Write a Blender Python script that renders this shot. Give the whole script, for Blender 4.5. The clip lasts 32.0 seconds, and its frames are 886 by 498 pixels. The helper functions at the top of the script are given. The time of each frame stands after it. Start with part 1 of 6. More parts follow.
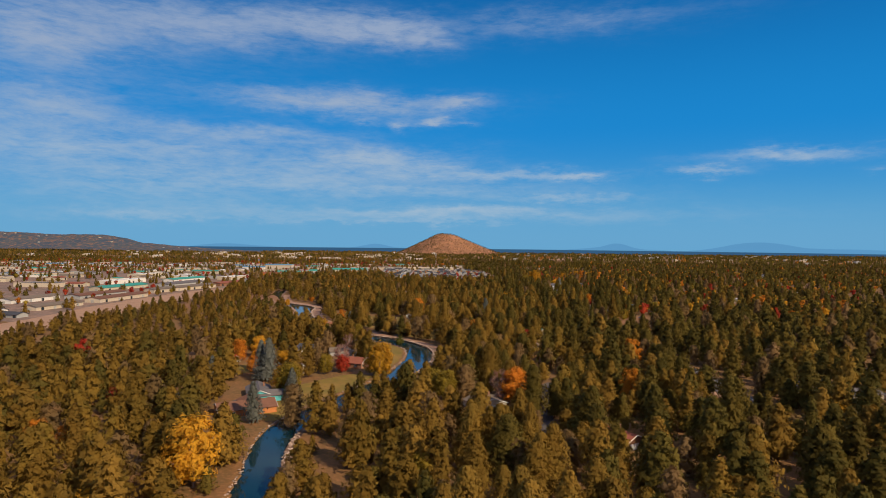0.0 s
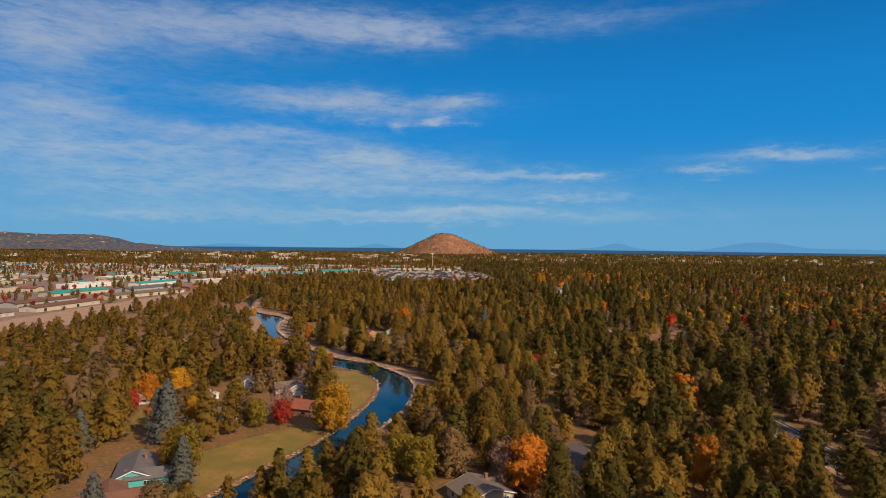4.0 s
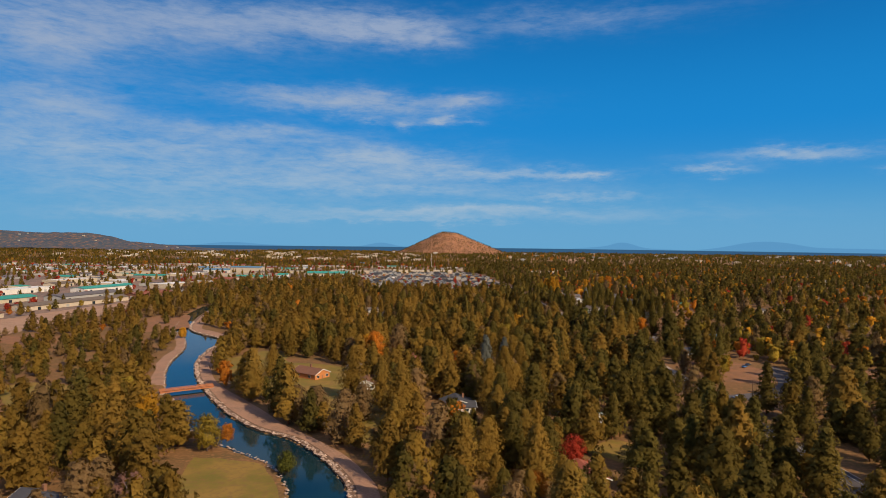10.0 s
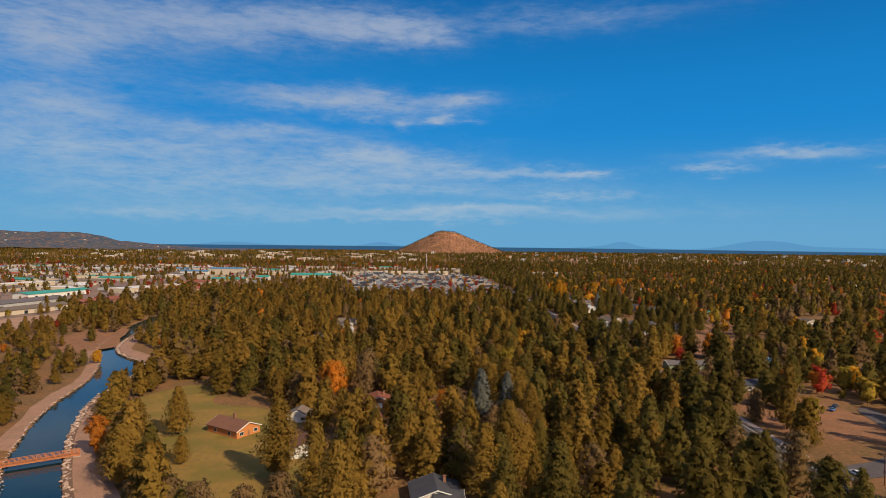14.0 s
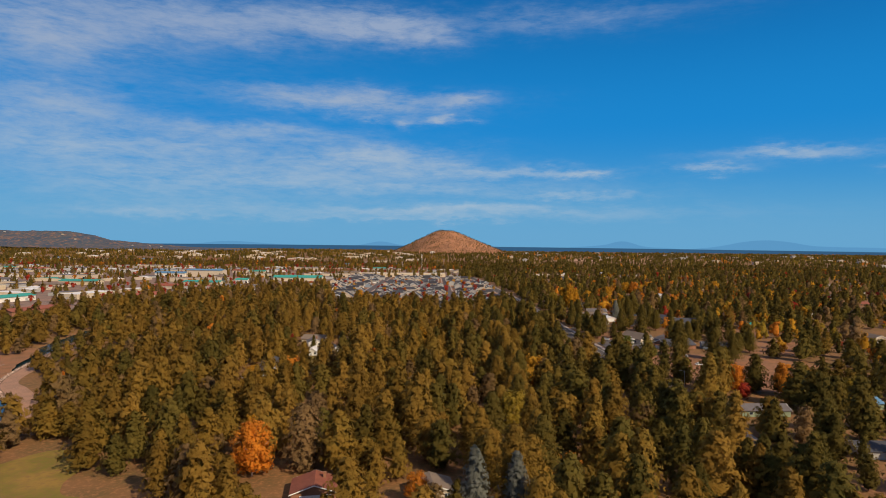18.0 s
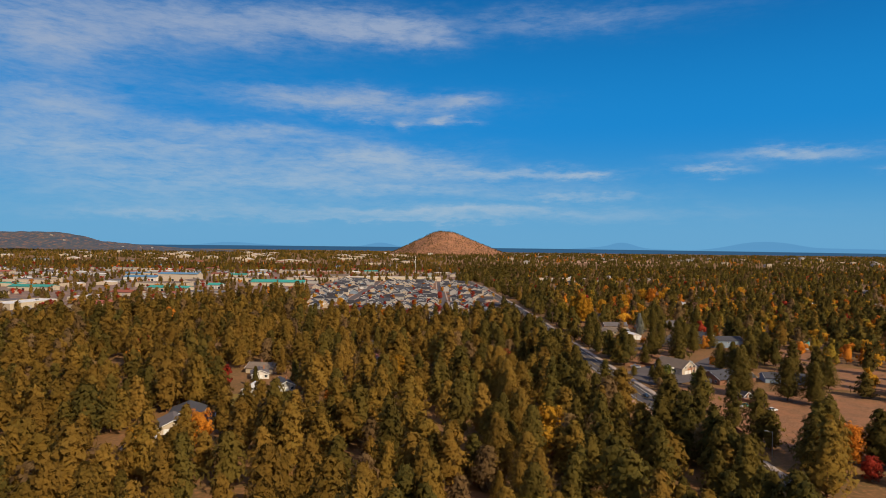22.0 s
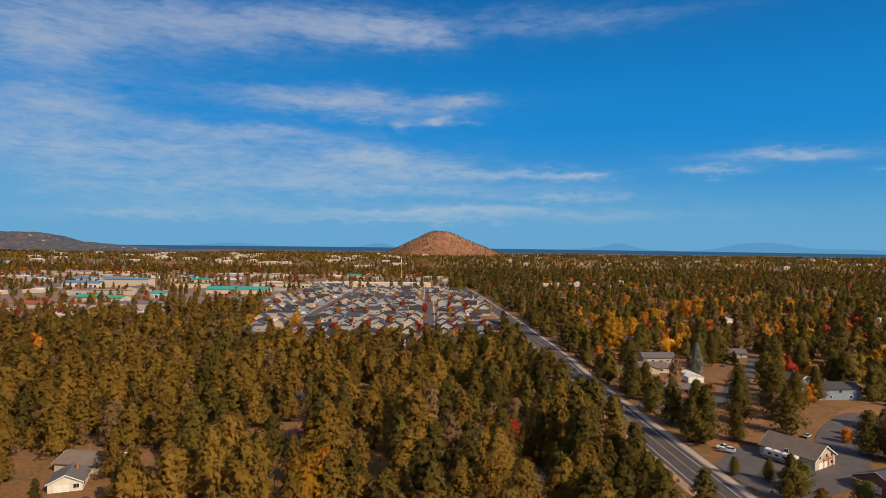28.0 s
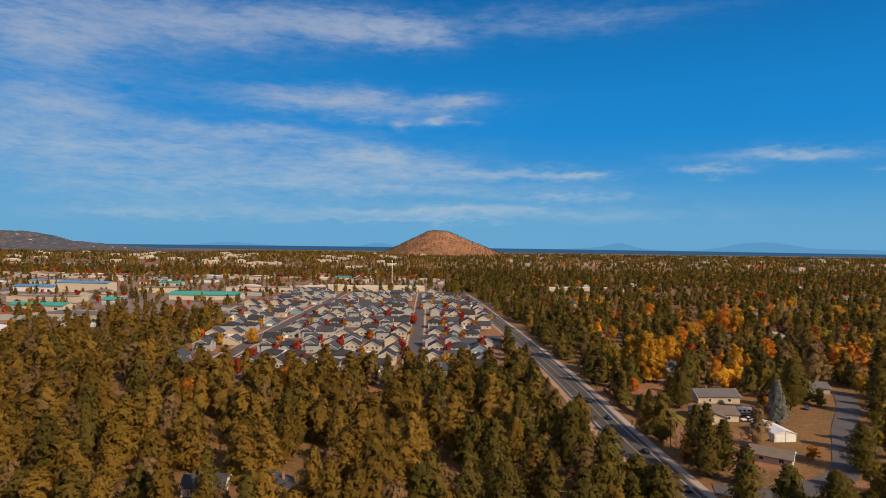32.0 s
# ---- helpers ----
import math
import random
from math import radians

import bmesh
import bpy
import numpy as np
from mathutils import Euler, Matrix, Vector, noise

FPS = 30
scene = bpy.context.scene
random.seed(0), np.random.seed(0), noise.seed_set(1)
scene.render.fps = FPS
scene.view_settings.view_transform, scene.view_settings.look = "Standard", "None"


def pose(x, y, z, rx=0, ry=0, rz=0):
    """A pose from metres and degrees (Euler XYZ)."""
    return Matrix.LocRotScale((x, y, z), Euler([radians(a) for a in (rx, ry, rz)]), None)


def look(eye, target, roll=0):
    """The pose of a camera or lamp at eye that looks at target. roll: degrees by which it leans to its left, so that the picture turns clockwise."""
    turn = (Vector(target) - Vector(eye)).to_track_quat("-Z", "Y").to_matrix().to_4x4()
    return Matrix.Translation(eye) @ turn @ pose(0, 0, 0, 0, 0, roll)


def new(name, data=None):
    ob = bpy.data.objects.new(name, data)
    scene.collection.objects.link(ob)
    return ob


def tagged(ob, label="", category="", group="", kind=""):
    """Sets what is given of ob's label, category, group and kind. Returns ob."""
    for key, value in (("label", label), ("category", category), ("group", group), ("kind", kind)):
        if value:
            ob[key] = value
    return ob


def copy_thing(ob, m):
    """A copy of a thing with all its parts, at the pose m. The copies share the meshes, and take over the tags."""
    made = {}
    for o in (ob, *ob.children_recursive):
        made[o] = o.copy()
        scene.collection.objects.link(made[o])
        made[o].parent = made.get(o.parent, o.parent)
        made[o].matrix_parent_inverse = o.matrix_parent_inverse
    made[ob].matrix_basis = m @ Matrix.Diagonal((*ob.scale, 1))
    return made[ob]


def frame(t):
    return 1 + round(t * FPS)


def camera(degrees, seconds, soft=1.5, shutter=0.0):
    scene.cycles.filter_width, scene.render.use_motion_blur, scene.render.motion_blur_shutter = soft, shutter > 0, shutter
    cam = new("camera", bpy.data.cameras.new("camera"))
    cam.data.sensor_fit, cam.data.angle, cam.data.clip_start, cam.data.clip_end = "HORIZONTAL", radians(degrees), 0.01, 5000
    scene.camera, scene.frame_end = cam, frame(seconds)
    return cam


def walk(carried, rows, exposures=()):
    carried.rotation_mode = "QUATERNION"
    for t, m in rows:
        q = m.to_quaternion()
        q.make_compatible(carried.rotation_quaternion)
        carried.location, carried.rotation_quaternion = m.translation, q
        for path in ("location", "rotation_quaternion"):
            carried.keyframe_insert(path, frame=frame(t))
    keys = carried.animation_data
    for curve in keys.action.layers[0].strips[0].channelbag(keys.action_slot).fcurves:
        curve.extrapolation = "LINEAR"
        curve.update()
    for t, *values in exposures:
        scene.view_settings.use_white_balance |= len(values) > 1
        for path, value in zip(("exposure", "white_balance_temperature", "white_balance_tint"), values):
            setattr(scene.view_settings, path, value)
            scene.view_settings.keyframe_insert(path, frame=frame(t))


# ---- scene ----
cam = camera(72.0, 32.0, soft=0.7)
# seconds, x, y, z in metres, yaw, pitch, roll in degrees
ROWS = [
    (0, 0.00, 0.00, 74.25, -0.000, -0.504, -0.619),
    (1, 2.08, 25.09, 74.25, -0.002, -0.499, -0.611),
    (2, 4.16, 50.19, 74.25, -0.006, -0.494, -0.602),
    (3, 6.24, 75.25, 74.25, -0.000, -0.493, -0.597),
    (3.5, 7.29, 87.75, 74.25, 0.011, -0.497, -0.597),
    (4.5, 9.42, 112.70, 74.25, 0.047, -0.516, -0.606),
    (5.5, 11.57, 137.60, 74.25, 0.097, -0.544, -0.622),
    (6.5, 13.68, 162.43, 74.25, 0.161, -0.572, -0.638),
    (7.5, 15.69, 187.19, 74.25, 0.243, -0.589, -0.649),
    (8.5, 17.60, 211.88, 74.25, 0.358, -0.598, -0.659),
    (9.5, 19.47, 236.51, 74.25, 0.473, -0.605, -0.666),
    (10.5, 21.33, 261.11, 74.25, 0.542, -0.615, -0.668),
    (11.5, 23.19, 285.65, 74.25, 0.538, -0.630, -0.662),
    (12.5, 25.04, 310.13, 74.25, 0.490, -0.648, -0.649),
    (13.5, 26.88, 334.64, 74.25, 0.441, -0.665, -0.638),
    (14.5, 28.71, 359.23, 74.25, 0.431, -0.684, -0.634),
    (15.5, 30.54, 383.89, 74.25, 0.449, -0.708, -0.635),
    (16.5, 32.36, 408.60, 74.25, 0.477, -0.728, -0.639),
    (17.5, 34.18, 433.35, 74.25, 0.496, -0.731, -0.645),
    (18.5, 36.00, 458.18, 74.25, 0.507, -0.705, -0.654),
    (19.5, 37.82, 483.07, 74.25, 0.514, -0.660, -0.665),
    (20.5, 39.65, 507.91, 74.25, 0.510, -0.620, -0.676),
    (21.5, 41.47, 532.61, 74.25, 0.490, -0.605, -0.685),
    (22.5, 43.29, 557.20, 74.25, 0.451, -0.614, -0.693),
    (23.5, 45.12, 581.72, 74.25, 0.403, -0.628, -0.700),
    (24.5, 46.96, 606.21, 74.25, 0.359, -0.631, -0.705),
    (25.5, 48.86, 630.65, 74.25, 0.320, -0.612, -0.707),
    (26.5, 50.79, 655.03, 74.25, 0.281, -0.582, -0.705),
    (27.5, 52.67, 679.46, 74.25, 0.248, -0.556, -0.706),
    (28.5, 54.43, 704.00, 74.25, 0.226, -0.547, -0.712),
    (29.5, 56.06, 728.64, 74.25, 0.216, -0.553, -0.723),
    (30.5, 57.63, 753.35, 74.25, 0.213, -0.568, -0.737),
    (31.25, 58.79, 771.88, 74.25, 0.212, -0.580, -0.747),
    (32, 59.98, 790.40, 74.25, 0.209, -0.589, -0.757),
]
walk(cam, [(t, pose(x, y, z, 90 + pitch, roll, yaw)) for t, x, y, z, yaw, pitch, roll in ROWS])
SKY_LOW, SKY_MID, SKY_HIGH = (0.9, 3.9, 7.0), (0.06, 2.65, 7.0), (0.02, 1.3, 4.2)
CLOUD_LOW, CLOUD_HIGH = (4.2, 5.6, 7.0), (3.2, 4.2, 6.1)
CLOUD_FILL = (8.6, 7.6, 6.9)
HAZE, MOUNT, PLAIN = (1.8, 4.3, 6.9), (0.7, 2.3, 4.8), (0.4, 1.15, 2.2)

# ---------------------------------------------------------------- light
SUN_ELEV, SUN_AZ = radians(36), math.atan2(0.72, -0.69)      # azimuth from +y towards +x
sun = new("sun", bpy.data.lights.new("sun", "SUN"))
sun.data.energy, sun.data.angle, sun.data.color = 5.1, radians(0.53), (1.0, 0.83, 0.58)
to_sun = Vector((math.sin(SUN_AZ) * math.cos(SUN_ELEV), math.cos(SUN_AZ) * math.cos(SUN_ELEV), math.sin(SUN_ELEV)))
sun.matrix_world = look(to_sun * 500, (0, 0, 0))


class Nodes:
    """A small writer of node trees."""

    def __init__(self, tree):
        self.tree = tree
        tree.nodes.clear()

    def add(self, kind, **values):
        n = self.tree.nodes.new(kind)
        for key, value in values.items():
            setattr(n, key, value)
        return n

    def link(self, a, b):
        self.tree.links.new(a, b)

    def put(self, socket, value):
        if isinstance(value, bpy.types.NodeSocket):
            self.link(value, socket)
        elif isinstance(value, (tuple, list)) and len(value) == 3 and socket.type == "RGBA":
            socket.default_value = (*value, 1)
        else:
            socket.default_value = value

    def math(self, op, a, b=0.0, c=0.0, clamp=False):
        n = self.add("ShaderNodeMath", operation=op, use_clamp=clamp)
        for s, v in zip(n.inputs, (a, b, c)):
            self.put(s, v)
        return n.outputs[0]

    def ramp(self, v, lo, hi, a=0.0, b=1.0, smooth=True):
        n = self.add("ShaderNodeMapRange", interpolation_type="SMOOTHSTEP" if smooth else "LINEAR", clamp=True) if smooth else self.add("ShaderNodeMapRange", clamp=True)
        for s, x in zip(n.inputs[:5], (v, lo, hi, a, b)):
            self.put(s, x)
        return n.outputs[0]

    def mix(self, f, a, b, mode="MIX"):
        n = self.add("ShaderNodeMix", data_type="RGBA", blend_type=mode)
        self.put(n.inputs[0], f)
        self.put(n.inputs[6], a)
        self.put(n.inputs[7], b)
        return n.outputs[2]

    def noise(self, vec, scale, detail=4.0, rough=0.55, distortion=0.0):
        n = self.add("ShaderNodeTexNoise")
        if vec is not None:
            self.link(vec, n.inputs["Vector"])
        n.inputs["Scale"].default_value, n.inputs["Detail"].default_value = scale, detail
        n.inputs["Roughness"].default_value, n.inputs["Distortion"].default_value = rough, distortion
        return n.outputs[0]

    def combine(self, x, y, z):
        n = self.add("ShaderNodeCombineXYZ")
        for s, v in zip(n.inputs, (x, y, z)):
            self.put(s, v)
        return n.outputs[0]


# sky, thin clouds and the farthest blue mountains
world = bpy.data.worlds.new("sky")
scene.world = world
world.use_nodes = True
N = Nodes(world.node_tree)
sky = N.add("ShaderNodeTexSky", sky_type="NISHITA", sun_disc=False, sun_elevation=SUN_ELEV, sun_rotation=SUN_AZ,
            altitude=1100.0, air_density=1.0, dust_density=0.6, ozone_density=2.5)
geo = N.add("ShaderNodeTexCoord")
sep = N.add("ShaderNodeSeparateXYZ")
N.link(geo.outputs["Generated"], sep.inputs[0])
dx, dy, dz = sep.outputs
az = N.math("MULTIPLY", N.math("ARCTAN2", dx, dy), 57.29578)        # degrees right of +y
el = N.math("MULTIPLY", N.math("ARCSINE", dz), 57.29578)            # degrees up
# deep blue above, paler at the horizon
hsv = N.add("ShaderNodeHueSaturation")
hsv.inputs["Saturation"].default_value = 1.2
N.link(sky.outputs[0], hsv.inputs["Color"])
depth = N.mix(N.ramp(el, 0.0, 11.0), SKY_LOW, SKY_MID)
depth = N.mix(N.ramp(el, 9.0, 26.0), depth, SKY_HIGH)
blue = N.mix(0.94, hsv.outputs[0], depth)
# cloud bands: streaked noise inside soft ellipses (az, el, half width, half height, strength)
warp = N.math("MULTIPLY", N.math("SUBTRACT", N.noise(N.combine(N.math("MULTIPLY", az, 0.08), N.math("MULTIPLY", el, 0.2), 3.0), 1.0, 3), 0.5), 3.0)
streak = N.noise(N.combine(N.math("MULTIPLY", az, 0.13), N.math("ADD", N.math("MULTIPLY", el, 0.62), warp), 0.0), 1.0, 7, 0.62, 0.3)
puffs = N.noise(N.combine(N.math("MULTIPLY", az, 0.45), N.math("MULTIPLY", el, 1.3), 7.0), 1.0, 6, 0.6, 0.2)
body = N.math("ADD", N.math("MULTIPLY", streak, 0.6), N.math("MULTIPLY", puffs, 0.4))
BANDS = [(-34.1, 15.9, 9.5, 3.52, 1.0), (-23.1, 18.0, 11.2, 2.54, 0.85), (-12.0, 19.1, 9.7, 1.87, 0.85), (-6.9, 19.1, 4.7, 1.37, 0.95), (-1.6, 18.5, 3.7, 1.17, 0.95), (10.0, 19.7, 13.4, 1.36, 0.55),
         (-10.0, 12.7, 12.4, 1.36, 1.0), (1.1, 12.8, 3.2, 0.69, 0.85), (0.2, 11.3, 1.8, 0.64, 1.0), (-3.4, 11.1, 1.4, 0.53, 0.85), (-6.9, 11.1, 1.4, 0.47, 0.7), (3.2, 11.2, 1.3, 0.37, 0.5),
         (-34.1, 10.5, 8.0, 2.2, 0.8), (-32.6, 7.5, 11.3, 2.06, 0.75), (-18.9, 9.5, 11.9, 1.21, 0.75), (-21.7, 7.8, 6.9, 0.99, 0.6), (-6.9, 7.7, 9.9, 1.48, 0.95), (-15.0, 6.1, 17.3, 1.44, 0.6),
         (4.8, 6.5, 11.6, 0.74, 0.75), (12.5, 6.3, 3.5, 0.47, 0.85), (-3.7, 4.9, 21.2, 0.95, 0.6), (11.0, 4.2, 7.7, 0.36, 0.6), (-0.5, 2.8, 23.4, 0.9, 1.0), (-26.2, 2.2, 9.0, 0.48, 0.75),
         (-4.8, 2.1, 14.8, 0.21, 0.6), (29.1, 7.5, 6.9, 0.65, 0.85), (23.5, 6.4, 3.3, 0.44, 0.75), (34.8, 6.1, 1.4, 0.31, 0.35), (-26.6, 4.3, 15.3, 2.18, 0.55)]
drift = N.noise(N.combine(N.math("MULTIPLY", az, 0.11), N.math("MULTIPLY", el, 0.33), 11.0), 1.0, 5, 0.6)
lift = N.noise(N.combine(N.math("MULTIPLY", az, 0.17), N.math("MULTIPLY", el, 0.5), 17.0), 1.0, 6, 0.65)
az_w = N.math("ADD", az, N.math("MULTIPLY", N.math("SUBTRACT", drift, 0.5), 9.0))
el_w = N.math("ADD", el, N.math("MULTIPLY", N.math("SUBTRACT", lift, 0.5), 3.2))
cover = None
for a, e, wa, we, k in BANDS:
    u = N.math("DIVIDE", N.math("SUBTRACT", az_w, a), wa)
    v = N.math("DIVIDE", N.math("SUBTRACT", el_w, e), we)
    g = N.math("MULTIPLY", N.math("POWER", 2.718, N.math("MULTIPLY", N.math("ADD", N.math("MULTIPLY", u, u), N.math("MULTIPLY", v, v)), -1.3)), 0.8 * k)
    cover = g if cover is None else N.math("SUBTRACT", N.math("ADD", cover, g), N.math("MULTIPLY", cover, g))
fibre = N.noise(N.combine(N.math("MULTIPLY", az, 0.55), N.math("ADD", N.math("MULTIPLY", el, 2.4), warp), 23.0), 1.0, 7, 0.68, 0.25)
wisp = N.math("ADD", N.math("MULTIPLY", body, 0.65), N.math("MULTIPLY", fibre, 0.35))
cloud = N.math("MULTIPLY", cover, N.ramp(N.math("ADD", wisp, N.math("MULTIPLY", cover, 0.22)), 0.36, 0.78))
cloud = N.math("MULTIPLY", cloud, 1.3, clamp=True)
# thin high cloud overhead and all round, unseen, added bright to fill the shadows
fill_veil = N.math("MULTIPLY", N.ramp(streak, 0.35, 0.7), N.ramp(el, 27.0, 45.0))
behind = N.math("MULTIPLY", N.ramp(streak, 0.4, 0.75), N.ramp(dy, 0.5, 0.0))
cloud_colour = N.mix(N.ramp(el, 2.0, 18.0), CLOUD_LOW, CLOUD_HIGH)
lit_sky = N.mix(cloud, blue, cloud_colour)
lit_sky = N.mix(N.math("MULTIPLY", N.math("MAXIMUM", fill_veil, behind), 0.85), lit_sky, CLOUD_FILL)
# pale band low over the horizon
lit_sky = N.mix(N.ramp(el, 6.0, 0.3, 0.0, 0.5), lit_sky, HAZE)
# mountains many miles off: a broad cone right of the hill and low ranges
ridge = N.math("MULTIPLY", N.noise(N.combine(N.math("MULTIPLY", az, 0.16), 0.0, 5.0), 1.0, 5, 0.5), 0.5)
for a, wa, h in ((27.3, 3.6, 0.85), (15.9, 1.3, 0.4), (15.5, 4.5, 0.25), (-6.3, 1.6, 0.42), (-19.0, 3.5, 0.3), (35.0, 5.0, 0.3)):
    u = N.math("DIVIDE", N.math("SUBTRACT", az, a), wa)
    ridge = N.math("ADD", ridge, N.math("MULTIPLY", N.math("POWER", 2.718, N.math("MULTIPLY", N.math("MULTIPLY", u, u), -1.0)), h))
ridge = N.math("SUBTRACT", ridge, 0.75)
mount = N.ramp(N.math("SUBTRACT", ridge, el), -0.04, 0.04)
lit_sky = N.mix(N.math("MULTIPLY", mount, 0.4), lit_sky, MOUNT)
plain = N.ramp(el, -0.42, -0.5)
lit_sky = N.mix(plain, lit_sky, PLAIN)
back = N.add("ShaderNodeBackground")
back.inputs["Strength"].default_value = 0.09
N.link(lit_sky, back.inputs["Color"])
N.link(back.outputs[0], N.add("ShaderNodeOutputWorld").inputs[0])


# ---------------------------------------------------------------- materials
def material(name, colours, rough=0.85, scale=1.0, fine=8.0, bump=0.0, metal=0.0, spread=0.0, tint=0.0, specular=0.3, island=0.0, leaf=0.0, cut=0.0):
    """colours: 2 or 3 base colours blended by noise at two scales (metres); spread: per-object variation; tint: per-tree attribute."""
    m = bpy.data.materials.new(name)
    m.use_nodes = True
    n = Nodes(m.node_tree)
    at = n.add("ShaderNodeNewGeometry").outputs["Position"]
    big = n.noise(at, 1.0 / scale, 4, 0.6)
    small = n.noise(at, 1.0 / (scale / fine), 3, 0.65)
    col = n.mix(n.ramp(big, 0.35, 0.65), colours[0], colours[1])
    if len(colours) > 2:
        col = n.mix(n.ramp(small, 0.45, 0.72), col, colours[2])
    else:
        col = n.mix(n.ramp(small, 0.3, 0.8, 0.0, 0.5), col, tuple(c * 0.6 for c in colours[0]))
    value = None
    if spread:
        value = n.ramp(n.add("ShaderNodeObjectInfo").outputs["Random"], 0, 1, 1 - spread, 1 + spread, False)
    if island:
        isl = n.ramp(n.add("ShaderNodeNewGeometry").outputs["Random Per Island"], 0, 1, 1 - island, 1 + island, False)
        value = isl if value is None else n.math("MULTIPLY", value, isl)
    if tint:
        attr = n.add("ShaderNodeAttribute", attribute_name="tint").outputs["Fac"]
        rnd = n.ramp(attr, 0, 1, 1 - tint, 1 + tint, False)
        value = rnd if value is None else n.math("MULTIPLY", value, rnd)
        col = n.mix(n.ramp(n.math("FRACT", n.math("MULTIPLY", attr, 7.0)), 0.0, 1.0, 0.0, 0.6), col, colours[-1])
    if value is not None:
        col = n.mix(1.0, col, n.combine(value, value, value), "MULTIPLY")
    b = n.add("ShaderNodeBsdfPrincipled")
    n.link(col, b.inputs["Base Color"])
    b.inputs["Roughness"].default_value, b.inputs["Metallic"].default_value = rough, metal
    b.inputs["Specular IOR Level"].default_value = specular
    if bump:
        k = n.add("ShaderNodeBump")
        k.inputs["Strength"].default_value, k.inputs["Distance"].default_value = 0.6, bump
        n.link(small, k.inputs["Height"])
        n.link(k.outputs[0], b.inputs["Normal"])
    face = b.outputs[0]
    if leaf:
        glow = n.add("ShaderNodeBsdfTranslucent")
        n.link(col, glow.inputs["Color"])
        both_sides = n.add("ShaderNodeMixShader")
        both_sides.inputs[0].default_value = leaf
        n.link(face, both_sides.inputs[1])
        n.link(glow.outputs[0], both_sides.inputs[2])
        face = both_sides.outputs[0]
    if cut:
        # needles and leaves with gaps between them
        gaps = n.ramp(n.noise(at, 1.0 / cut, 2, 0.6), 0.42, 0.47)
        lace = n.add("ShaderNodeMixShader")
        n.link(gaps, lace.inputs[0])
        n.link(n.add("ShaderNodeBsdfTransparent").outputs[0], lace.inputs[1])
        n.link(face, lace.inputs[2])
        face = lace.outputs[0]
    n.link(face, n.add("ShaderNodeOutputMaterial").inputs[0])
    return m


def pane_glass():
    m = bpy.data.materials.new("window_glass")
    m.use_nodes = True
    b = m.node_tree.nodes["Principled BSDF"]
    b.inputs["Base Color"].default_value = (0.02, 0.03, 0.04, 1)
    b.inputs["Roughness"].default_value, b.inputs["Specular IOR Level"].default_value = 0.08, 0.6
    return m


def water_material():
    m = bpy.data.materials.new("canal_water")
    m.use_nodes = True
    n = Nodes(m.node_tree)
    at = n.add("ShaderNodeNewGeometry").outputs["Position"]
    b = n.add("ShaderNodeBsdfPrincipled")
    col = n.mix(n.ramp(n.noise(at, 0.05, 3), 0.35, 0.65), (0.004, 0.022, 0.034), (0.008, 0.03, 0.04))
    n.link(col, b.inputs["Base Color"])
    b.inputs["Roughness"].default_value, b.inputs["IOR"].default_value = 0.05, 1.33
    k = n.add("ShaderNodeBump")
    k.inputs["Strength"].default_value, k.inputs["Distance"].default_value = 0.25, 0.04
    n.link(n.noise(at, 0.9, 3), k.inputs["Height"])
    n.link(k.outputs[0], b.inputs["Normal"])
    n.link(b.outputs[0], n.add("ShaderNodeOutputMaterial").inputs[0])
    return m


M = {}
M["forest_floor"] = material("forest_floor", [(0.19, 0.09, 0.033), (0.13, 0.075, 0.025), (0.27, 0.12, 0.048)], 0.95, 14, 9, 0.05)
M["lawn"] = material("lawn", [(0.15, 0.115, 0.017), (0.25, 0.145, 0.03), (0.19, 0.105, 0.032)], 0.95, 13, 7, 0.03)
M["dry_grass"] = material("dry_grass", [(0.25, 0.105, 0.045), (0.17, 0.082, 0.036), (0.32, 0.155, 0.08)], 0.95, 7, 9, 0.03)
M["dirt"] = material("dirt", [(0.36, 0.20, 0.125), (0.29, 0.165, 0.10), (0.42, 0.26, 0.17)], 0.95, 12, 10, 0.03)
M["district"] = material("district_yards", [(0.24, 0.14, 0.10), (0.14, 0.095, 0.075), (0.30, 0.20, 0.15)], 0.95, 25, 6, 0.02)
M["gravel"] = material("gravel_track", [(0.33, 0.175, 0.11), (0.25, 0.14, 0.09), (0.38, 0.215, 0.14)], 0.95, 7, 9, 0.03)
M["bank"] = material("bank_soil", [(0.16, 0.085, 0.05), (0.12, 0.065, 0.04), (0.24, 0.15, 0.10)], 0.95, 3, 8, 0.08)
M["rock"] = material("bank_rock", [(0.30, 0.20, 0.15), (0.42, 0.30, 0.24), (0.22, 0.14, 0.11)], 0.9, 1.5, 6, 0.03, island=0.4)
M["asphalt"] = material("asphalt", [(0.066, 0.054, 0.051), (0.082, 0.067, 0.063), (0.055, 0.045, 0.044)], 0.9, 11, 14, 0.004)
M["asphalt_old"] = material("old_asphalt", [(0.088, 0.071, 0.069), (0.108, 0.088, 0.084), (0.072, 0.059, 0.059)], 0.92, 9, 12, 0.004)
M["concrete"] = material("concrete", [(0.38, 0.29, 0.24), (0.33, 0.255, 0.21), (0.42, 0.33, 0.28)], 0.85, 4, 12, 0.004)
M["line_white"] = material("line_paint_white", [(0.72, 0.68, 0.62), (0.6, 0.57, 0.52)], 0.7, 2, 8)
M["line_yellow"] = material("line_paint_yellow", [(0.62, 0.42, 0.10), (0.5, 0.34, 0.1)], 0.7, 2, 8)
M["water"] = water_material()
M["glass"] = pane_glass()
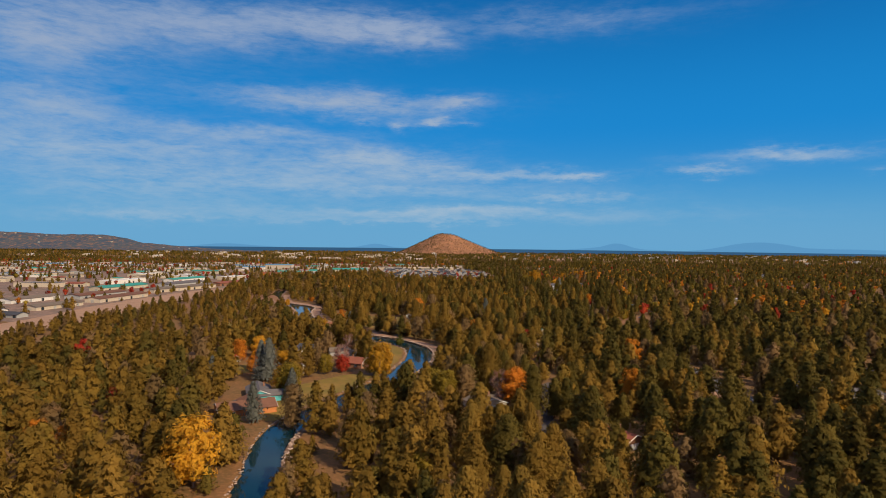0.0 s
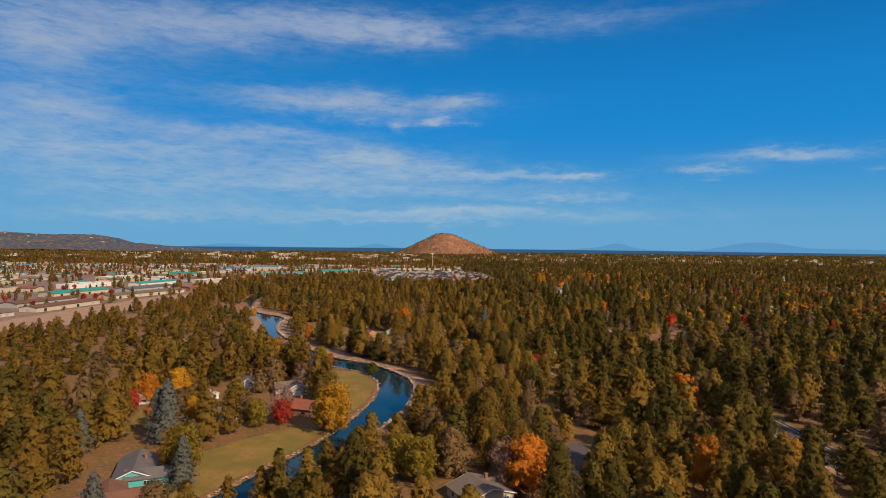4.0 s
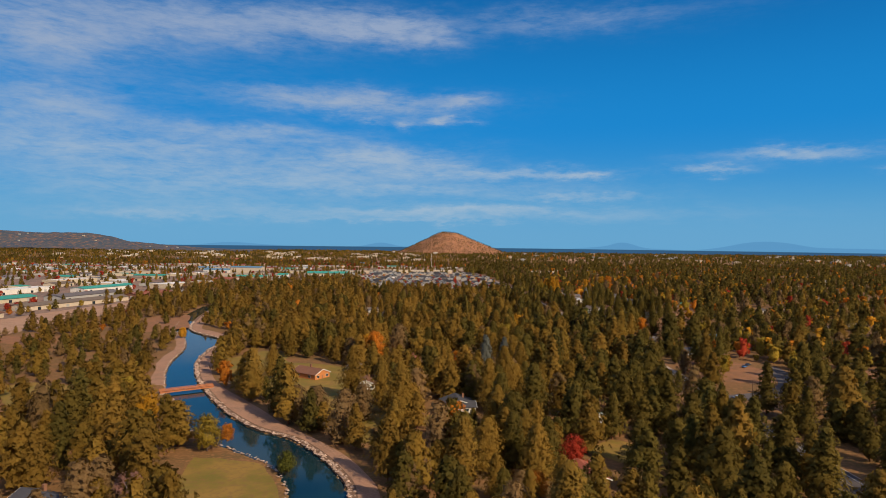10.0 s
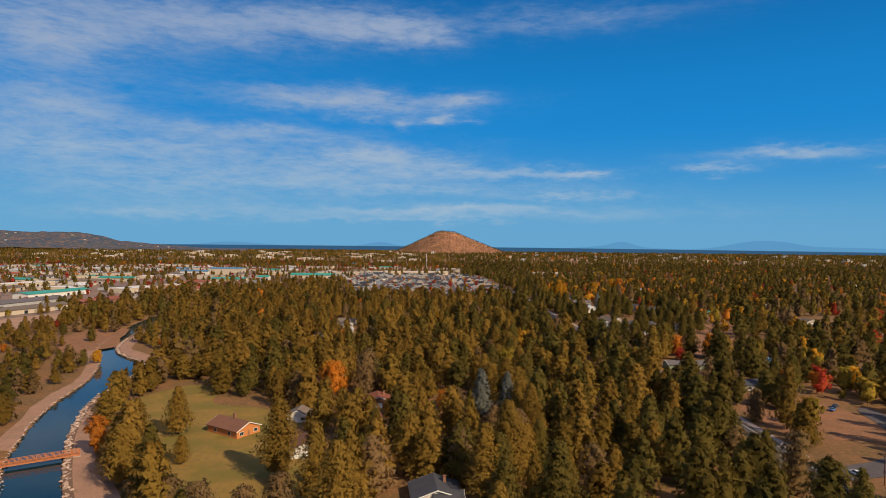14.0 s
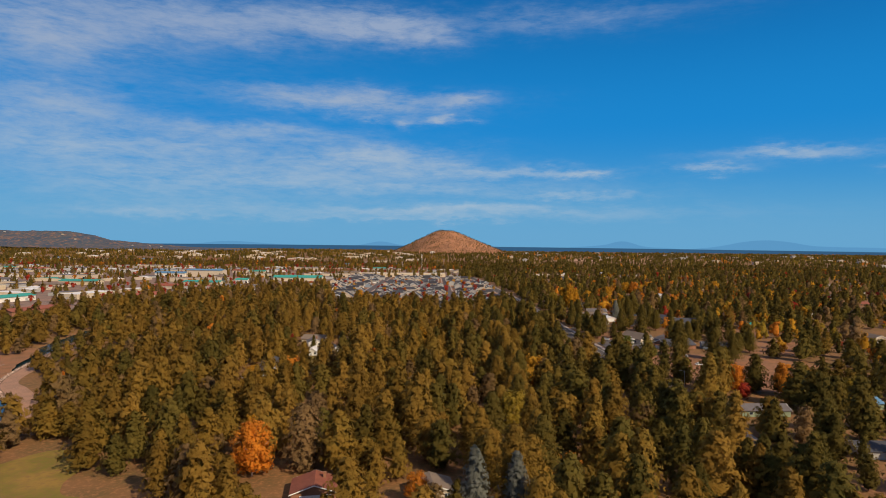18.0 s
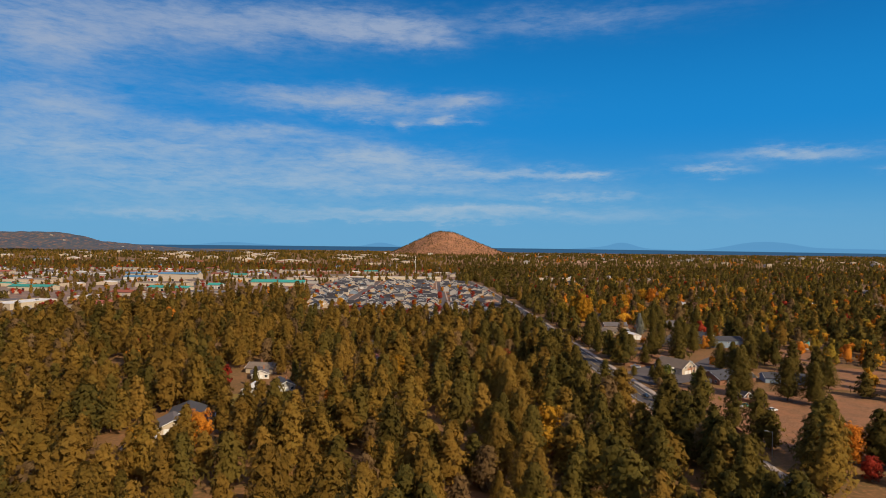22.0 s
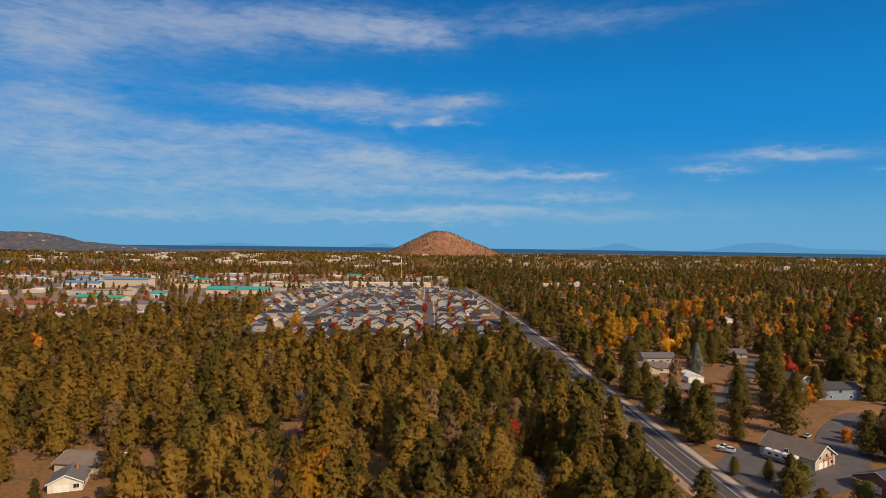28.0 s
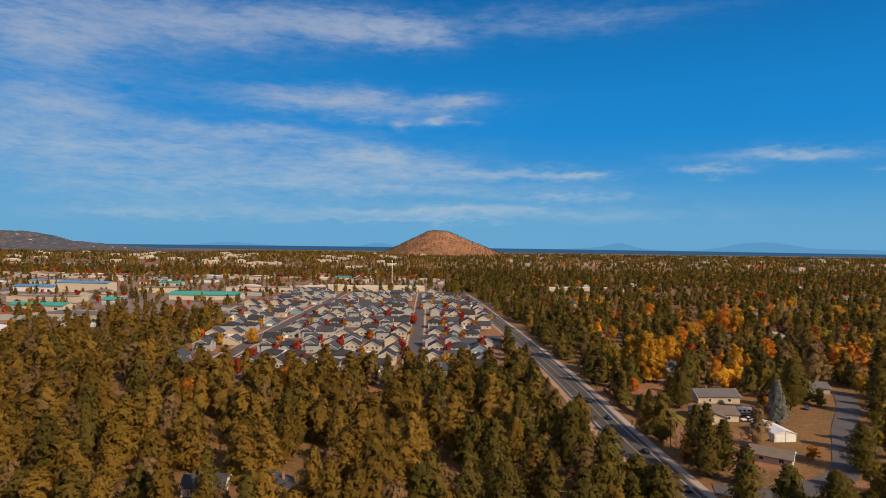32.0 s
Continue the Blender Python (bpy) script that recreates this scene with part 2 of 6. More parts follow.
M["white_trim"] = material("white_trim", [(0.8, 0.78, 0.74), (0.74, 0.72, 0.68)], 0.6, 2, 8)
M["wood_rail"] = material("bridge_timber", [(0.42, 0.15, 0.06), (0.34, 0.11, 0.045), (0.5, 0.2, 0.09)], 0.75, 1.2, 8, 0.01)
M["fence_wood"] = material("fence_wood", [(0.20, 0.085, 0.05), (0.15, 0.065, 0.04), (0.26, 0.12, 0.07)], 0.85, 2, 8, 0.01, spread=0.25)
M["pole_wood"] = material("pole_wood", [(0.14, 0.075, 0.05), (0.11, 0.06, 0.04)], 0.9, 1, 6)
M["steel"] = material("grey_steel", [(0.4, 0.4, 0.4), (0.34, 0.34, 0.35)], 0.45, 1, 6, metal=0.7)
M["tyre"] = material("tyre_rubber", [(0.02, 0.02, 0.02), (0.03, 0.03, 0.03)], 0.8, 0.5, 6)
M["bark"] = material("pine_bark", [(0.19, 0.075, 0.035), (0.13, 0.055, 0.03), (0.26, 0.12, 0.06)], 0.95, 1.0, 5, 0.03)
M["pale_bark"] = material("pale_bark", [(0.36, 0.26, 0.22), (0.28, 0.2, 0.17)], 0.9, 1.0, 5, 0.02)
FOLIAGE = {
    "pine": [(0.238, 0.137, 0.022), (0.185, 0.122, 0.022), (0.275, 0.15, 0.029)],
    "dark_pine": [(0.118, 0.087, 0.018), (0.088, 0.076, 0.018), (0.155, 0.1, 0.019)],
    "juniper": [(0.225, 0.13, 0.05), (0.17, 0.108, 0.04), (0.25, 0.148, 0.068)],
    "spruce": [(0.16, 0.16, 0.135), (0.12, 0.13, 0.11), (0.19, 0.18, 0.15)],
    "yellow": [(0.58, 0.27, 0.02), (0.43, 0.21, 0.02), (0.64, 0.33, 0.03)],
    "olive": [(0.271, 0.186, 0.0226), (0.215, 0.158, 0.0226), (0.339, 0.215, 0.0282)],
    "orange": [(0.52, 0.16, 0.018), (0.42, 0.12, 0.016), (0.6, 0.24, 0.025)],
    "red": [(0.42, 0.035, 0.022), (0.30, 0.026, 0.018), (0.46, 0.07, 0.03)],
    "green": [(0.113, 0.119, 0.0226), (0.096, 0.107, 0.0226), (0.158, 0.141, 0.0249)],
    "bare": [(0.30, 0.15, 0.12), (0.24, 0.12, 0.10), (0.36, 0.18, 0.13)],
}
for key, cols in FOLIAGE.items():
    M["leaf_" + key] = material(key + "_foliage", cols, 0.8, 6.0, 13, 0.0, spread=0.2, tint=0.26, specular=0.08, island=0.1, leaf=0.38, cut=0.26)
    # self-shadowing between needles is put into the colour: boughs 0.9, far masses 0.7
    M["bough_" + key] = material(key + "_bough_foliage", [tuple(v * 0.9 for v in c) for c in cols], 0.8, 8.0, 11, 0.0, spread=0.1, tint=0.28, specular=0.08, island=0.1, leaf=0.38, cut=0.42)
    M["mass_" + key] = material(key + "_far_foliage_shaded", [tuple(v * 0.7 for v in c) for c in cols], 0.85, 9.0, 8, 0.0, spread=0.1, tint=0.3, specular=0.05, island=0.2, leaf=0.25, cut=0.9)
ROOFS = {"grey": (0.13, 0.11, 0.11), "dark": (0.036, 0.033, 0.038), "brown": (0.17, 0.075, 0.045), "red": (0.24, 0.075, 0.045), "tan": (0.17, 0.125, 0.095),
         "blue": (0.10, 0.22, 0.36), "teal": (0.04, 0.26, 0.22), "white": (0.58, 0.55, 0.54), "slate": (0.056, 0.054, 0.064), "rust": (0.30, 0.085, 0.05)}
for key, c in ROOFS.items():
    M["roof_" + key] = material(key + "_roofing", [c, tuple(v * 0.82 for v in c), tuple(min(1, v * 1.16) for v in c)], 0.85, 3.0, 9, 0.01, spread=0.1)
WALLS = {"white": (0.66, 0.60, 0.54), "cream": (0.52, 0.42, 0.30), "beige": (0.50, 0.40, 0.30), "grey": (0.36, 0.34, 0.32), "turquoise": (0.10, 0.42, 0.45),
         "brown": (0.26, 0.12, 0.07), "red": (0.42, 0.11, 0.05), "green": (0.22, 0.26, 0.17), "blue": (0.22, 0.27, 0.33), "orange": (0.52, 0.19, 0.06)}
for key, c in WALLS.items():
    M["wall_" + key] = material(key + "_siding", [c, tuple(v * 0.88 for v in c), tuple(min(1, v * 1.1) for v in c)], 0.8, 2.0, 9, 0.005, spread=0.05)
CARS = {"black": (0.02, 0.022, 0.028), "navy": (0.03, 0.05, 0.10), "white": (0.78, 0.77, 0.75), "silver": (0.42, 0.43, 0.44), "red": (0.35, 0.03, 0.02), "green": (0.12, 0.24, 0.10), "blue": (0.08, 0.18, 0.4)}
for key, c in CARS.items():
    M["car_" + key] = material(key + "_car_paint", [c, tuple(v * 0.95 for v in c)], 0.25, 3, 5, specular=0.5)
from mathutils import geometry


# ---------------------------------------------------------------- mesh helpers
def mesh_object(name, bm, mat, parent=None, label=""):
    data = bpy.data.meshes.new(name)
    bm.to_mesh(data)
    bm.free()
    for m in (mat if isinstance(mat, list) else [mat]):
        data.materials.append(m)
    ob = new(name, data)
    if parent is not None:
        ob.parent = parent
    if label:
        ob["label"] = label
    return ob


def part(name, bm, mat, parent, label=""):
    return mesh_object(name, bm, mat, parent, label)


def thing(name, m, label, category, group="", kind=""):
    ob = new(name)
    ob.empty_display_size = 0.5
    ob.matrix_basis = m
    return tagged(ob, label, category, group, kind)


def box(bm, x0, y0, z0, x1, y1, z1):
    v = [bm.verts.new((x, y, z)) for z in (z0, z1) for x, y in ((x0, y0), (x1, y0), (x1, y1), (x0, y1))]
    for f in ((3, 2, 1, 0), (4, 5, 6, 7), (0, 1, 5, 4), (1, 2, 6, 5), (2, 3, 7, 6), (3, 0, 4, 7)):
        bm.faces.new([v[i] for i in f])
    return v


def boxes(*args):
    bm = bmesh.new()
    for a in args:
        box(bm, *a)
    return bm


def prism(bm, pts, z0, z1):
    """Upright prism over a plan polygon."""
    lo = [bm.verts.new((x, y, z0)) for x, y in pts]
    hi = [bm.verts.new((x, y, z1)) for x, y in pts]
    bm.faces.new(lo[::-1])
    bm.faces.new(hi)
    for i in range(len(pts)):
        j = (i + 1) % len(pts)
        bm.faces.new((lo[i], lo[j], hi[j], hi[i]))


def tube(bm, a, b, r0, r1, sides=6):
    a, b = Vector(a), Vector(b)
    q = (b - a).to_track_quat("Z", "Y").to_matrix()
    rings = []
    for p, r in ((a, r0), (b, r1)):
        rings.append([bm.verts.new(p + q @ Vector((r * math.cos(k * math.tau / sides), r * math.sin(k * math.tau / sides), 0))) for k in range(sides)])
    for k in range(sides):
        j = (k + 1) % sides
        bm.faces.new((rings[0][k], rings[0][j], rings[1][j], rings[1][k]))
    bm.faces.new(rings[1])
    bm.faces.new(rings[0][::-1])


def inside(poly, x, y):
    hit = False
    j = len(poly) - 1
    for i in range(len(poly)):
        (xi, yi), (xj, yj) = poly[i], poly[j]
        if (yi > y) != (yj > y) and x < (xj - xi) * (y - yi) / (yj - yi) + xi:
            hit = not hit
        j = i
    return hit


def smooth_line(pts, step=3.0):
    """A Catmull-Rom line through plan points."""
    out = []
    p = [Vector((2 * pts[0][0] - pts[1][0], 2 * pts[0][1] - pts[1][1]))] + [Vector(q) for q in pts] + [Vector((2 * pts[-1][0] - pts[-2][0], 2 * pts[-1][1] - pts[-2][1]))]
    for i in range(1, len(p) - 2):
        n = max(1, int((p[i + 1] - p[i]).length / step))
        for k in range(n):
            t = k / n
            a, b, c, d = p[i - 1], p[i], p[i + 1], p[i + 2]
            out.append(0.5 * (2 * b + (c - a) * t + (2 * a - 5 * b + 4 * c - d) * t * t + (3 * b - a - 3 * c + d) * t ** 3))
    out.append(p[-2])
    return [(v.x, v.y) for v in out]


def offset_line(line, d):
    """The line moved d metres to its right."""
    out = []
    for i, (x, y) in enumerate(line):
        a, b = line[max(0, i - 1)], line[min(len(line) - 1, i + 1)]
        tx, ty = b[0] - a[0], b[1] - a[1]
        n = math.hypot(tx, ty) or 1
        out.append((x + d * ty / n, y - d * tx / n))
    return out


def ribbon(left, right, z_top, z_low):
    """A slab between two lines of equal length."""
    bm = bmesh.new()
    rows = []
    for (lx, ly), (rx, ry) in zip(left, right):
        rows.append([bm.verts.new(c) for c in ((lx, ly, z_low), (lx, ly, z_top), (rx, ry, z_top), (rx, ry, z_low))])
    for a, b in zip(rows, rows[1:]):
        for k in range(3):
            bm.faces.new((a[k], a[k + 1], b[k + 1], b[k]))
    bm.faces.new(rows[0][::-1])
    bm.faces.new(rows[-1])
    bmesh.ops.recalc_face_normals(bm, faces=bm.faces)
    return bm


def patch(name, pts, z, mat, label, category, rough=1.2):
    """A low ground patch with a wavering edge."""
    line = smooth_line(pts + [pts[0]], 2.5)[:-1]
    line = [(x + rough * noise.noise((x * 0.13, y * 0.13, 1)), y + rough * noise.noise((x * 0.13, y * 0.13, 9))) for x, y in line]
    flat = [Vector((x, y, 0.0)) for x, y in line]
    tris = []
    for a, b, c in geometry.tessellate_polygon([flat]):
        up = (flat[b] - flat[a]).cross(flat[c] - flat[a]).z
        if abs(up) > 1e-6:
            tris.append((a, b, c) if up > 0 else (a, c, b))
    data = bpy.data.meshes.new(name)
    data.from_pydata([(x, y, z) for x, y in line], [], tris)
    data.materials.append(mat)
    return tagged(new(name, data), label, category, kind="structure")


def box_near(poly, x, y, pad):
    xs, ys = [p[0] for p in poly], [p[1] for p in poly]
    return min(xs) - pad < x < max(xs) + pad and min(ys) - pad < y < max(ys) + pad


# ---------------------------------------------------------------- plan
CANAL_L = smooth_line([(-57.7, 59.7), (-59.7, 119.4), (-61.6, 176), (-67.4, 214.6), (-69.4, 238.3), (-65.4, 259.9), (-58.7, 276.6), (-50.8, 295.6), (-42.9, 313.8), (-34.8, 334.6), (-28.7, 359.9), (-23.6, 394), (-24.6, 420.4), (-29.7, 436.8), (-40.7, 452.9),
                       (-57.9, 466.2), (-75, 480.7), (-87.2, 496.7), (-100.7, 520.8), (-116, 544.2), (-130.8, 574.8), (-139.6, 595.5), (-148.1, 620.6), (-156.9, 656), (-166.3, 682.6), (-182.7, 715.7), (-203.7, 748.1), (-220.4, 792.6), (-239.9, 855.1), (-255.4, 934.9)])
CANAL_R = smooth_line([(-45.8, 59.8), (-47.7, 119.5), (-49.6, 176), (-53.6, 202.7), (-56.5, 223.5), (-55.5, 244.3), (-47.7, 267.4), (-36.9, 292.7), (-27, 318.7), (-16.8, 347), (-8.7, 379.5), (-6.6, 408.3), (-9.7, 431), (-16.7, 446), (-24.8, 459.7), (-38.1, 475.9),
                       (-55.1, 487.5), (-69.2, 502.7), (-82.7, 520.7), (-98.1, 545.1), (-112.9, 570.7), (-124.6, 596.3), (-134.2, 621.4), (-142, 659.8), (-144.6, 687.6), (-154.7, 708.9), (-174, 726.9), (-191.8, 747.9), (-206.4, 784.3), (-225.8, 854.8), (-239.6, 934.7)])
CANAL = CANAL_L + CANAL_R[::-1]
TRACK_R = smooth_line([(-35.8, 59.8), (-37.7, 119.5), (-39.7, 176), (-42.6, 202.8), (-45.6, 226.5), (-43.6, 244.3), (-36.7, 263.7), (-25.9, 288.2), (-15.1, 313.8), (-4.9, 342), (2.2, 375.5), (3.3, 408.2), (0.3, 430), (-5.8, 444.1), (-14.9, 459.6), (-30.1, 477.7), (-45.2, 493.5),
                       (-58.1, 511.4), (-72.8, 529.9), (-92.1, 553.9), (-104.9, 574.6), (-115.7, 599.2), (-124, 629.4), (-130.9, 667.4), (-136.7, 695.9), (-149.1, 718.6), (-168.5, 740.2), (-184.2, 755.3), (-195.3, 787.2), (-213.7, 854.6)])
TRACK_FROM = 374.0        # south of this the track is lost under the pines
ROAD_R = smooth_line([(154.2, 99.9), (153.2, 294.6), (152.6, 487.6), (152.5, 584.8), (150.8, 705.7), (149, 795.7), (145.7, 837.1), (143.1, 881), (140.3, 929.8), (137.1, 994.2), (135, 1040.5), (134.1, 1090.8), (131.6, 1149.5), (122.5, 1296.5), (115.1, 1389.3), (103.9, 1540.1), (85.6, 1730.5)], 8)
LAWNS = [[(-91.5, 294.6), (-76.7, 311.9), (-63.8, 329.4), (-49.6, 343.1), (-38.7, 339.1), (-44.9, 313.8), (-53.8, 294.6), (-63.6, 271.1), (-69.4, 252.1), (-79.3, 258), (-83.5, 274.7)],
         [(-65.6, 455), (-43.7, 451), (-32.7, 435.9), (-27.6, 420.4), (-26.5, 395), (-30.6, 367.8), (-37.6, 363.9), (-45.4, 398.9), (-59.5, 426.5)],
         [(-116.1, 627.3), (-101.5, 655.5), (-83.9, 647.2), (-76.5, 620.8), (-54.7, 614.5), (-32.9, 598.3), (-29.3, 566.9), (-5.5, 552.3), (1, 517.5), (-1.2, 482.2), (-14.1, 473.1), (-28.2, 488.4), (-43.2, 505.7), (-56.8, 523.7), (-71.3, 543), (-89, 564.3), (-100.7, 587.3), (-110.6, 609)],
         [(-59.8, 837.4), (-34.6, 843.1), (-25.8, 826), (-19.8, 806.5), (-24.2, 791.1), (-48.2, 787.6), (-53.7, 804)],
         [(6.1, 256.4), (8, 267.5), (22, 265.7), (30, 260.3), (26, 248.6), (12.1, 246.5)], [(53.9, 260.4), (65.7, 269.4), (71.8, 260.5), (63.9, 248.8), (54.9, 248.7)],
         [(145.4, 1043.4), (143.9, 1082.8), (159.7, 1084.4), (163.1, 1047.1)], [(69.9, 466.6), (83.7, 480), (91.9, 468.6), (83.8, 454.2)], [(254.8, 492.2), (270.8, 507.8), (284.9, 492.1), (269.6, 479.2)],
         [(-201.0, 550.3), (-190.3, 558.7), (-168.6, 552.2), (-151.0, 525.7), (-161.9, 517.0), (-177.3, 518.1)], [(-123.1, 364.4), (-105.2, 372.3), (-99.3, 352.2), (-115.2, 344.2)], [(19.7, 493.2), (23.8, 508.5), (13.8, 510.3), (7.7, 496.3)]]
DRY = [[(30, 260.3), (33.8, 280.4), (43.8, 283.9), (44.9, 260.4)], [(152.9, 786), (159.7, 867.1), (197.2, 858), (240.6, 853), (269.7, 803.5), (240.6, 754.9), (190.9, 755.7)], [(226.3, 891.7), (263.6, 917.6), (301, 911.7), (280.1, 864.5), (240.7, 865.3)],
       [(160.5, 584.7), (164.4, 634.6), (200.1, 644.5), (210.6, 603.4), (195.5, 580.7)], [(162.1, 893), (172.5, 927.3), (198.6, 962.3), (224.3, 980.3), (217.2, 992.9), (187.7, 980.9), (162.8, 950.3), (152.5, 919.2)], [(171.4, 826.4), (201.1, 835.9), (205.4, 799.6), (175.7, 795.3)],
       [(145.2, 1003), (145.4, 1039.2), (167.1, 1042.9), (183, 1013.4), (172.7, 991.5)], [(217.4, 949.6), (242.2, 974.9), (291.4, 989.6), (301.8, 948.4), (252, 933.5)], [(-333.7, 689.6), (-294.8, 710.4), (-245.1, 693.9), (-274.7, 668.8)],
       [(144, 1089.6), (144.4, 1119), (183.9, 1127.8), (185.4, 1093.6)], [(-218.7, 730.5), (-198.3, 761.6), (-212.3, 792.5), (-234.7, 845.3), (-261, 835.2), (-248.4, 772.4)], [(235.4, 584), (240.3, 623.6), (280.2, 623.1), (275.4, 583.6)]]
DIRT = [[(-398.6, 432.6), (-384.6, 548.8), (-390.8, 690.3), (-383.4, 795.5), (-369.1, 899.2), (-342.3, 983.8), (-331.4, 1085.3), (-315.4, 1084.9), (-310.7, 956.7), (-310.4, 856.6), (-317.9, 752.9), (-318.4, 629.4), (-329.2, 509.4), (-343.6, 422.7)]]
PAVED = [[(236, 330), (240, 372), (262, 376), (256, 334)], [(146, 899), (149, 875), (157, 868), (188, 885), (204, 906), (222, 930), (246, 952), (236, 966), (214, 948), (196, 926), (186, 915), (166, 918), (158, 912)],
         [(152.1, 538.2), (153.9, 549.3), (177.9, 558.9), (196.4, 574.9), (206.5, 595.6), (214.3, 623.8), (222.3, 623.7), (216.3, 589.7), (204, 564.9), (183.8, 549)],
         [(40, 228.9), (39.9, 260.4), (44.7, 287.4), (53.7, 323.5), (61.6, 323.5), (55.7, 287.4), (47.9, 260.4), (48.9, 228.9)], [(13.8, 486.1), (15.8, 502.4), (29.8, 502.4), (31.7, 486.1)],
         [(-11.1, 860.3), (-4.7, 886.3), (3.2, 884.2), (-2.2, 858)], [(-86.8, 976.9), (-74.7, 1006.7), (-64.8, 1006.6), (-73, 974.6)], [(-124, 266), (-121, 282), (-113, 282), (-115, 266)], [(72.2, 848.5), (78.9, 894.7), (86.8, 894.6), (82.2, 848.3)],
         [(-97.5, 276.5), (-95.5, 285.5), (-83.6, 282), (-85.5, 272.9)]]
STREET = smooth_line([(143.1, 976.4), (162.9, 973.1), (190.6, 989.1), (208.8, 1015), (224.3, 1039.6), (246.2, 1070.7), (264.2, 1101.6)], 6)
SUBDIV = [(-104.8, 1124.6), (97, 1113.2), (110.8, 1482.6), (55.3, 1665.3), (-164.2, 1672.2), (-165.1, 1432.6), (-128.8, 1296.1)]
COMMERCE = [(-381.7, 548.8), (-371.3, 795.3), (-323.3, 1090), (-187.4, 1326.7), (-135.5, 1431.8), (-168.9, 1681.8), (55.5, 1674.7), (79.7, 1955.8), (89.1, 2505.1), (-1425.6, 2574), (-1510.8, 1231.4), (-790.7, 551.3)]

# ---------------------------------------------------------------- ground, one sheet to the horizon
FX0, FX1, FY0, FY1, CELL = -280.0, 20.0, 50.0, 960.0, 2.0


def nearest_gap(pts, x, y):
    return np.min((pts[:, 0] - x) ** 2 + (pts[:, 1] - y) ** 2)


edge_pts = np.array(CANAL_L + CANAL_R)
nx, ny = int((FX1 - FX0) / CELL) + 1, int((FY1 - FY0) / CELL) + 1
verts = []
for j in range(ny):
    y = FY0 + j * CELL
    for i in range(nx):
        x = FX0 + i * CELL
        z = 0.0
        if 0 < i < nx - 1 and 0 < j < ny - 1:
            g = math.sqrt(nearest_gap(edge_pts, x, y))
            if inside(CANAL, x, y):
                z = max(-2.4, -0.7 - g * 0.8)
            elif g < 2.0:
                z = -0.7 + 0.35 * g
            else:
                z = 0.12 * noise.noise((x * 0.05, y * 0.05, 2)) * min(1, (g - 2) / 6) * 0.3
        verts.append((x, y, z))
faces = [(j * nx + i, j * nx + i + 1, (j + 1) * nx + i + 1, (j + 1) * nx + i) for j in range(ny - 1) for i in range(nx - 1)]
base = len(verts)
BIG = 9000.0
for x, y in ((FX0, FY0), (FX1, FY0), (FX1, FY1), (FX0, FY1), (-BIG, -3000), (BIG, -3000), (BIG, BIG), (-BIG, BIG)):
    verts.append((x, y, 0.0))
faces += [(base + 4, base + 5, base + 1, base), (base + 5, base + 6, base + 2, base + 1), (base + 6, base + 7, base + 3, base + 2), (base + 7, base + 4, base, base + 3)]
data = bpy.data.meshes.new("ground")
data.from_pydata(verts, [], faces)
data.materials.append(M["forest_floor"])
tagged(new("ground", data), "brown pine forest floor with dry grass and needle litter", "ground", kind="structure")

# water, gravel track, bank and its stones


def resample(line, count):
    p = np.array(line)
    s = np.concatenate([[0], np.cumsum(np.hypot(*np.diff(p, axis=0).T))])
    u = np.linspace(0, s[-1], count)
    return list(zip(np.interp(u, s, p[:, 0]), np.interp(u, s, p[:, 1])))


bm = ribbon(offset_line(resample(CANAL_L, 400), -0.6), offset_line(resample(CANAL_R, 400), 0.6), -0.75, -2.3)
tagged(mesh_object("canal_water", bm, M["water"]), "still dark blue water filling a winding canal", "water", kind="structure")
near_edge = np.array(offset_line(resample(CANAL_R, 1500), 3.2))
pairs, last_i = [], 0
for q in resample(TRACK_R, 320):
    if q[1] > TRACK_FROM:
        last_i = max(last_i, int(np.argmin(np.hypot(near_edge[:, 0] - q[0], near_edge[:, 1] - q[1]))))
        pairs.append((tuple(near_edge[last_i]), q))
bm = ribbon([p for p, _ in pairs], [q for _, q in pairs], 0.10, -0.4)
tagged(mesh_object("gravel_track", bm, M["gravel"]), "pale brown gravel maintenance track beside the canal", "track", kind="structure")
bm = ribbon(offset_line(resample(CANAL_R, 400), 0.5), offset_line(resample(CANAL_R, 400), 3.4), 0.05, -0.9)
tagged(mesh_object("canal_bank", bm, M["bank"]), "bare soil bank of the canal", "bank", kind="structure")
WEST_BANK = [p for p in CANAL_L if 556 < p[1] < 800]
bm = ribbon([(x - 2.2 * noise.noise((x * 0.08, y * 0.08, 4)), y) for x, y in offset_line(WEST_BANK, -7.0)], offset_line(WEST_BANK, -0.7), 0.06, -0.9)
tagged(mesh_object("west_bank", bm, M["gravel"]), "bare pinkish earth bank of the canal below the scrub", "bank", kind="structure")


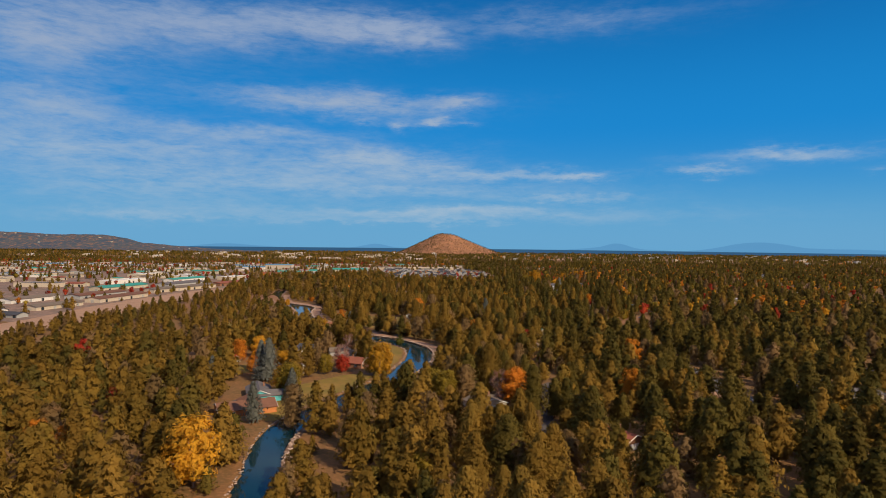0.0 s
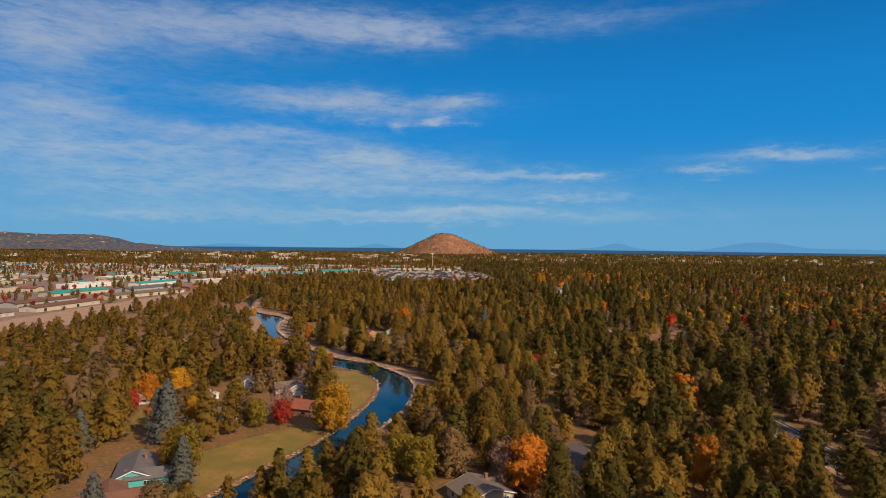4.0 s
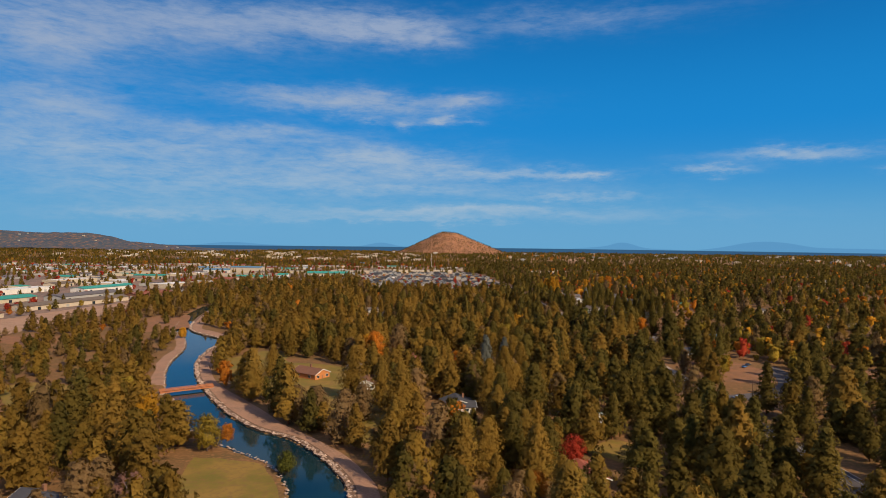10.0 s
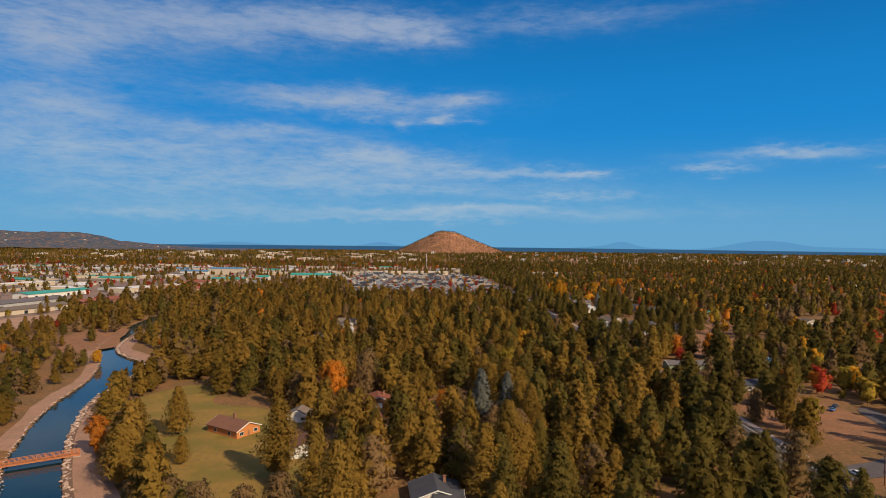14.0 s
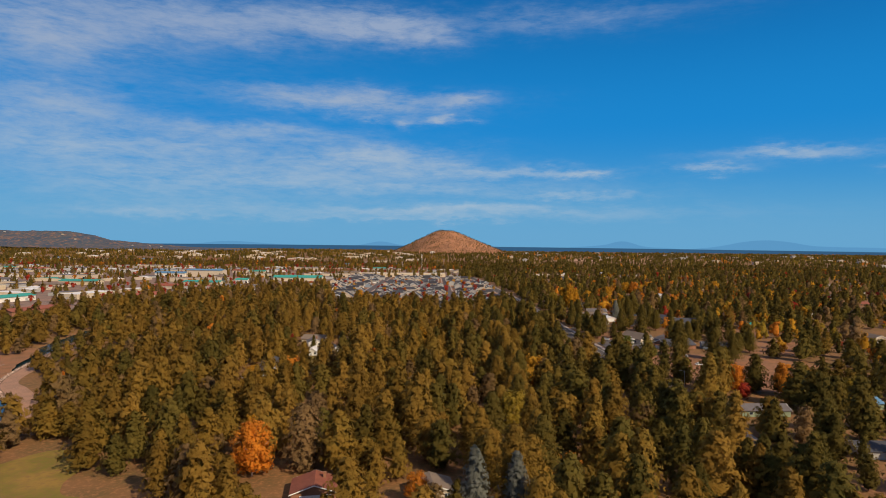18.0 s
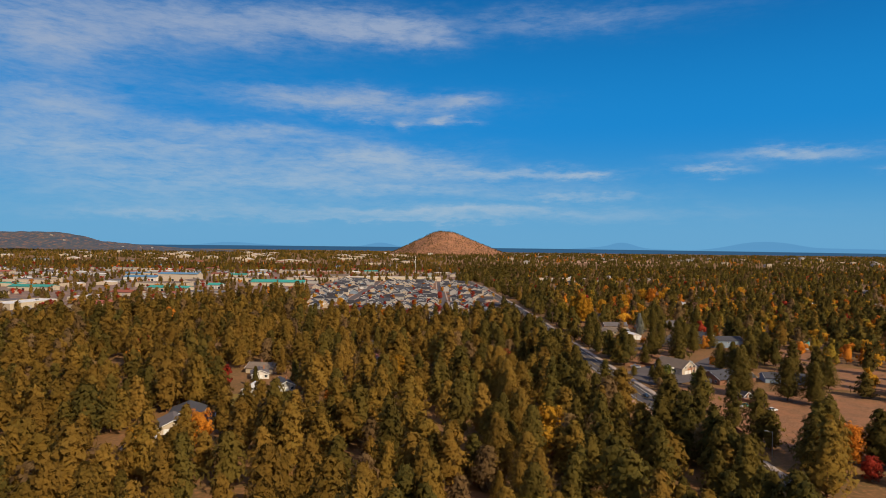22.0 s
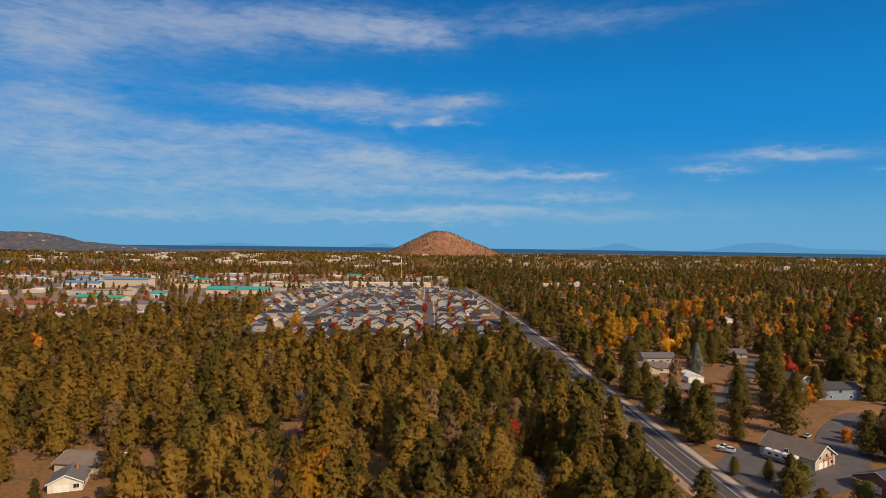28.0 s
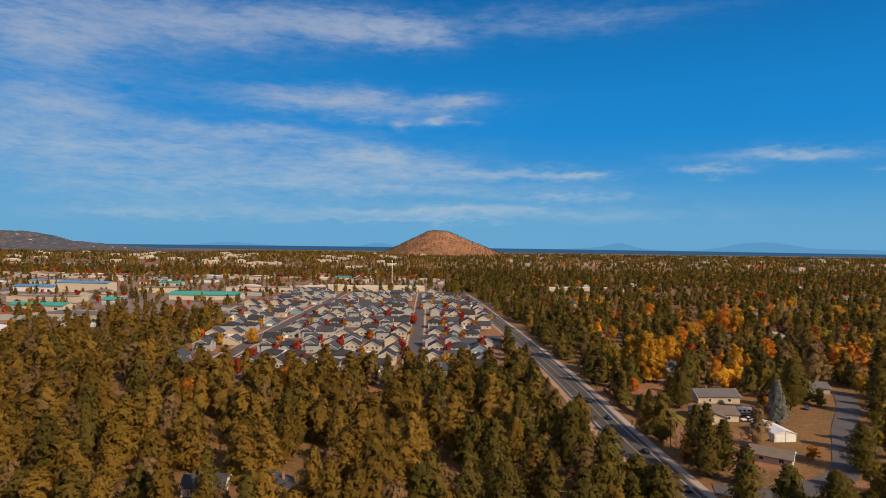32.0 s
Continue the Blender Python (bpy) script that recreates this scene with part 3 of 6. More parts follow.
def stone_stuff(name, lines, label, seed, per_metre, spread, size):
    rng = np.random.default_rng(seed)
    v, f = [], []
    ico = [(0, 0, 1), (0.9, 0, 0.2), (0.28, 0.85, 0.2), (-0.72, 0.53, 0.2), (-0.72, -0.53, 0.2), (0.28, -0.85, 0.2), (0, 0, -0.6)]
    tri = [(0, 1, 2), (0, 2, 3), (0, 3, 4), (0, 4, 5), (0, 5, 1), (6, 2, 1), (6, 3, 2), (6, 4, 3), (6, 5, 4), (6, 1, 5)]
    for line in lines:
        p = np.array(line)
        s = np.concatenate([[0], np.cumsum(np.hypot(*np.diff(p, axis=0).T))])
        for u in np.arange(0, s[-1], 1.0 / per_metre):
            if rng.random() < 0.25:
                continue
            x, y = np.interp(u, s, p[:, 0]) + rng.normal(0, spread), np.interp(u, s, p[:, 1]) + rng.normal(0, spread)
            k = size * rng.uniform(0.5, 1.5)
            b0 = len(v)
            a = rng.uniform(0, 6.28)
            for ix, iy, iz in ico:
                q = k * rng.uniform(0.75, 1.2)
                v.append((x + q * (ix * math.cos(a) - iy * math.sin(a)), y + q * (ix * math.sin(a) + iy * math.cos(a)), -0.05 + q * iz * 0.7))
            f += [tuple(b0 + c for c in t) for t in tri]
    d = bpy.data.meshes.new(name)
    d.from_pydata(v, [], f)
    d.materials.append(M["rock"])
    return tagged(new(name, d), label, "rocks", kind="stuff")


near_r = [p for p in CANAL_R if 150 < p[1] < 800]
near_l = [p for p in CANAL_L if 150 < p[1] < 800]
stone_stuff("bank_rocks", [offset_line(near_r, 1.0), offset_line(near_r, 1.9)], "pale riprap rocks lining the canal bank", 3, 1.3, 0.45, 0.62)
stone_stuff("shore_rocks", [offset_line(near_l, -0.6)], "pale rocks edging the lawn side of the canal", 4, 1.2, 0.4, 0.5)

for i, pts in enumerate(LAWNS):
    patch("lawn", pts, 0.11 + 0.004 * i, M["lawn"], "mown green and yellowing lawn", "lawn")
for i, pts in enumerate(DRY):
    patch("dry_grass", pts, 0.055 + 0.004 * i, M["dry_grass"], "orange-brown dry grass and bare earth", "dry grass")
for i, pts in enumerate(DIRT):
    patch("dirt_strip", pts, 0.05 + 0.004 * i, M["dirt"], "bare pinkish dirt strip", "dirt", 3.0)
for i, pts in enumerate(PAVED):
    patch("driveway", pts, 0.165 + 0.004 * i, M["asphalt_old"], "worn grey asphalt driveway", "driveway", 0.3)
bm = ribbon(offset_line(STREET, -4.5), offset_line(STREET, 4.5), 0.215, -0.3)
tagged(mesh_object("side_street", bm, M["asphalt_old"]), "worn grey asphalt side street", "road", kind="structure")

# main road with edge lines, kerb and pavement
bm = ribbon(offset_line(ROAD_R, -13.0), ROAD_R, 0.12, -0.3)
tagged(mesh_object("road", bm, M["asphalt"]), "dark grey asphalt road through pine woods", "road", kind="structure")
for side, mat, name in ((-1.9, "line_white", "bike_lane_line"), (-11.2, "line_white", "edge_line"), (-6.4, "line_yellow", "centre_line")):
    bm = ribbon(offset_line(ROAD_R, side - 0.09), offset_line(ROAD_R, side + 0.09), 0.14, 0.10)
    tagged(mesh_object(name, bm, M[mat]), "painted line on the road", "road line", kind="structure")
bm = ribbon(offset_line(ROAD_R, 0), offset_line(ROAD_R, 0.35), 0.26, -0.3)
tagged(mesh_object("kerb", bm, M["concrete"]), "concrete kerb along the road", "kerb", kind="structure")
walk_line = [p for p in ROAD_R if p[1] > 560]
bm = ribbon(offset_line(walk_line, 0.6), offset_line(walk_line, 3.0), 0.24, -0.3)
tagged(mesh_object("pavement", bm, M["concrete"]), "pale concrete pavement beside the road", "pavement", kind="structure")
bm = ribbon(offset_line(ROAD_R, -16.0), offset_line(ROAD_R, -13.0), 0.09, -0.2)
tagged(mesh_object("verge", bm, M["dirt"]), "gravel verge along the road", "verge", kind="structure")


# ---------------------------------------------------------------- buildings
FOOT = []            # plan circles kept free of trees: x, y, radius, clear distance towards the viewer


def gable_roof(w, d, eave, rise, over=0.5, thick=0.22):
    """Two sloping slabs, ridge along local y."""
    bm = bmesh.new()
    hw, hd = w / 2 + over, d / 2 + over
    low = eave - rise * over / (w / 2)
    for s in (-1, 1):
        top = [(s * hw, -hd, low), (0, -hd, eave + rise), (0, hd, eave + rise), (s * hw, hd, low)]
        a = [bm.verts.new(p) for p in top]
        b = [bm.verts.new((x, y, z - thick)) for x, y, z in top]
        bm.faces.new(a)
        bm.faces.new(b[::-1])
        for i in range(4):
            bm.faces.new((a[i], b[i], b[(i + 1) % 4], a[(i + 1) % 4]))
    bmesh.ops.recalc_face_normals(bm, faces=bm.faces)
    return bm


def hip_roof(w, d, eave, rise, over=0.6, thick=0.2):
    bm = bmesh.new()
    hw, hd = w / 2 + over, d / 2 + over
    r = max(0.3, hd - hw)
    lo = [bm.verts.new((x, y, eave - thick)) for x, y in ((-hw, -hd), (hw, -hd), (hw, hd), (-hw, hd))]
    md = [bm.verts.new((x, y, eave)) for x, y in ((-hw, -hd), (hw, -hd), (hw, hd), (-hw, hd))]
    a, b = bm.verts.new((0, -r, eave + rise)), bm.verts.new((0, r, eave + rise))
    bm.faces.new(lo[::-1])
    for i in range(4):
        bm.faces.new((lo[i], lo[(i + 1) % 4], md[(i + 1) % 4], md[i]))
    bm.faces.new((md[0], md[1], a))
    bm.faces.new((md[1], md[2], b, a))
    bm.faces.new((md[2], md[3], b))
    bm.faces.new((md[3], md[0], a, b))
    return bm


def gable_walls(w, d, eave, rise):
    bm = bmesh.new()
    prof = [(-w / 2, 0), (w / 2, 0), (w / 2, eave - 0.1), (0, eave + rise - 0.25), (-w / 2, eave - 0.1)]
    f = [bm.verts.new((x, -d / 2, z)) for x, z in prof]
    b = [bm.verts.new((x, d / 2, z)) for x, z in prof]
    bm.faces.new(f)
    bm.faces.new(b[::-1])
    for i in range(5):
        j = (i + 1) % 5
        bm.faces.new((f[j], f[i], b[i], b[j]))
    return bm


def barge_boards(w, d, eave, rise, y, over=0.5):
    """White sloping boards under a gable's roof edge."""
    bm = bmesh.new()
    hw, low = w / 2 + over, eave - rise * over / (w / 2)
    for s in (-1, 1):
        a = [(s * hw, low - 0.02), (0, eave + rise - 0.02), (0, eave + rise - 0.34), (s * hw, low - 0.34)]
        f = [bm.verts.new((x, y - 0.06, z)) for x, z in a]
        k = [bm.verts.new((x, y + 0.06, z)) for x, z in a]
        bm.faces.new(f)
        bm.faces.new(k[::-1])
        for i in range(4):
            bm.faces.new((f[i], k[i], k[(i + 1) % 4], f[(i + 1) % 4]))
    bmesh.ops.recalc_face_normals(bm, faces=bm.faces)
    return bm


def window(parent, x, y, z, w, h, axis):
    """axis 'y': in a wall that faces -y or +y; 'x': in a side wall."""
    if axis == "y":
        fr = part("window", boxes((x - w / 2 - 0.1, y - 0.06, z - 0.1, x + w / 2 + 0.1, y + 0.06, z + h + 0.1)), M["white_trim"], parent)
        part("pane", boxes((x - w / 2, y - 0.09, z, x - 0.03, y + 0.09, z + h), (x + 0.03, y - 0.09, z, x + w / 2, y + 0.09, z + h)), M["glass"], fr)
    else:
        fr = part("window", boxes((x - 0.06, y - w / 2 - 0.1, z - 0.1, x + 0.06, y + w / 2 + 0.1, z + h + 0.1)), M["white_trim"], parent)
        part("pane", boxes((x - 0.09, y - w / 2, z, x + 0.09, y - 0.03, z + h), (x - 0.09, y + 0.03, z, x + 0.09, y + w / 2, z + h)), M["glass"], fr)


def house(x, y, turn, w, d, eave, rise, roof, wall, label, hip=False, wing=None, garage=True, chimney=True, group="", name="house", clear=16, storeys=1):
    """A house with its gable front facing local -y; turn in degrees. wing: (x, y, w, d) of a lower cross gable along local x."""
    h = thing(name, pose(x, y, 0, 0, 0, turn), label, "house", group)
    if hip:
        part("wall", boxes((-w / 2, -d / 2, 0, w / 2, d / 2, eave - 0.1)), M["wall_" + wall], h)
        part("roof", hip_roof(w, d, eave, rise), M["roof_" + roof], h)
    else:
        part("wall", gable_walls(w, d, eave, rise), M["wall_" + wall], h)
        part("roof", gable_roof(w, d, eave, rise), M["roof_" + roof], h)
        part("barge_board", barge_boards(w, d, eave, rise, -d / 2 - 0.52), M["white_trim"], h)
        part("barge_board", barge_boards(w, d, eave, rise, d / 2 + 0.52), M["white_trim"], h)
    if chimney:
        part("chimney", boxes((w * 0.18, d * 0.12, eave, w * 0.18 + 0.8, d * 0.12 + 0.8, eave + rise + 0.7), (w * 0.18 - 0.1, d * 0.12 - 0.1, eave + rise + 0.7, w * 0.18 + 0.9, d * 0.12 + 0.9, eave + rise + 0.85)), M["wall_brown"], h, "brick chimney")
    if garage:
        part("garage_door", boxes(*[(-w * 0.32, -d / 2 - 0.05, k * 0.55, w * 0.12, -d / 2 + 0.05, k * 0.55 + 0.52) for k in range(4)]), M["white_trim"], h, "panelled white garage door")
        window(h, w * 0.32, -d / 2, 0.95, 1.5, 1.2, "y")
    else:
        part("door", boxes((-0.5, -d / 2 - 0.05, 0.05, 0.5, -d / 2 + 0.05, 2.1)), M["wall_brown"], h)
        window(h, -w * 0.3, -d / 2, 0.95, 1.7, 1.2, "y")
        window(h, w * 0.3, -d / 2, 0.95, 1.7, 1.2, "y")
    for s in (-1, 1):
        window(h, s * w / 2, -d * 0.25, 0.95, 1.5, 1.2, "x")
        window(h, s * w / 2, d * 0.22, 0.95, 1.3, 1.2, "x")
    if storeys > 1:
        for k in (-0.28, 0.05, 0.3):
            window(h, k * w, -d / 2, 3.6, 1.3, 1.2, "y")
        for s in (-1, 1):
            window(h, s * w / 2, 0, 3.6, 1.4, 1.2, "x")
    if wing:
        wx, wy, ww, wd = wing
        bm = gable_walls(wd, ww, eave, rise * 0.75)
        bmesh.ops.transform(bm, matrix=pose(wx, wy, 0, 0, 0, 90), verts=bm.verts)
        g = part("wing", bm, M["wall_" + wall], h)
        bm = gable_roof(wd, ww, eave + 0.01, rise * 0.75)
        bmesh.ops.transform(bm, matrix=pose(wx, wy, 0, 0, 0, 90), verts=bm.verts)
        part("wing_roof", bm, M["roof_" + roof], g)
        bm = barge_boards(wd, ww, eave, rise * 0.75, -ww / 2 - 0.52)
        bmesh.ops.transform(bm, matrix=pose(wx, wy, 0, 0, 0, 90), verts=bm.verts)
        part("barge_board", bm, M["white_trim"], g)
        window(g, wx, wy - wd / 2, 0.95, 1.8, 1.2, "y")
    FOOT.append((x, y, max(w, d) * 0.62 + 2.0, clear))
    if wing:
        c, s = math.cos(radians(turn)), math.sin(radians(turn))
        FOOT.append((x + c * wing[0] - s * wing[1], y + s * wing[0] + c * wing[1], max(wing[2:]) * 0.6 + 2, clear))
    return h


# homes by the canal and in the woods
house(-85.4, 265.4, -62, 13, 24, 3.0, 2.2, "brown", "orange", "low house with brown shingle roof and timber walls by the canal", chimney=False, garage=False, clear=26, wing=(-7, 3, 10, 9))
house(-87.5, 291.7, 20, 11, 20, 3.1, 2.3, "grey", "turquoise", "turquoise clapboard house with grey roof beside the lawn", garage=False, clear=20, wing=(4, -7, 12, 8))
house(19.9, 277.6, 28, 15, 13, 3.0, 2.4, "tan", "beige", "beige bungalow with tan roof among autumn trees", clear=48, wing=(6, 2, 9, 8))
house(-119.3, 283.7, 20, 9, 11, 2.9, 2.0, "tan", "beige", "small tan-roofed house among pines", clear=2, chimney=False)
house(-130, 380.4, 10, 9, 10, 3.0, 2.2, "grey", "white", "grey-roofed cottage hidden among pines", clear=12)
house(-52.5, 366, 70, 11, 15, 3.2, 2.6, "red", "brown", "house with red-brown shingle roof beside a red maple", clear=18, garage=False, wing=(3, -7, 10, 8))
house(-63.3, 401.9, 18, 11, 15, 3.2, 2.6, "tan", "grey", "grey-walled house with tan roof by the lawn", clear=24, wing=(-5, 2, 11, 8))
house(-89.1, 412.8, 70, 10, 16, 3.1, 2.2, "slate", "white", "white house with pale slate roof", clear=46)
house(-105.1, 389.1, 40, 10, 14, 3.1, 2.4, "brown", "white", "white gabled house with brown roof panels", clear=24)
house(-82.4, 349.2, 30, 10, 13, 3.0, 2.2, "tan", "beige", "beige house with tan roof beside a blue spruce", clear=18)
house(-91.1, 410.9, 15, 8, 9, 3.0, 2.0, "grey", "white", "small white house with grey roof", clear=40, chimney=False)
house(-54, 581.1, 58, 11, 17, 3.1, 2.3, "brown", "orange", "orange timber house with brown roof on a wide lawn", clear=30, garage=False)
house(-65.3, 757.6, 20, 9, 12, 3.0, 2.0, "white", "beige", "small house with pale roof deep among pines", clear=14)
house(-21.4, 558.5, 10, 10, 12, 3.0, 2.2, "brown", "white", "white house with brown roof among pines", clear=22)
house(-5, 598, 15, 11, 13, 3.0, 2.4, "red", "brown", "brown house with dark red roof", clear=20)
house(-32.9, 598.3, 0, 8, 9, 3.0, 2.0, "tan", "white", "small white outbuilding with tan roof", clear=10, chimney=False)
house(25, 521.3, 8, 14, 12, 3.1, 2.4, "slate", "white", "white house with slate-grey roof and white garage", clear=22, wing=(3, -5, 8, 7))
house(23.7, 493.2, 4, 12, 8, 2.7, 1.4, "grey", "grey", "grey carport building with pale flat-pitched roof", clear=18, chimney=False)
house(226, 522.4, 20, 12, 15, 3.2, 3.4, "slate", "white", "white gabled house with steep pale grey roof", clear=30, storeys=2)
house(64, 439.1, 10, 11, 12, 3.0, 2.2, "rust", "brown", "brown house with rust-red roof beside red maples", clear=14)
house(81.9, 506.3, 20, 9, 10, 3.0, 2.0, "teal", "white", "white shed with teal roof among pines", clear=14, chimney=False)
house(171.7, 713.6, 92, 9, 24, 3.0, 1.8, "grey", "green", "long green house with grey roof beside the road", clear=20, chimney=False)
house(225.4, 726.9, 100, 9, 16, 3.0, 1.8, "blue", "green", "long low house with blue-grey roof", clear=14, chimney=False)
house(177.5, 905.2, 32, 13, 19, 3.9, 3.8, "tan", "beige", "large beige gabled garage building with grey-brown roof and balcony", clear=14, chimney=False, storeys=2)
house(-64.2, 781.9, 25, 11, 13, 3.0, 2.4, "grey", "cream", "grey-roofed house among pines", clear=14, chimney=False)
house(-58.7, 873.9, 20, 9, 10, 3.0, 2.2, "grey", "white", "white cottage with grey roof among pines", clear=14)
house(-2.9, 622, 10, 13, 11, 3.0, 2.2, "red", "brown", "house with dark red roof among pines", clear=14)
house(31, 623.7, 10, 12, 10, 2.9, 1.8, "tan", "beige", "beige house with flat tan roof", clear=16, chimney=False)
house(-65, 795.7, 14, 13, 18, 3.1, 2.4, "slate", "cream", "cream house with broad slate-grey roof", clear=34, chimney=False, wing=(5, -9, 14, 9))
house(-51.7, 839.3, 0, 7, 9, 3.0, 2.0, "white", "white", "small white cottage beside a lawn", clear=14, chimney=False)
house(-39.4, 849, 30, 9, 12, 3.0, 2.2, "slate", "grey", "grey house with slate roof beside a driveway", clear=16)
house(237.4, 1012.4, 24, 13, 14, 5.8, 2.6, "slate", "blue", "two-storey blue-grey house with slate roof", clear=20, storeys=2)
house(246.9, 994.6, 95, 10, 22, 5.6, 2.4, "slate", "blue", "two-storey blue-grey house with white gable windows", clear=26, storeys=2)
house(177, 1054.6, 88, 12, 17, 3.2, 2.2, "tan", "cream", "cream house with tan roof beside a parked camper", clear=26, wing=(-6, 3, 10, 9))
house(190.2, 1083.7, 92, 11, 20, 3.4, 2.6, "grey", "beige", "beige house with grey shingle roof", clear=18)
house(174.9, 1002.5, 55, 9, 13, 2.8, 1.8, "tan", "beige", "low garage with tan roof beside a white shed", clear=16, chimney=False)
house(190.2, 1154, 95, 10, 15, 3.2, 2.0, "slate", "white", "white bungalow with blue-grey roof and porch", clear=24)
house(-61.4, 889.6, 84, 12, 16, 3.0, 2.2, "tan", "cream", "tan-roofed house with cream garage among pines", clear=26)
house(70.2, 914.3, 40, 12, 13, 3.0, 2.2, "tan", "beige", "tan-roofed house beside a red maple", clear=18)
house(12.1, 965, 22, 11, 13, 3.2, 2.6, "slate", "white", "white gabled house with dark slate roof", clear=8)
house(-9.7, 969.6, 96, 8, 12, 3.0, 2.2, "slate", "white", "white house with pale slate roof among pines", clear=3)
house(-60.8, 1032.9, 30, 9, 11, 3.0, 2.2, "slate", "white", "white cottage with slate roof among pines", clear=14)
house(249.5, 1105.9, 80, 11, 15, 3.1, 2.2, "grey", "grey", "grey house with grey roof beside the street", clear=16)
house(197.0, 881.0, -70, 15, 25, 3.2, 3.4, "slate", "brown", "low brown house under a broad blue-slate metal roof", clear=18, chimney=False)
house(187.5, 842.5, 20, 4.5, 4.5, 2.2, 1.6, "dark", "brown", "small dark brown yard shed", clear=4, chimney=False, garage=False, name="shed")
house(227.5, 880.0, 80, 10, 22, 3.1, 2.0, "slate", "blue", "blue-grey house with pale roof and white windows", clear=26)
house(-0.3, 915.5, 10, 9, 10, 3.0, 2.2, "red", "beige", "small beige house with red roof", clear=1)
house(301.3, 992.6, 60, 9, 10, 3.2, 2.2, "teal", "white", "white house with teal roof", clear=16)
house(167, 887.7, 0, 4, 4, 2.4, 1.0, "grey", "grey", "small grey yard shed", clear=4, chimney=False, garage=False, name="shed")

house(183, 316, 20, 12, 15, 3.1, 2.4, "slate", "white", "white house with slate roof beside a wooded street", clear=24)
house(207, 302, 100, 11, 20, 3.0, 2.0, "grey", "beige", "long beige house with pale grey roof", clear=24, chimney=False)
house(67, 228, 35, 12, 15, 3.0, 2.4, "rust", "brown", "brown house with rust-red roof among pines", clear=20)
house(246, 457, 20, 11, 14, 3.0, 2.2, "grey", "grey", "grey house with grey roof among pines", clear=20)
house(352, 586, 70, 11, 16, 3.2, 2.2, "slate", "white", "white house with slate roof in the woods", clear=26)

# houses scattered through the wooded suburb, visible as roofs between the trees
rng = random.Random(21)
KINDS = [("grey", "white"), ("tan", "beige"), ("brown", "beige"), ("slate", "grey"), ("white", "white"), ("tan", "white"), ("grey", "blue"), ("red", "brown")]
far_house = []
for i, (roof, wall) in enumerate(KINDS):
    h = house(0, 0, 0, rng.uniform(9, 12), rng.uniform(13, 19), 3.1, rng.uniform(1.8, 2.6), roof, wall, "%s house with %s roof in the wooded suburb" % (wall, roof), hip=i % 3 == 2, group="suburb houses", chimney=i % 2 == 0)
    far_house.append(h)
    FOOT.pop()
spots = []
for k in range(4000):
    x, y = rng.uniform(165, 900), rng.uniform(330, 1900)
    if x > 200 + (y - 250) * 0.85 or len(spots) >= 75:
        continue
    if y < 520 and x < 200:
        continue
    if any(math.hypot(x - a, y - b) < 42 for a, b in spots) or any(math.hypot(x - f[0], y - f[1]) < 38 for f in FOOT) or any(box_near(p, x, y, 8) for p in PAVED):
        continue
    if min(math.hypot(x - a, y - b) for a, b in STREET) < 22 or x - np.interp(y, [q[1] for q in ROAD_R], [q[0] for q in ROAD_R]) < 22:
        continue
    spots.append((x, y))
for i, (x, y) in enumerate(spots):
    turn = rng.choice((0, 90)) + rng.uniform(-12, 12)
    if i < len(far_house):
        far_house[i].matrix_basis = pose(x, y, 0, 0, 0, turn)
    else:
        copy_thing(far_house[rng.randrange(len(far_house))], pose(x, y, 0, 0, 0, turn))
    FOOT.append((x, y, 13, 46))

# subdivision of close-set grey-roofed houses
sub = [house(0, 0, 0, 10.5, 13, 5.6, 2.6, "slate", "grey", "two-storey pale grey house with slate roof in the new subdivision", group="subdivision houses", storeys=2, chimney=False, wing=(2, -4, 9, 7)),
       house(0, 0, 0, 11, 14, 5.4, 2.2, "dark", "grey", "two-storey grey house with dark roof in the new subdivision", group="subdivision houses", storeys=2, chimney=False, hip=True),
       house(0, 0, 0, 11, 13, 3.2, 3.0, "slate", "beige", "beige bungalow with slate roof in the new subdivision", group="subdivision houses", chimney=False),
       house(0, 0, 0, 10.5, 13, 5.5, 3.0, "dark", "beige", "two-storey tan house with dark roof in the new subdivision", group="subdivision houses", storeys=2, chimney=False),
       house(0, 0, 0, 10.5, 13, 3.3, 3.2, "slate", "blue", "blue-grey gabled house with slate roof in the new subdivision", group="subdivision houses", chimney=False)]
del FOOT[-6:]
sub_used = set()
row_y = []
for block in range(9):
    y0 = 1138 + block * 62
    for dy, turn in ((0, 0), (27, 180)):
        row_y.append((y0 + dy, turn))
SUB_SPOTS, far_rows = [], []
for ri, (y, turn) in enumerate(row_y):
    x = -190 + (ri % 3) * 2.0
    while x < 110:
        gap = abs(x + 79) < 10 or abs(x - 42 + (y - 1138) * 0.03) < 9
        if inside(SUBDIV, x, y) and inside(SUBDIV, x - 7, y) and inside(SUBDIV, x + 7, y) and not gap and rng.random() > 0.04:
            k = rng.randrange(len(sub))
            m = pose(x + rng.uniform(-0.6, 0.6), y + rng.uniform(-1.5, 1.5), 0, 0, 0, turn + rng.choice((0, 0, 0, 90)))
            if y > 1400:
                far_rows.append((k, m))
            elif k in sub_used:
                copy_thing(sub[k], m)
            else:
                sub[k].matrix_basis = m
                sub_used.add(k)
            SUB_SPOTS.append((x, y))
        x += 14.2
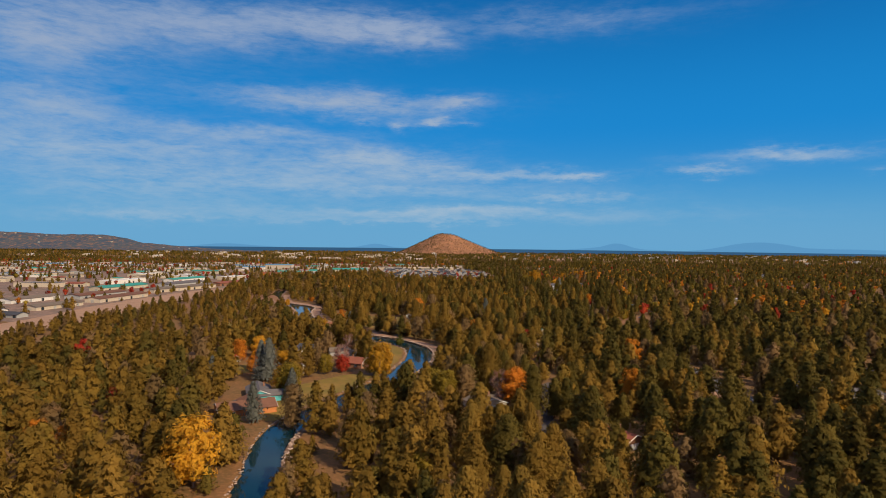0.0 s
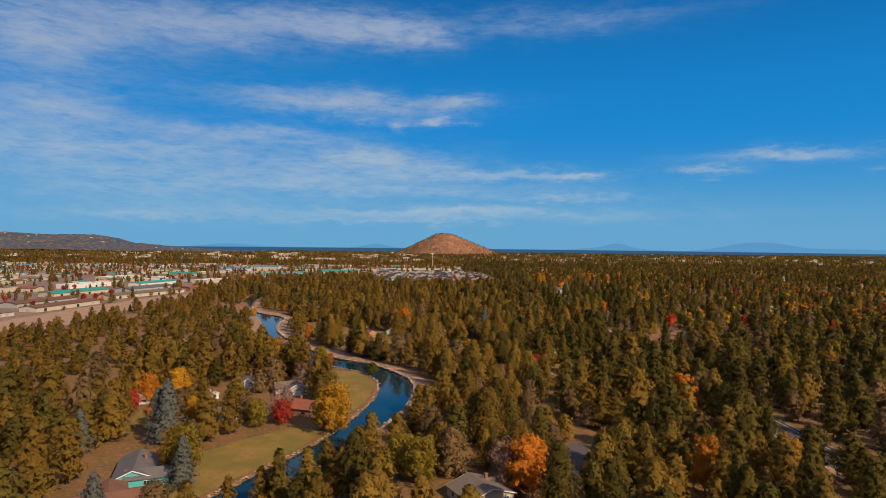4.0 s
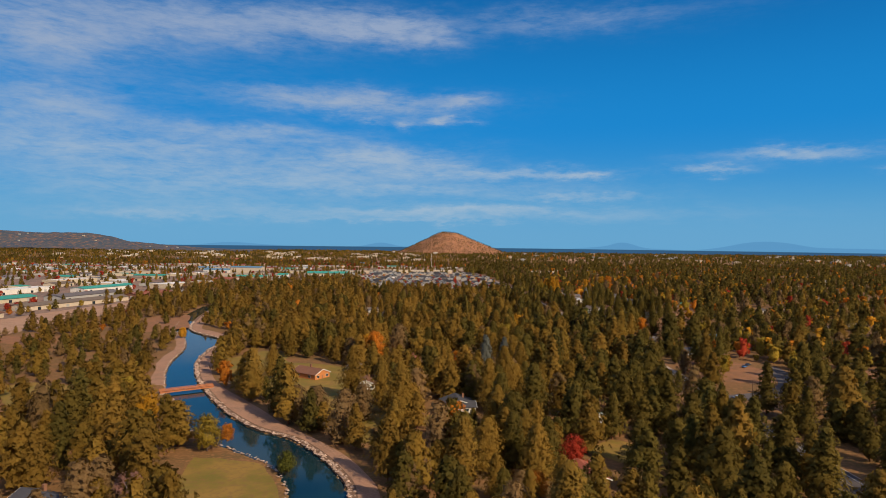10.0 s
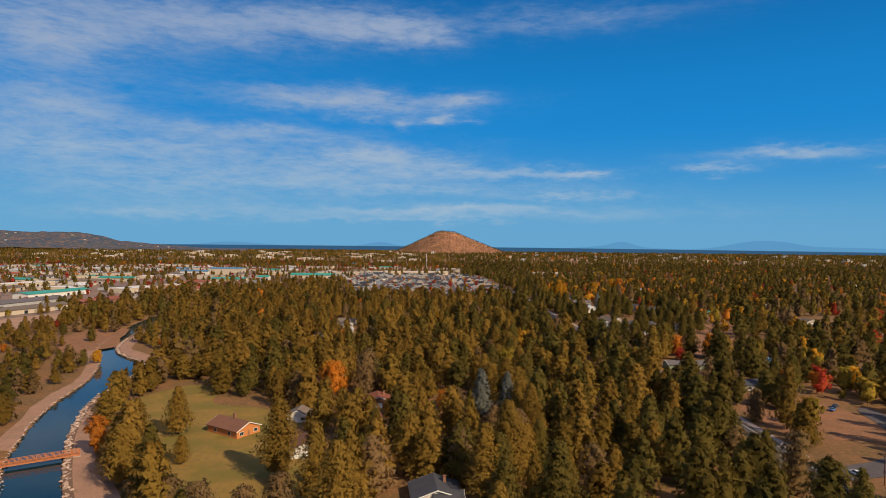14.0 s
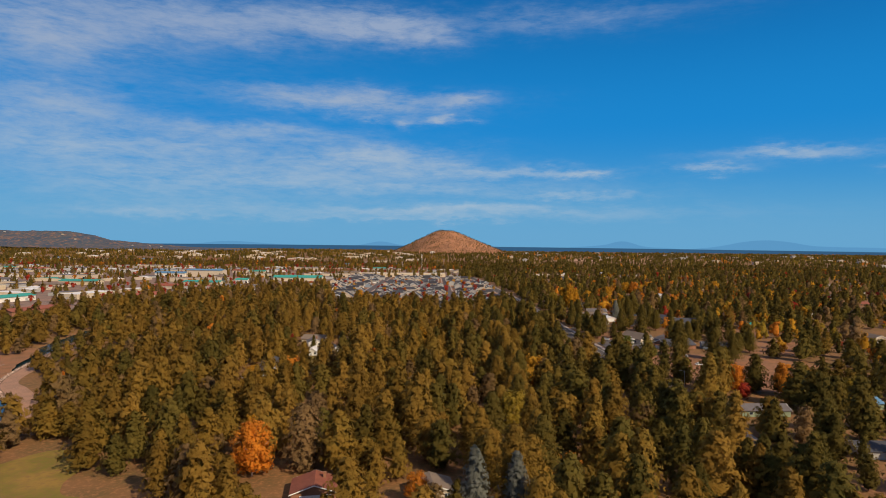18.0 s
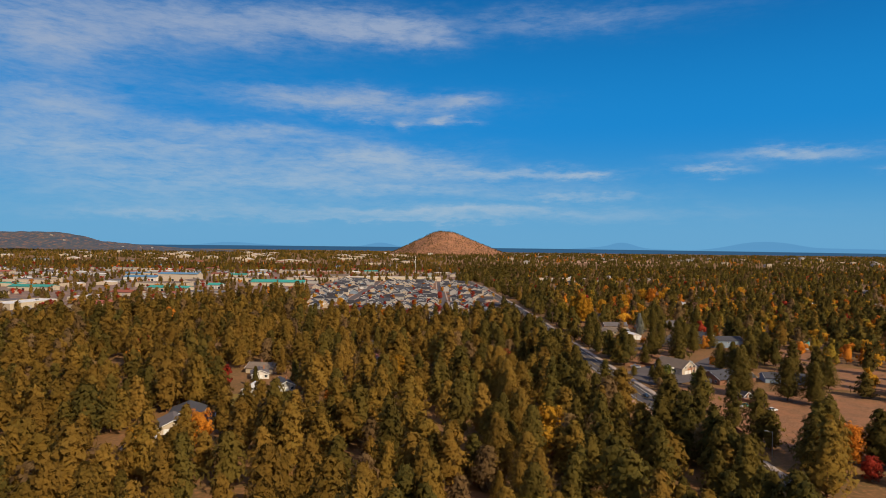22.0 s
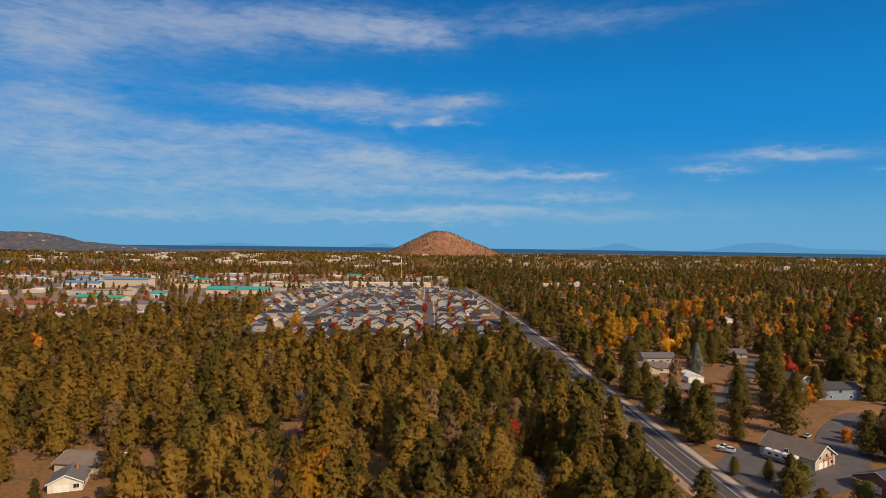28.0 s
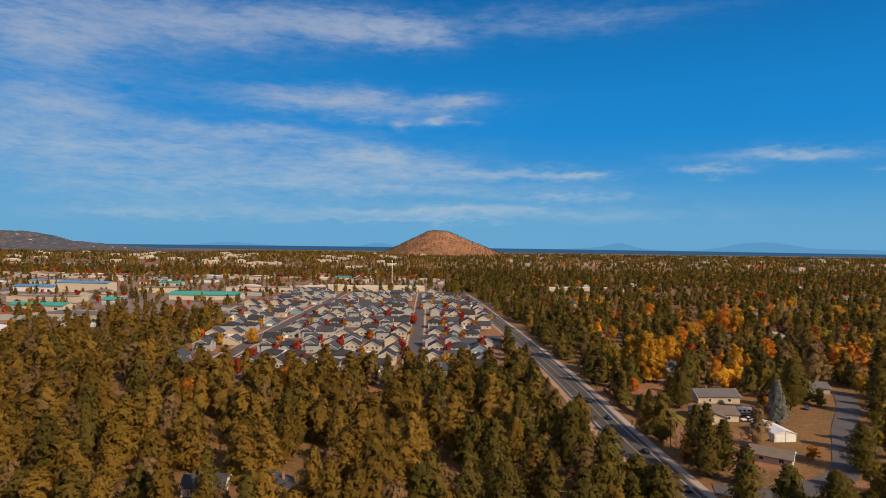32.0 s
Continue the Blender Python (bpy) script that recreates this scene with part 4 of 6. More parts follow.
# the rows farther back, as one object
soup, slots, mats_used = [], [], []
for k, m in far_rows:
    for o in sub[k].children_recursive:
        mat = o.data.materials[0]
        if mat not in mats_used:
            mats_used.append(mat)
        c = np.array([m @ v.co for v in o.data.vertices])
        soup.append((c, [list(p.vertices) for p in o.data.polygons], mats_used.index(mat)))
vv, ff, ss, n0 = [], [], [], 0
for c, fs, slot in soup:
    vv.extend(map(tuple, c))
    ff.extend([[i + n0 for i in f] for f in fs])
    ss.extend([slot] * len(fs))
    n0 += len(c)
data = bpy.data.meshes.new("subdivision_back_rows")
data.from_pydata(vv, [], ff)
for m_ in mats_used:
    data.materials.append(m_)
data.polygons.foreach_set("material_index", ss)
tagged(new("subdivision_back_rows", data), "back rows of slate-roofed subdivision houses", "houses", kind="stuff")
for block in range(9):
    y = 1138 + block * 62 - 17.5
    bm = ribbon([(-186, y - 4.5), (100, y - 4.5)], [(-186, y + 4.5), (100, y + 4.5)], 0.12, -0.2) if block > 4 else ribbon([(-115, y - 4.5), (95, y - 4.5)], [(-115, y + 4.5), (95, y + 4.5)], 0.12, -0.2)
    tagged(mesh_object("subdivision_street", bm, M["asphalt_old"]), "grey asphalt street of the subdivision", "road", kind="structure")
for x in (-79, 42):
    bm = ribbon([(x - 4.5, 1130), (x - 4.5 - (15 if x > 0 else 6), 1680)], [(x + 4.5, 1130), (x + 4.5 - (15 if x > 0 else 6), 1680)], 0.16, -0.2)
    tagged(mesh_object("subdivision_street", bm, M["asphalt_old"]), "grey asphalt street of the subdivision", "road", kind="structure")
    for s in (-6.2, 6.2):
        bm = ribbon([(x + s - 0.8, 1130), (x + s - 0.8 - (15 if x > 0 else 6), 1680)], [(x + s + 0.8, 1130), (x + s + 0.8 - (15 if x > 0 else 6), 1680)], 0.2, -0.2)
        tagged(mesh_object("pavement", bm, M["concrete"]), "pale concrete pavement in the subdivision", "pavement", kind="structure")
patch("subdivision_ground", SUBDIV, 0.05, M["dry_grass"], "yards of the subdivision, bark and dry lawn", "yard")


# ---------------------------------------------------------------- commercial district
def shed_building(x, y, turn, w, d, eave, rise, roof, wall, label, name="warehouse", group="", openings=4, flat=False):
    """A long hall, ridge along local y. Doors along both long sides."""
    h = thing(name, pose(x, y, 0, 0, 0, turn), label, "building", group)
    if flat:
        part("wall", boxes((-w / 2, -d / 2, 0, w / 2, d / 2, eave)), M["wall_" + wall], h)
        part("roof", boxes((-w / 2 + 0.4, -d / 2 + 0.4, eave - 0.1, w / 2 - 0.4, d / 2 - 0.4, eave + 0.12)), M["roof_" + roof], h)
        part("parapet", boxes((-w / 2 - 0.05, -d / 2 - 0.05, eave - 0.5, w / 2 + 0.05, -d / 2 + 0.3, eave + 0.5), (-w / 2 - 0.05, d / 2 - 0.3, eave - 0.5, w / 2 + 0.05, d / 2 + 0.05, eave + 0.5),
                              (-w / 2 - 0.05, -d / 2 + 0.3, eave - 0.5, -w / 2 + 0.3, d / 2 - 0.3, eave + 0.5), (w / 2 - 0.3, -d / 2 + 0.3, eave - 0.5, w / 2 + 0.05, d / 2 - 0.3, eave + 0.5)), M["wall_" + wall], h)
        part("roof_unit", boxes((-1.5, d * 0.2, eave + 0.1, 1.5, d * 0.2 + 2.5, eave + 1.6), (w * 0.2, -d * 0.25, eave + 0.1, w * 0.2 + 2, -d * 0.25 + 2, eave + 1.3)), M["steel"], h, "grey rooftop air unit")
    else:
        part("wall", gable_walls(w, d, eave, rise), M["wall_" + wall], h)
        part("roof", gable_roof(w, d, eave, rise, 0.8, 0.3), M["roof_" + roof], h)
    for s in (-1, 1):
        for k in range(openings):
            yy = -d / 2 + d * (k + 0.5) / openings
            part("loading_door", boxes((s * w / 2 - 0.06, yy - 1.8, 0, s * w / 2 + 0.06, yy + 1.8, min(3.2, eave - 0.7))), M["wall_grey"] if k % 2 else M["glass"], h)
    part("door", boxes((-1.8, -d / 2 - 0.06, 0, 1.8, -d / 2 + 0.06, 3.0)), M["wall_grey"], h)
    return h


LOTS = [(-396, 923, -18, 22, 130, 5, 2.2, "tan", "beige", False), (-407, 765, -8, 20, 92, 5, 2, "brown", "beige", False), (-452, 797, -10, 22, 84, 5, 2, "brown", "grey", False), (-422, 662, -12, 18, 62, 4.5, 2, "tan", "beige", False),
        (-366, 1035, -18, 18, 60, 5, 2, "red", "brown", False), (-348, 1125, -25, 20, 44, 5, 2.2, "grey", "white", False), (-331, 1184, -22, 24, 40, 6, 2.4, "rust", "cream", False), (-494, 729, -10, 20, 70, 5, 2, "tan", "white", False),
        (-452, 611, 80, 12, 26, 3.4, 2, "slate", "white", False), (-409, 580, 75, 12, 24, 3.4, 2, "slate", "grey", False), (-431, 1001, -14, 26, 90, 6, 2.4, "grey", "grey", False), (-492, 929, -14, 26, 90, 5, 2.4, "teal", "cream", False),
        (-473, 1118, -15, 24, 90, 6, 2, "teal", "white", False), (-410, 1195, -15, 30, 60, 6, 1, "white", "cream", True), (-556, 1060, -15, 26, 80, 6, 1, "white", "white", True), (-236, 1550, 92, 22, 86, 6.5, 3.4, "teal", "cream", False),
        (-438, 1638, 88, 24, 70, 13, 2, "blue", "beige", False), (-504, 1635, 88, 24, 60, 7, 2.5, "blue", "white", False), (-61, 1712, 98, 22, 180, 7, 1, "white", "cream", True), (-208, 1674, 96, 24, 90, 6, 1, "tan", "beige", True),
        (-356, 1419, 85, 20, 60, 5.5, 2.2, "teal", "cream", False), (-401, 1497, 88, 26, 80, 6, 1, "tan", "beige", True), (-312, 1475, 88, 14, 20, 6, 2.6, "teal", "white", False), (-147, 1345, 80, 16, 30, 5, 2.4, "slate", "white", False),
        (268, 1753, 95, 16, 110, 6, 1, "white", "beige", True), (-544, 1404, 88, 22, 60, 6, 2.2, "teal", "cream", False), (-609, 1259, -15, 30, 80, 6, 1, "white", "cream", True)]
for x, y, turn, w, d, eave, rise, roof, wall, flat in LOTS:
    shed_building(x, y, turn, w, d, eave, rise, roof, wall, "%s commercial hall with %s roof" % (wall, {"white": "pale flat", "teal": "green metal", "blue": "blue metal"}.get(roof, roof)), flat=flat)
    c, s = math.cos(radians(turn)), math.sin(radians(turn))
    for k in range(int(d / 12) + 1):
        u = -d / 2 + 12 * k + 4
        FOOT.append((x - s * u, y + c * u, w * 0.5 + 6, 10))
protos = []
for i, (w, d, eave, roof, wall, flat) in enumerate(((26, 46, 5, "white", "beige", True), (22, 40, 5, "tan", "beige", False), (30, 60, 5.5, "grey", "cream", True), (18, 34, 5, "teal", "beige", False),
                                                  (20, 38, 5, "rust", "beige", False), (24, 50, 5, "blue", "cream", False), (16, 26, 4.5, "grey", "white", False), (20, 30, 5, "red", "cream", False), (34, 70, 6, "grey", "beige", True))):
    protos.append(shed_building(0, 0, 0, w, d, eave, 2.2, roof, wall, "%s commercial building with %s roof in the distant district" % (wall, roof), "commercial_building", "district buildings", 3, flat))
mid = []
for k in range(6000):
    x, y = rng.uniform(-1400, 60), rng.uniform(640, 2600)
    if len(mid) >= 92 or not inside(COMMERCE, x, y) or x < -120 - (y - 150) * 0.75 and rng.random() < 0.97 or inside(SUBDIV, x, y) or -130 < x < 90 and y < 1720:
        continue
    if any(math.hypot(x - a, y - b) < 44 for a, b in mid) or any(math.hypot(x - f[0], y - f[1]) < f[2] + 26 for f in FOOT):
        continue
    mid.append((x, y))
for i, (x, y) in enumerate(mid):
    m = pose(x, y, 0, 0, 0, rng.choice((85, 95, 0, 90)) + rng.uniform(-6, 6))
    if i < len(protos):
        protos[i].matrix_basis = m
    else:
        copy_thing(protos[rng.randrange(len(protos))], m)
    FOOT.append((x, y, 20, 14))
patch("district_ground", COMMERCE, 0.03, M["district"], "pale paved yards and parking of the commercial district", "yard", 6.0)
patch("far_district_ground", [(250, 3150), (900, 3350), (1100, 3250), (600, 2950)], 0.03, M["dirt"], "pale ground between far buildings", "yard", 6.0)


# ---------------------------------------------------------------- trees
def unit(v):
    return v / np.maximum(np.linalg.norm(v, axis=-1, keepdims=True), 1e-6)


def tufts(rng, c, out, size, hang=0.6):
    """One pointed tuft at each centre, facing out of its bough: some hang like shingles, the rest stand out."""
    k = len(c)
    o = unit(out + rng.normal(0, 0.38, (k, 3)))
    t = unit(np.cross(o, unit(rng.normal(0, 1, (k, 3)) + (0, 0, 0.3))))
    along = np.cross(o, t)
    way = np.where(rng.random((k, 1)) < hang, along * np.sign(along[:, 2:3] + 0.1) + 0.15 * o, along)
    way = unit(way)
    s = size * rng.uniform(0.6, 1.4, (k, 1))
    wide = s * rng.uniform(0.4, 0.62, (k, 1))
    p, q, e = c - 0.4 * s * way + wide * t, c - 0.4 * s * way - wide * t, c + 0.85 * s * way
    flip = (np.einsum("ij,ij->i", np.cross(q - p, e - p), o) < 0)[:, None]
    p, q = np.where(flip, q, p), np.where(flip, p, q)
    v = np.stack([p, q, e], 1).reshape(-1, 3)
    return v, np.arange(3 * k).reshape(-1, 3), np.repeat(unit(out), 3, 0)


def cone_core(rng, prof, r, h, rings, sides, layered=0.0):
    """A jagged closed body of the crown; layered: how far alternate rings draw in, like tiers of boughs."""
    v = []
    for i in range(rings):
        u = 0.1 + 0.86 * i / (rings - 1)
        tier = 1.0 + (layered * 0.4 if i % 2 else -layered * 0.6)
        for k in range(sides):
            a = (k + 0.5 * (i % 2)) * math.tau / sides
            q = r * prof(u) * tier * rng.uniform(0.72, 1.25)
            v.append((q * math.cos(a), q * math.sin(a), h * (u + rng.uniform(-0.025, 0.025)) - layered * 0.25 * q * (i % 2)))
    v.append((0, 0, h))
    v.append((0, 0, h * 0.12))
    f = []
    for i in range(rings - 1):
        for k in range(sides):
            a, b = i * sides + k, i * sides + (k + 1) % sides
            f += [(a, b, b + sides), (a, b + sides, a + sides)]
    top = (rings - 1) * sides
    f += [(top + k, top + (k + 1) % sides, len(v) - 2) for k in range(sides)]
    f += [((k + 1) % sides, k, len(v) - 1) for k in range(sides)]
    v = np.array(v)
    return v, np.array(f), unit(v * (1, 1, 0) / max(r, 0.1) + (0, 0, 0.6))


def trunk_part(rng, h, r, sides=6, top=0.75):
    v, f = [], []
    lean = rng.normal(0, 0.01, 2)
    levels = (0, 0.03, 0.35, top)
    for i, u in enumerate(levels):
        q = r * (1.35 if i == 0 else 1.0 - 0.75 * u)
        for k in range(sides):
            a = k * math.tau / sides
            v.append((q * math.cos(a) + lean[0] * h * u, q * math.sin(a) + lean[1] * h * u, h * u - (0.2 if i == 0 else 0)))
    for i in range(len(levels) - 1):
        for k in range(sides):
            a, b = i * sides + k, i * sides + (k + 1) % sides
            f += [(a, b, b + sides), (a, b + sides, a + sides)]
    v = np.array(v)
    return v, np.array(f), unit(v * (1, 1, 0) + (1e-4, 0, 0))


def limb(a, b, r):
    """A thin three-sided branch from a to b."""
    a, b = np.array(a), np.array(b)
    d = unit(b - a)
    s = unit(np.cross(d, (0.3, 0.2, 1.0)))
    w = np.cross(d, s)
    ring = [math.cos(k * math.tau / 3) * s + math.sin(k * math.tau / 3) * w for k in range(3)]
    v = np.array([a + q * r for q in ring] + [b + q * r * 0.35 for q in ring])
    f = np.array([(k, (k + 1) % 3, (k + 1) % 3 + 3) for k in range(3)] + [(k, (k + 1) % 3 + 3, k + 3) for k in range(3)])
    return v, f, np.array(ring + ring)


def join(parts):
    """(verts, tris, normals, slot) pieces into one set."""
    vs, fs, ns, ms, n = [], [], [], [], 0
    for v, f, nn, slot in parts:
        vs.append(v)
        fs.append(f + n)
        ns.append(nn)
        ms.append(np.full(len(f), slot))
        n += len(v)
    return np.concatenate(vs), np.concatenate(fs), np.concatenate(ns), np.concatenate(ms)


def pine_shape(top, low=0.2):
    """Outline of a pine: top sets how pointed it is."""
    return lambda u: min(1.0, max(0.0, (u - 0.02) / low)) ** 0.8 * (1.02 - u) ** top + 0.02


pine_profile = pine_shape(0.62)
PINE_SHAPES = [pine_shape(0.8, 0.16), pine_shape(0.62, 0.22), pine_shape(1.0, 0.12), pine_shape(0.7, 0.26), pine_shape(0.9, 0.15)]


def cone_profile(u):
    return min(1.0, max(0.0, (u + 0.02) / 0.08)) * (1.01 - u) ** 0.9 + 0.02


def column_profile(u):
    return min(1.0, max(0.0, u / 0.15)) ** 0.6 * (1.01 - u) ** 0.45 * 0.95 + 0.03


def round_profile(u):
    w = max(0.0, (u - 0.12) / 0.88)
    return math.sqrt(max(0.0, 1 - (2 * w - 0.85) ** 2 / 1.33)) if w > 0 else 0.12


def conifer(seed, h, r, count, size, prof=pine_profile, trunk_sides=5, core=(6, 7), core_share=0.6, low=0.1, per=15, tip=1.0, limbs=0):
    """Boughs in a spiral up the trunk, each a bushy cluster of tufts, over a jagged inner body."""
    rng = np.random.default_rng(seed)
    nb = max(9, count // per)
    u = low + (0.985 - low) * ((np.arange(nb) + rng.random(nb)) / nb) ** 0.92
    a = np.arange(nb) * 2.39996 + rng.normal(0, 0.3, nb)
    reach = np.array([prof(x) for x in u]) * r * rng.uniform(0.72, 1.12, nb)
    fat = r * (0.1 + 0.27 * np.array([prof(x) for x in u])) * rng.uniform(0.8, 1.2, nb) * tip
    which = rng.integers(0, nb, count)
    way = np.stack([np.cos(a), np.sin(a), np.full(nb, 0.12)], 1)
    mid = way * (reach * rng.uniform(0.68, 0.9, nb))[:, None] + np.stack([np.zeros(nb), np.zeros(nb), h * u], 1)
    ball = unit(rng.normal(0, 1, (count, 3)))
    stretch = ball * (fat[which] * rng.uniform(0.55, 1.05, count))[:, None] * (1, 1, 0.62)
    reach_out = np.einsum("ij,ij->i", ball, way[which])[:, None]
    c = mid[which] + stretch + way[which] * (0.22 * reach[which])[:, None] * reach_out
    out = 0.45 * ball + 0.5 * way[which] + np.array([0, 0, 0.5])
    crown = [(*tufts(rng, c, out, size), 0)]
    if core:
        crown.append((*cone_core(rng, prof, r * core_share, h * 0.97, *core, 0.2), 0))
    wood = [(*trunk_part(rng, h, 0.017 * h, trunk_sides), 1)]
    for k in range(limbs):
        i = rng.integers(0, max(1, nb // 3))
        wood.append((*limb((0, 0, h * u[i] - 0.5), mid[i], 0.12), 1))
    return join(crown), join(wood)


def broadleaf(seed, h, r, count, size, prof=round_profile, core=True, sides=5, limbs=0):
    """A round uneven crown of leaf clumps, with gaps, on a forked trunk."""
    rng = np.random.default_rng(seed)
    nb = max(8, count // 22)
    u = 0.16 + 0.8 * rng.random(nb)
    a = np.arange(nb) * 2.39996 + rng.normal(0, 0.3, nb)
    reach = np.array([prof(x) for x in u]) * r * rng.uniform(0.5, 0.95, nb)
    hub = np.stack([reach * np.cos(a), reach * np.sin(a), h * u], 1)
    which = rng.integers(0, nb, count)
    blob = unit(rng.normal(0, 1, (count, 3)))
    c = hub[which] + blob * (0.24 * r) * rng.uniform(0.5, 1.1, (count, 1))
    crown = [(*tufts(rng, c, blob * 0.6 + 0.5 * unit(c - (0, 0, h * 0.45)) + (0, 0, 0.2), size, 0.3), 0)]
    if core:
        crown.append((*cone_core(rng, prof, r * 0.55, h * 0.88, 5, 7), 0))
    wood = [(*trunk_part(rng, h * 0.9, 0.018 * h, sides), 1)]
    for k in range(limbs):
        i = rng.integers(0, nb)
        wood.append((*limb((0, 0, h * (0.18 + 0.4 * rng.random()) * u[i] * 1.2), hub[i], 0.011 * h), 1))
    return join(crown), join(wood)


def fill_mesh(data, v, f, nn, slot, tint, mats):
    data.vertices.add(len(v))
    data.vertices.foreach_set("co", np.ascontiguousarray(v, dtype=np.float32).ravel())
    data.loops.add(f.size)
    data.loops.foreach_set("vertex_index", np.ascontiguousarray(f, dtype=np.int32).ravel())
    data.polygons.add(len(f))
    data.polygons.foreach_set("loop_start", np.arange(0, f.size, 3, dtype=np.int32))
    data.polygons.foreach_set("material_index", np.ascontiguousarray(slot, dtype=np.int32))
    for m in mats:
        data.materials.append(m)
    if tint is not None:
        data.attributes.new("tint", "FLOAT", "POINT").data.foreach_set("value", np.ascontiguousarray(tint, dtype=np.float32))
    data.update(calc_edges=True)
    data.attributes.new("custom_normal", "FLOAT_VECTOR", "POINT").data.foreach_set("vector", np.ascontiguousarray(nn, dtype=np.float32).ravel())
    data.update()


def tree_stuff(name, label, spots, templates, mats, seed):
    """Many trees as one object. spots: x, y, scale."""
    if not spots:
        return
    rng = np.random.default_rng(seed)
    groups = [[] for _ in templates]
    for s in spots:
        groups[rng.integers(len(templates))].append(s)
    V, F, S, T, NN, n = [], [], [], [], [], 0
    for (v, f, nn, slot), g in zip(templates, groups):
        if not g:
            continue
        g = np.array(g)
        k = len(g)
        a, q = rng.uniform(0, math.tau, k), g[:, 2] * rng.uniform(0.88, 1.1, k)
        ca, sa = np.cos(a)[:, None], np.sin(a)[:, None]
        c, s = ca * q[:, None], sa * q[:, None]
        x = v[None, :, 0] * c - v[None, :, 1] * s + g[:, 0:1]
        y = v[None, :, 0] * s + v[None, :, 1] * c + g[:, 1:2]
        z = v[None, :, 2] * (g[:, 2:3] * rng.uniform(0.84, 1.18, (k, 1)))
        V.append(np.stack([x, y, z], 2).reshape(-1, 3))
        NN.append(np.stack([nn[None, :, 0] * ca - nn[None, :, 1] * sa, nn[None, :, 0] * sa + nn[None, :, 1] * ca, np.broadcast_to(nn[None, :, 2], x.shape)], 2).reshape(-1, 3))
        F.append((f[None] + (np.arange(k) * len(v))[:, None, None]).reshape(-1, 3) + n)
        S.append(np.tile(slot, k))
        T.append(np.repeat(rng.random(k), len(v)))
        n += k * len(v)
    data = bpy.data.meshes.new(name)
    fill_mesh(data, np.concatenate(V), np.concatenate(F), np.concatenate(NN), np.concatenate(S), np.concatenate(T), mats)
    tagged(new(name, data), label, "trees", kind="stuff")


class TreeKind:
    """A tree built once, then copied: an empty with trunk and crown."""

    def __init__(self, name, label, pieces, mats, group=""):
        self.name, self.label, self.group, self.mats = name, label, group, mats
        self.meshes = []
        for (v, f, nn, _), (tv, tf, tn, _) in pieces:
            crown, trunk = bpy.data.meshes.new("crown"), bpy.data.meshes.new("trunk")
            fill_mesh(crown, v, f, nn, np.zeros(len(f)), np.full(len(v), 0.5), [mats[0]])
            fill_mesh(trunk, tv, tf, tn, np.zeros(len(tf)), None, [mats[1]])
            self.meshes.append((crown, trunk))
        self.count = 0

    def put(self, x, y, scale, turn, label=""):
        t = thing(self.name, pose(x, y, 0, 0, 0, turn) @ Matrix.Scale(scale, 4), label or self.label, "tree", self.group)
        crown, trunk = self.meshes[self.count % len(self.meshes)]
        self.count += 1
        for nm, d in (("crown", crown), ("trunk", trunk)):
            new(nm, d).parent = t
        return t


def both(p):
    (v, f, n_, s), (tv, tf, tn, ts) = p
    return join([(v, f, n_, 0), (tv, tf, tn, 1)])


BARK = M["bark"]
pine_near = [conifer(10 + i, 18.5 + 1.0 * i, 6.5 + 0.6 * (i % 3), 4600, 0.62, PINE_SHAPES[i % 5], 7, (9, 9), 0.6, per=26, limbs=10) for i in range(6)]
pine_mid = [both(conifer(30 + i, 16 + 0.95 * i, 7.0 + 0.6 * (i % 3), 860, 1.25, PINE_SHAPES[i % 5], 5, (7, 8), 0.62, per=17)) for i in range(8)]
pine_far = [both(conifer(50 + i, 15 + 0.95 * i, 7.2 + 0.6 * (i % 3), 190, 2.1, PINE_SHAPES[i % 5], 3, (5, 6), 0.68, per=9)) for i in range(6)]
pine_dot = []
for i in range(6):
    (v_, f_, n_, s_), _ = conifer(70 + i, 13.5 + 1.1 * i, 7.0, 24, 3.3, PINE_SHAPES[i % 5], 3, (3, 5), 0.85, per=4)
    pine_dot.append((v_, f_, n_, s_))
pine_clump = []
for i in range(5):
    r_ = np.random.default_rng(90 + i)
    ps = []
    for k in range(4):
        v_, f_, n_ = cone_core(r_, pine_shape(0.6), 8.5, r_.uniform(8, 16), 2, 5)
        ps.append((v_ + np.array([r_.uniform(-26, 26), r_.uniform(-16, 16), 0]), f_, n_, 0))
    pine_clump.append(join(ps))
juniper_mid = [both(conifer(110 + i, 13 + 1.5 * i, 5.4, 640, 1.1, prof=column_profile, core=(6, 7), core_share=0.68, low=0.03)) for i in range(3)]
leaf_mid = [both(broadleaf(130 + i, 12 + 1.5 * i, 5.2, 700, 0.95)) for i in range(3)]
leaf_far = [both(broadleaf(140 + i, 12 + 1.5 * i, 5.0, 90, 2.0, sides=3)) for i in range(3)]

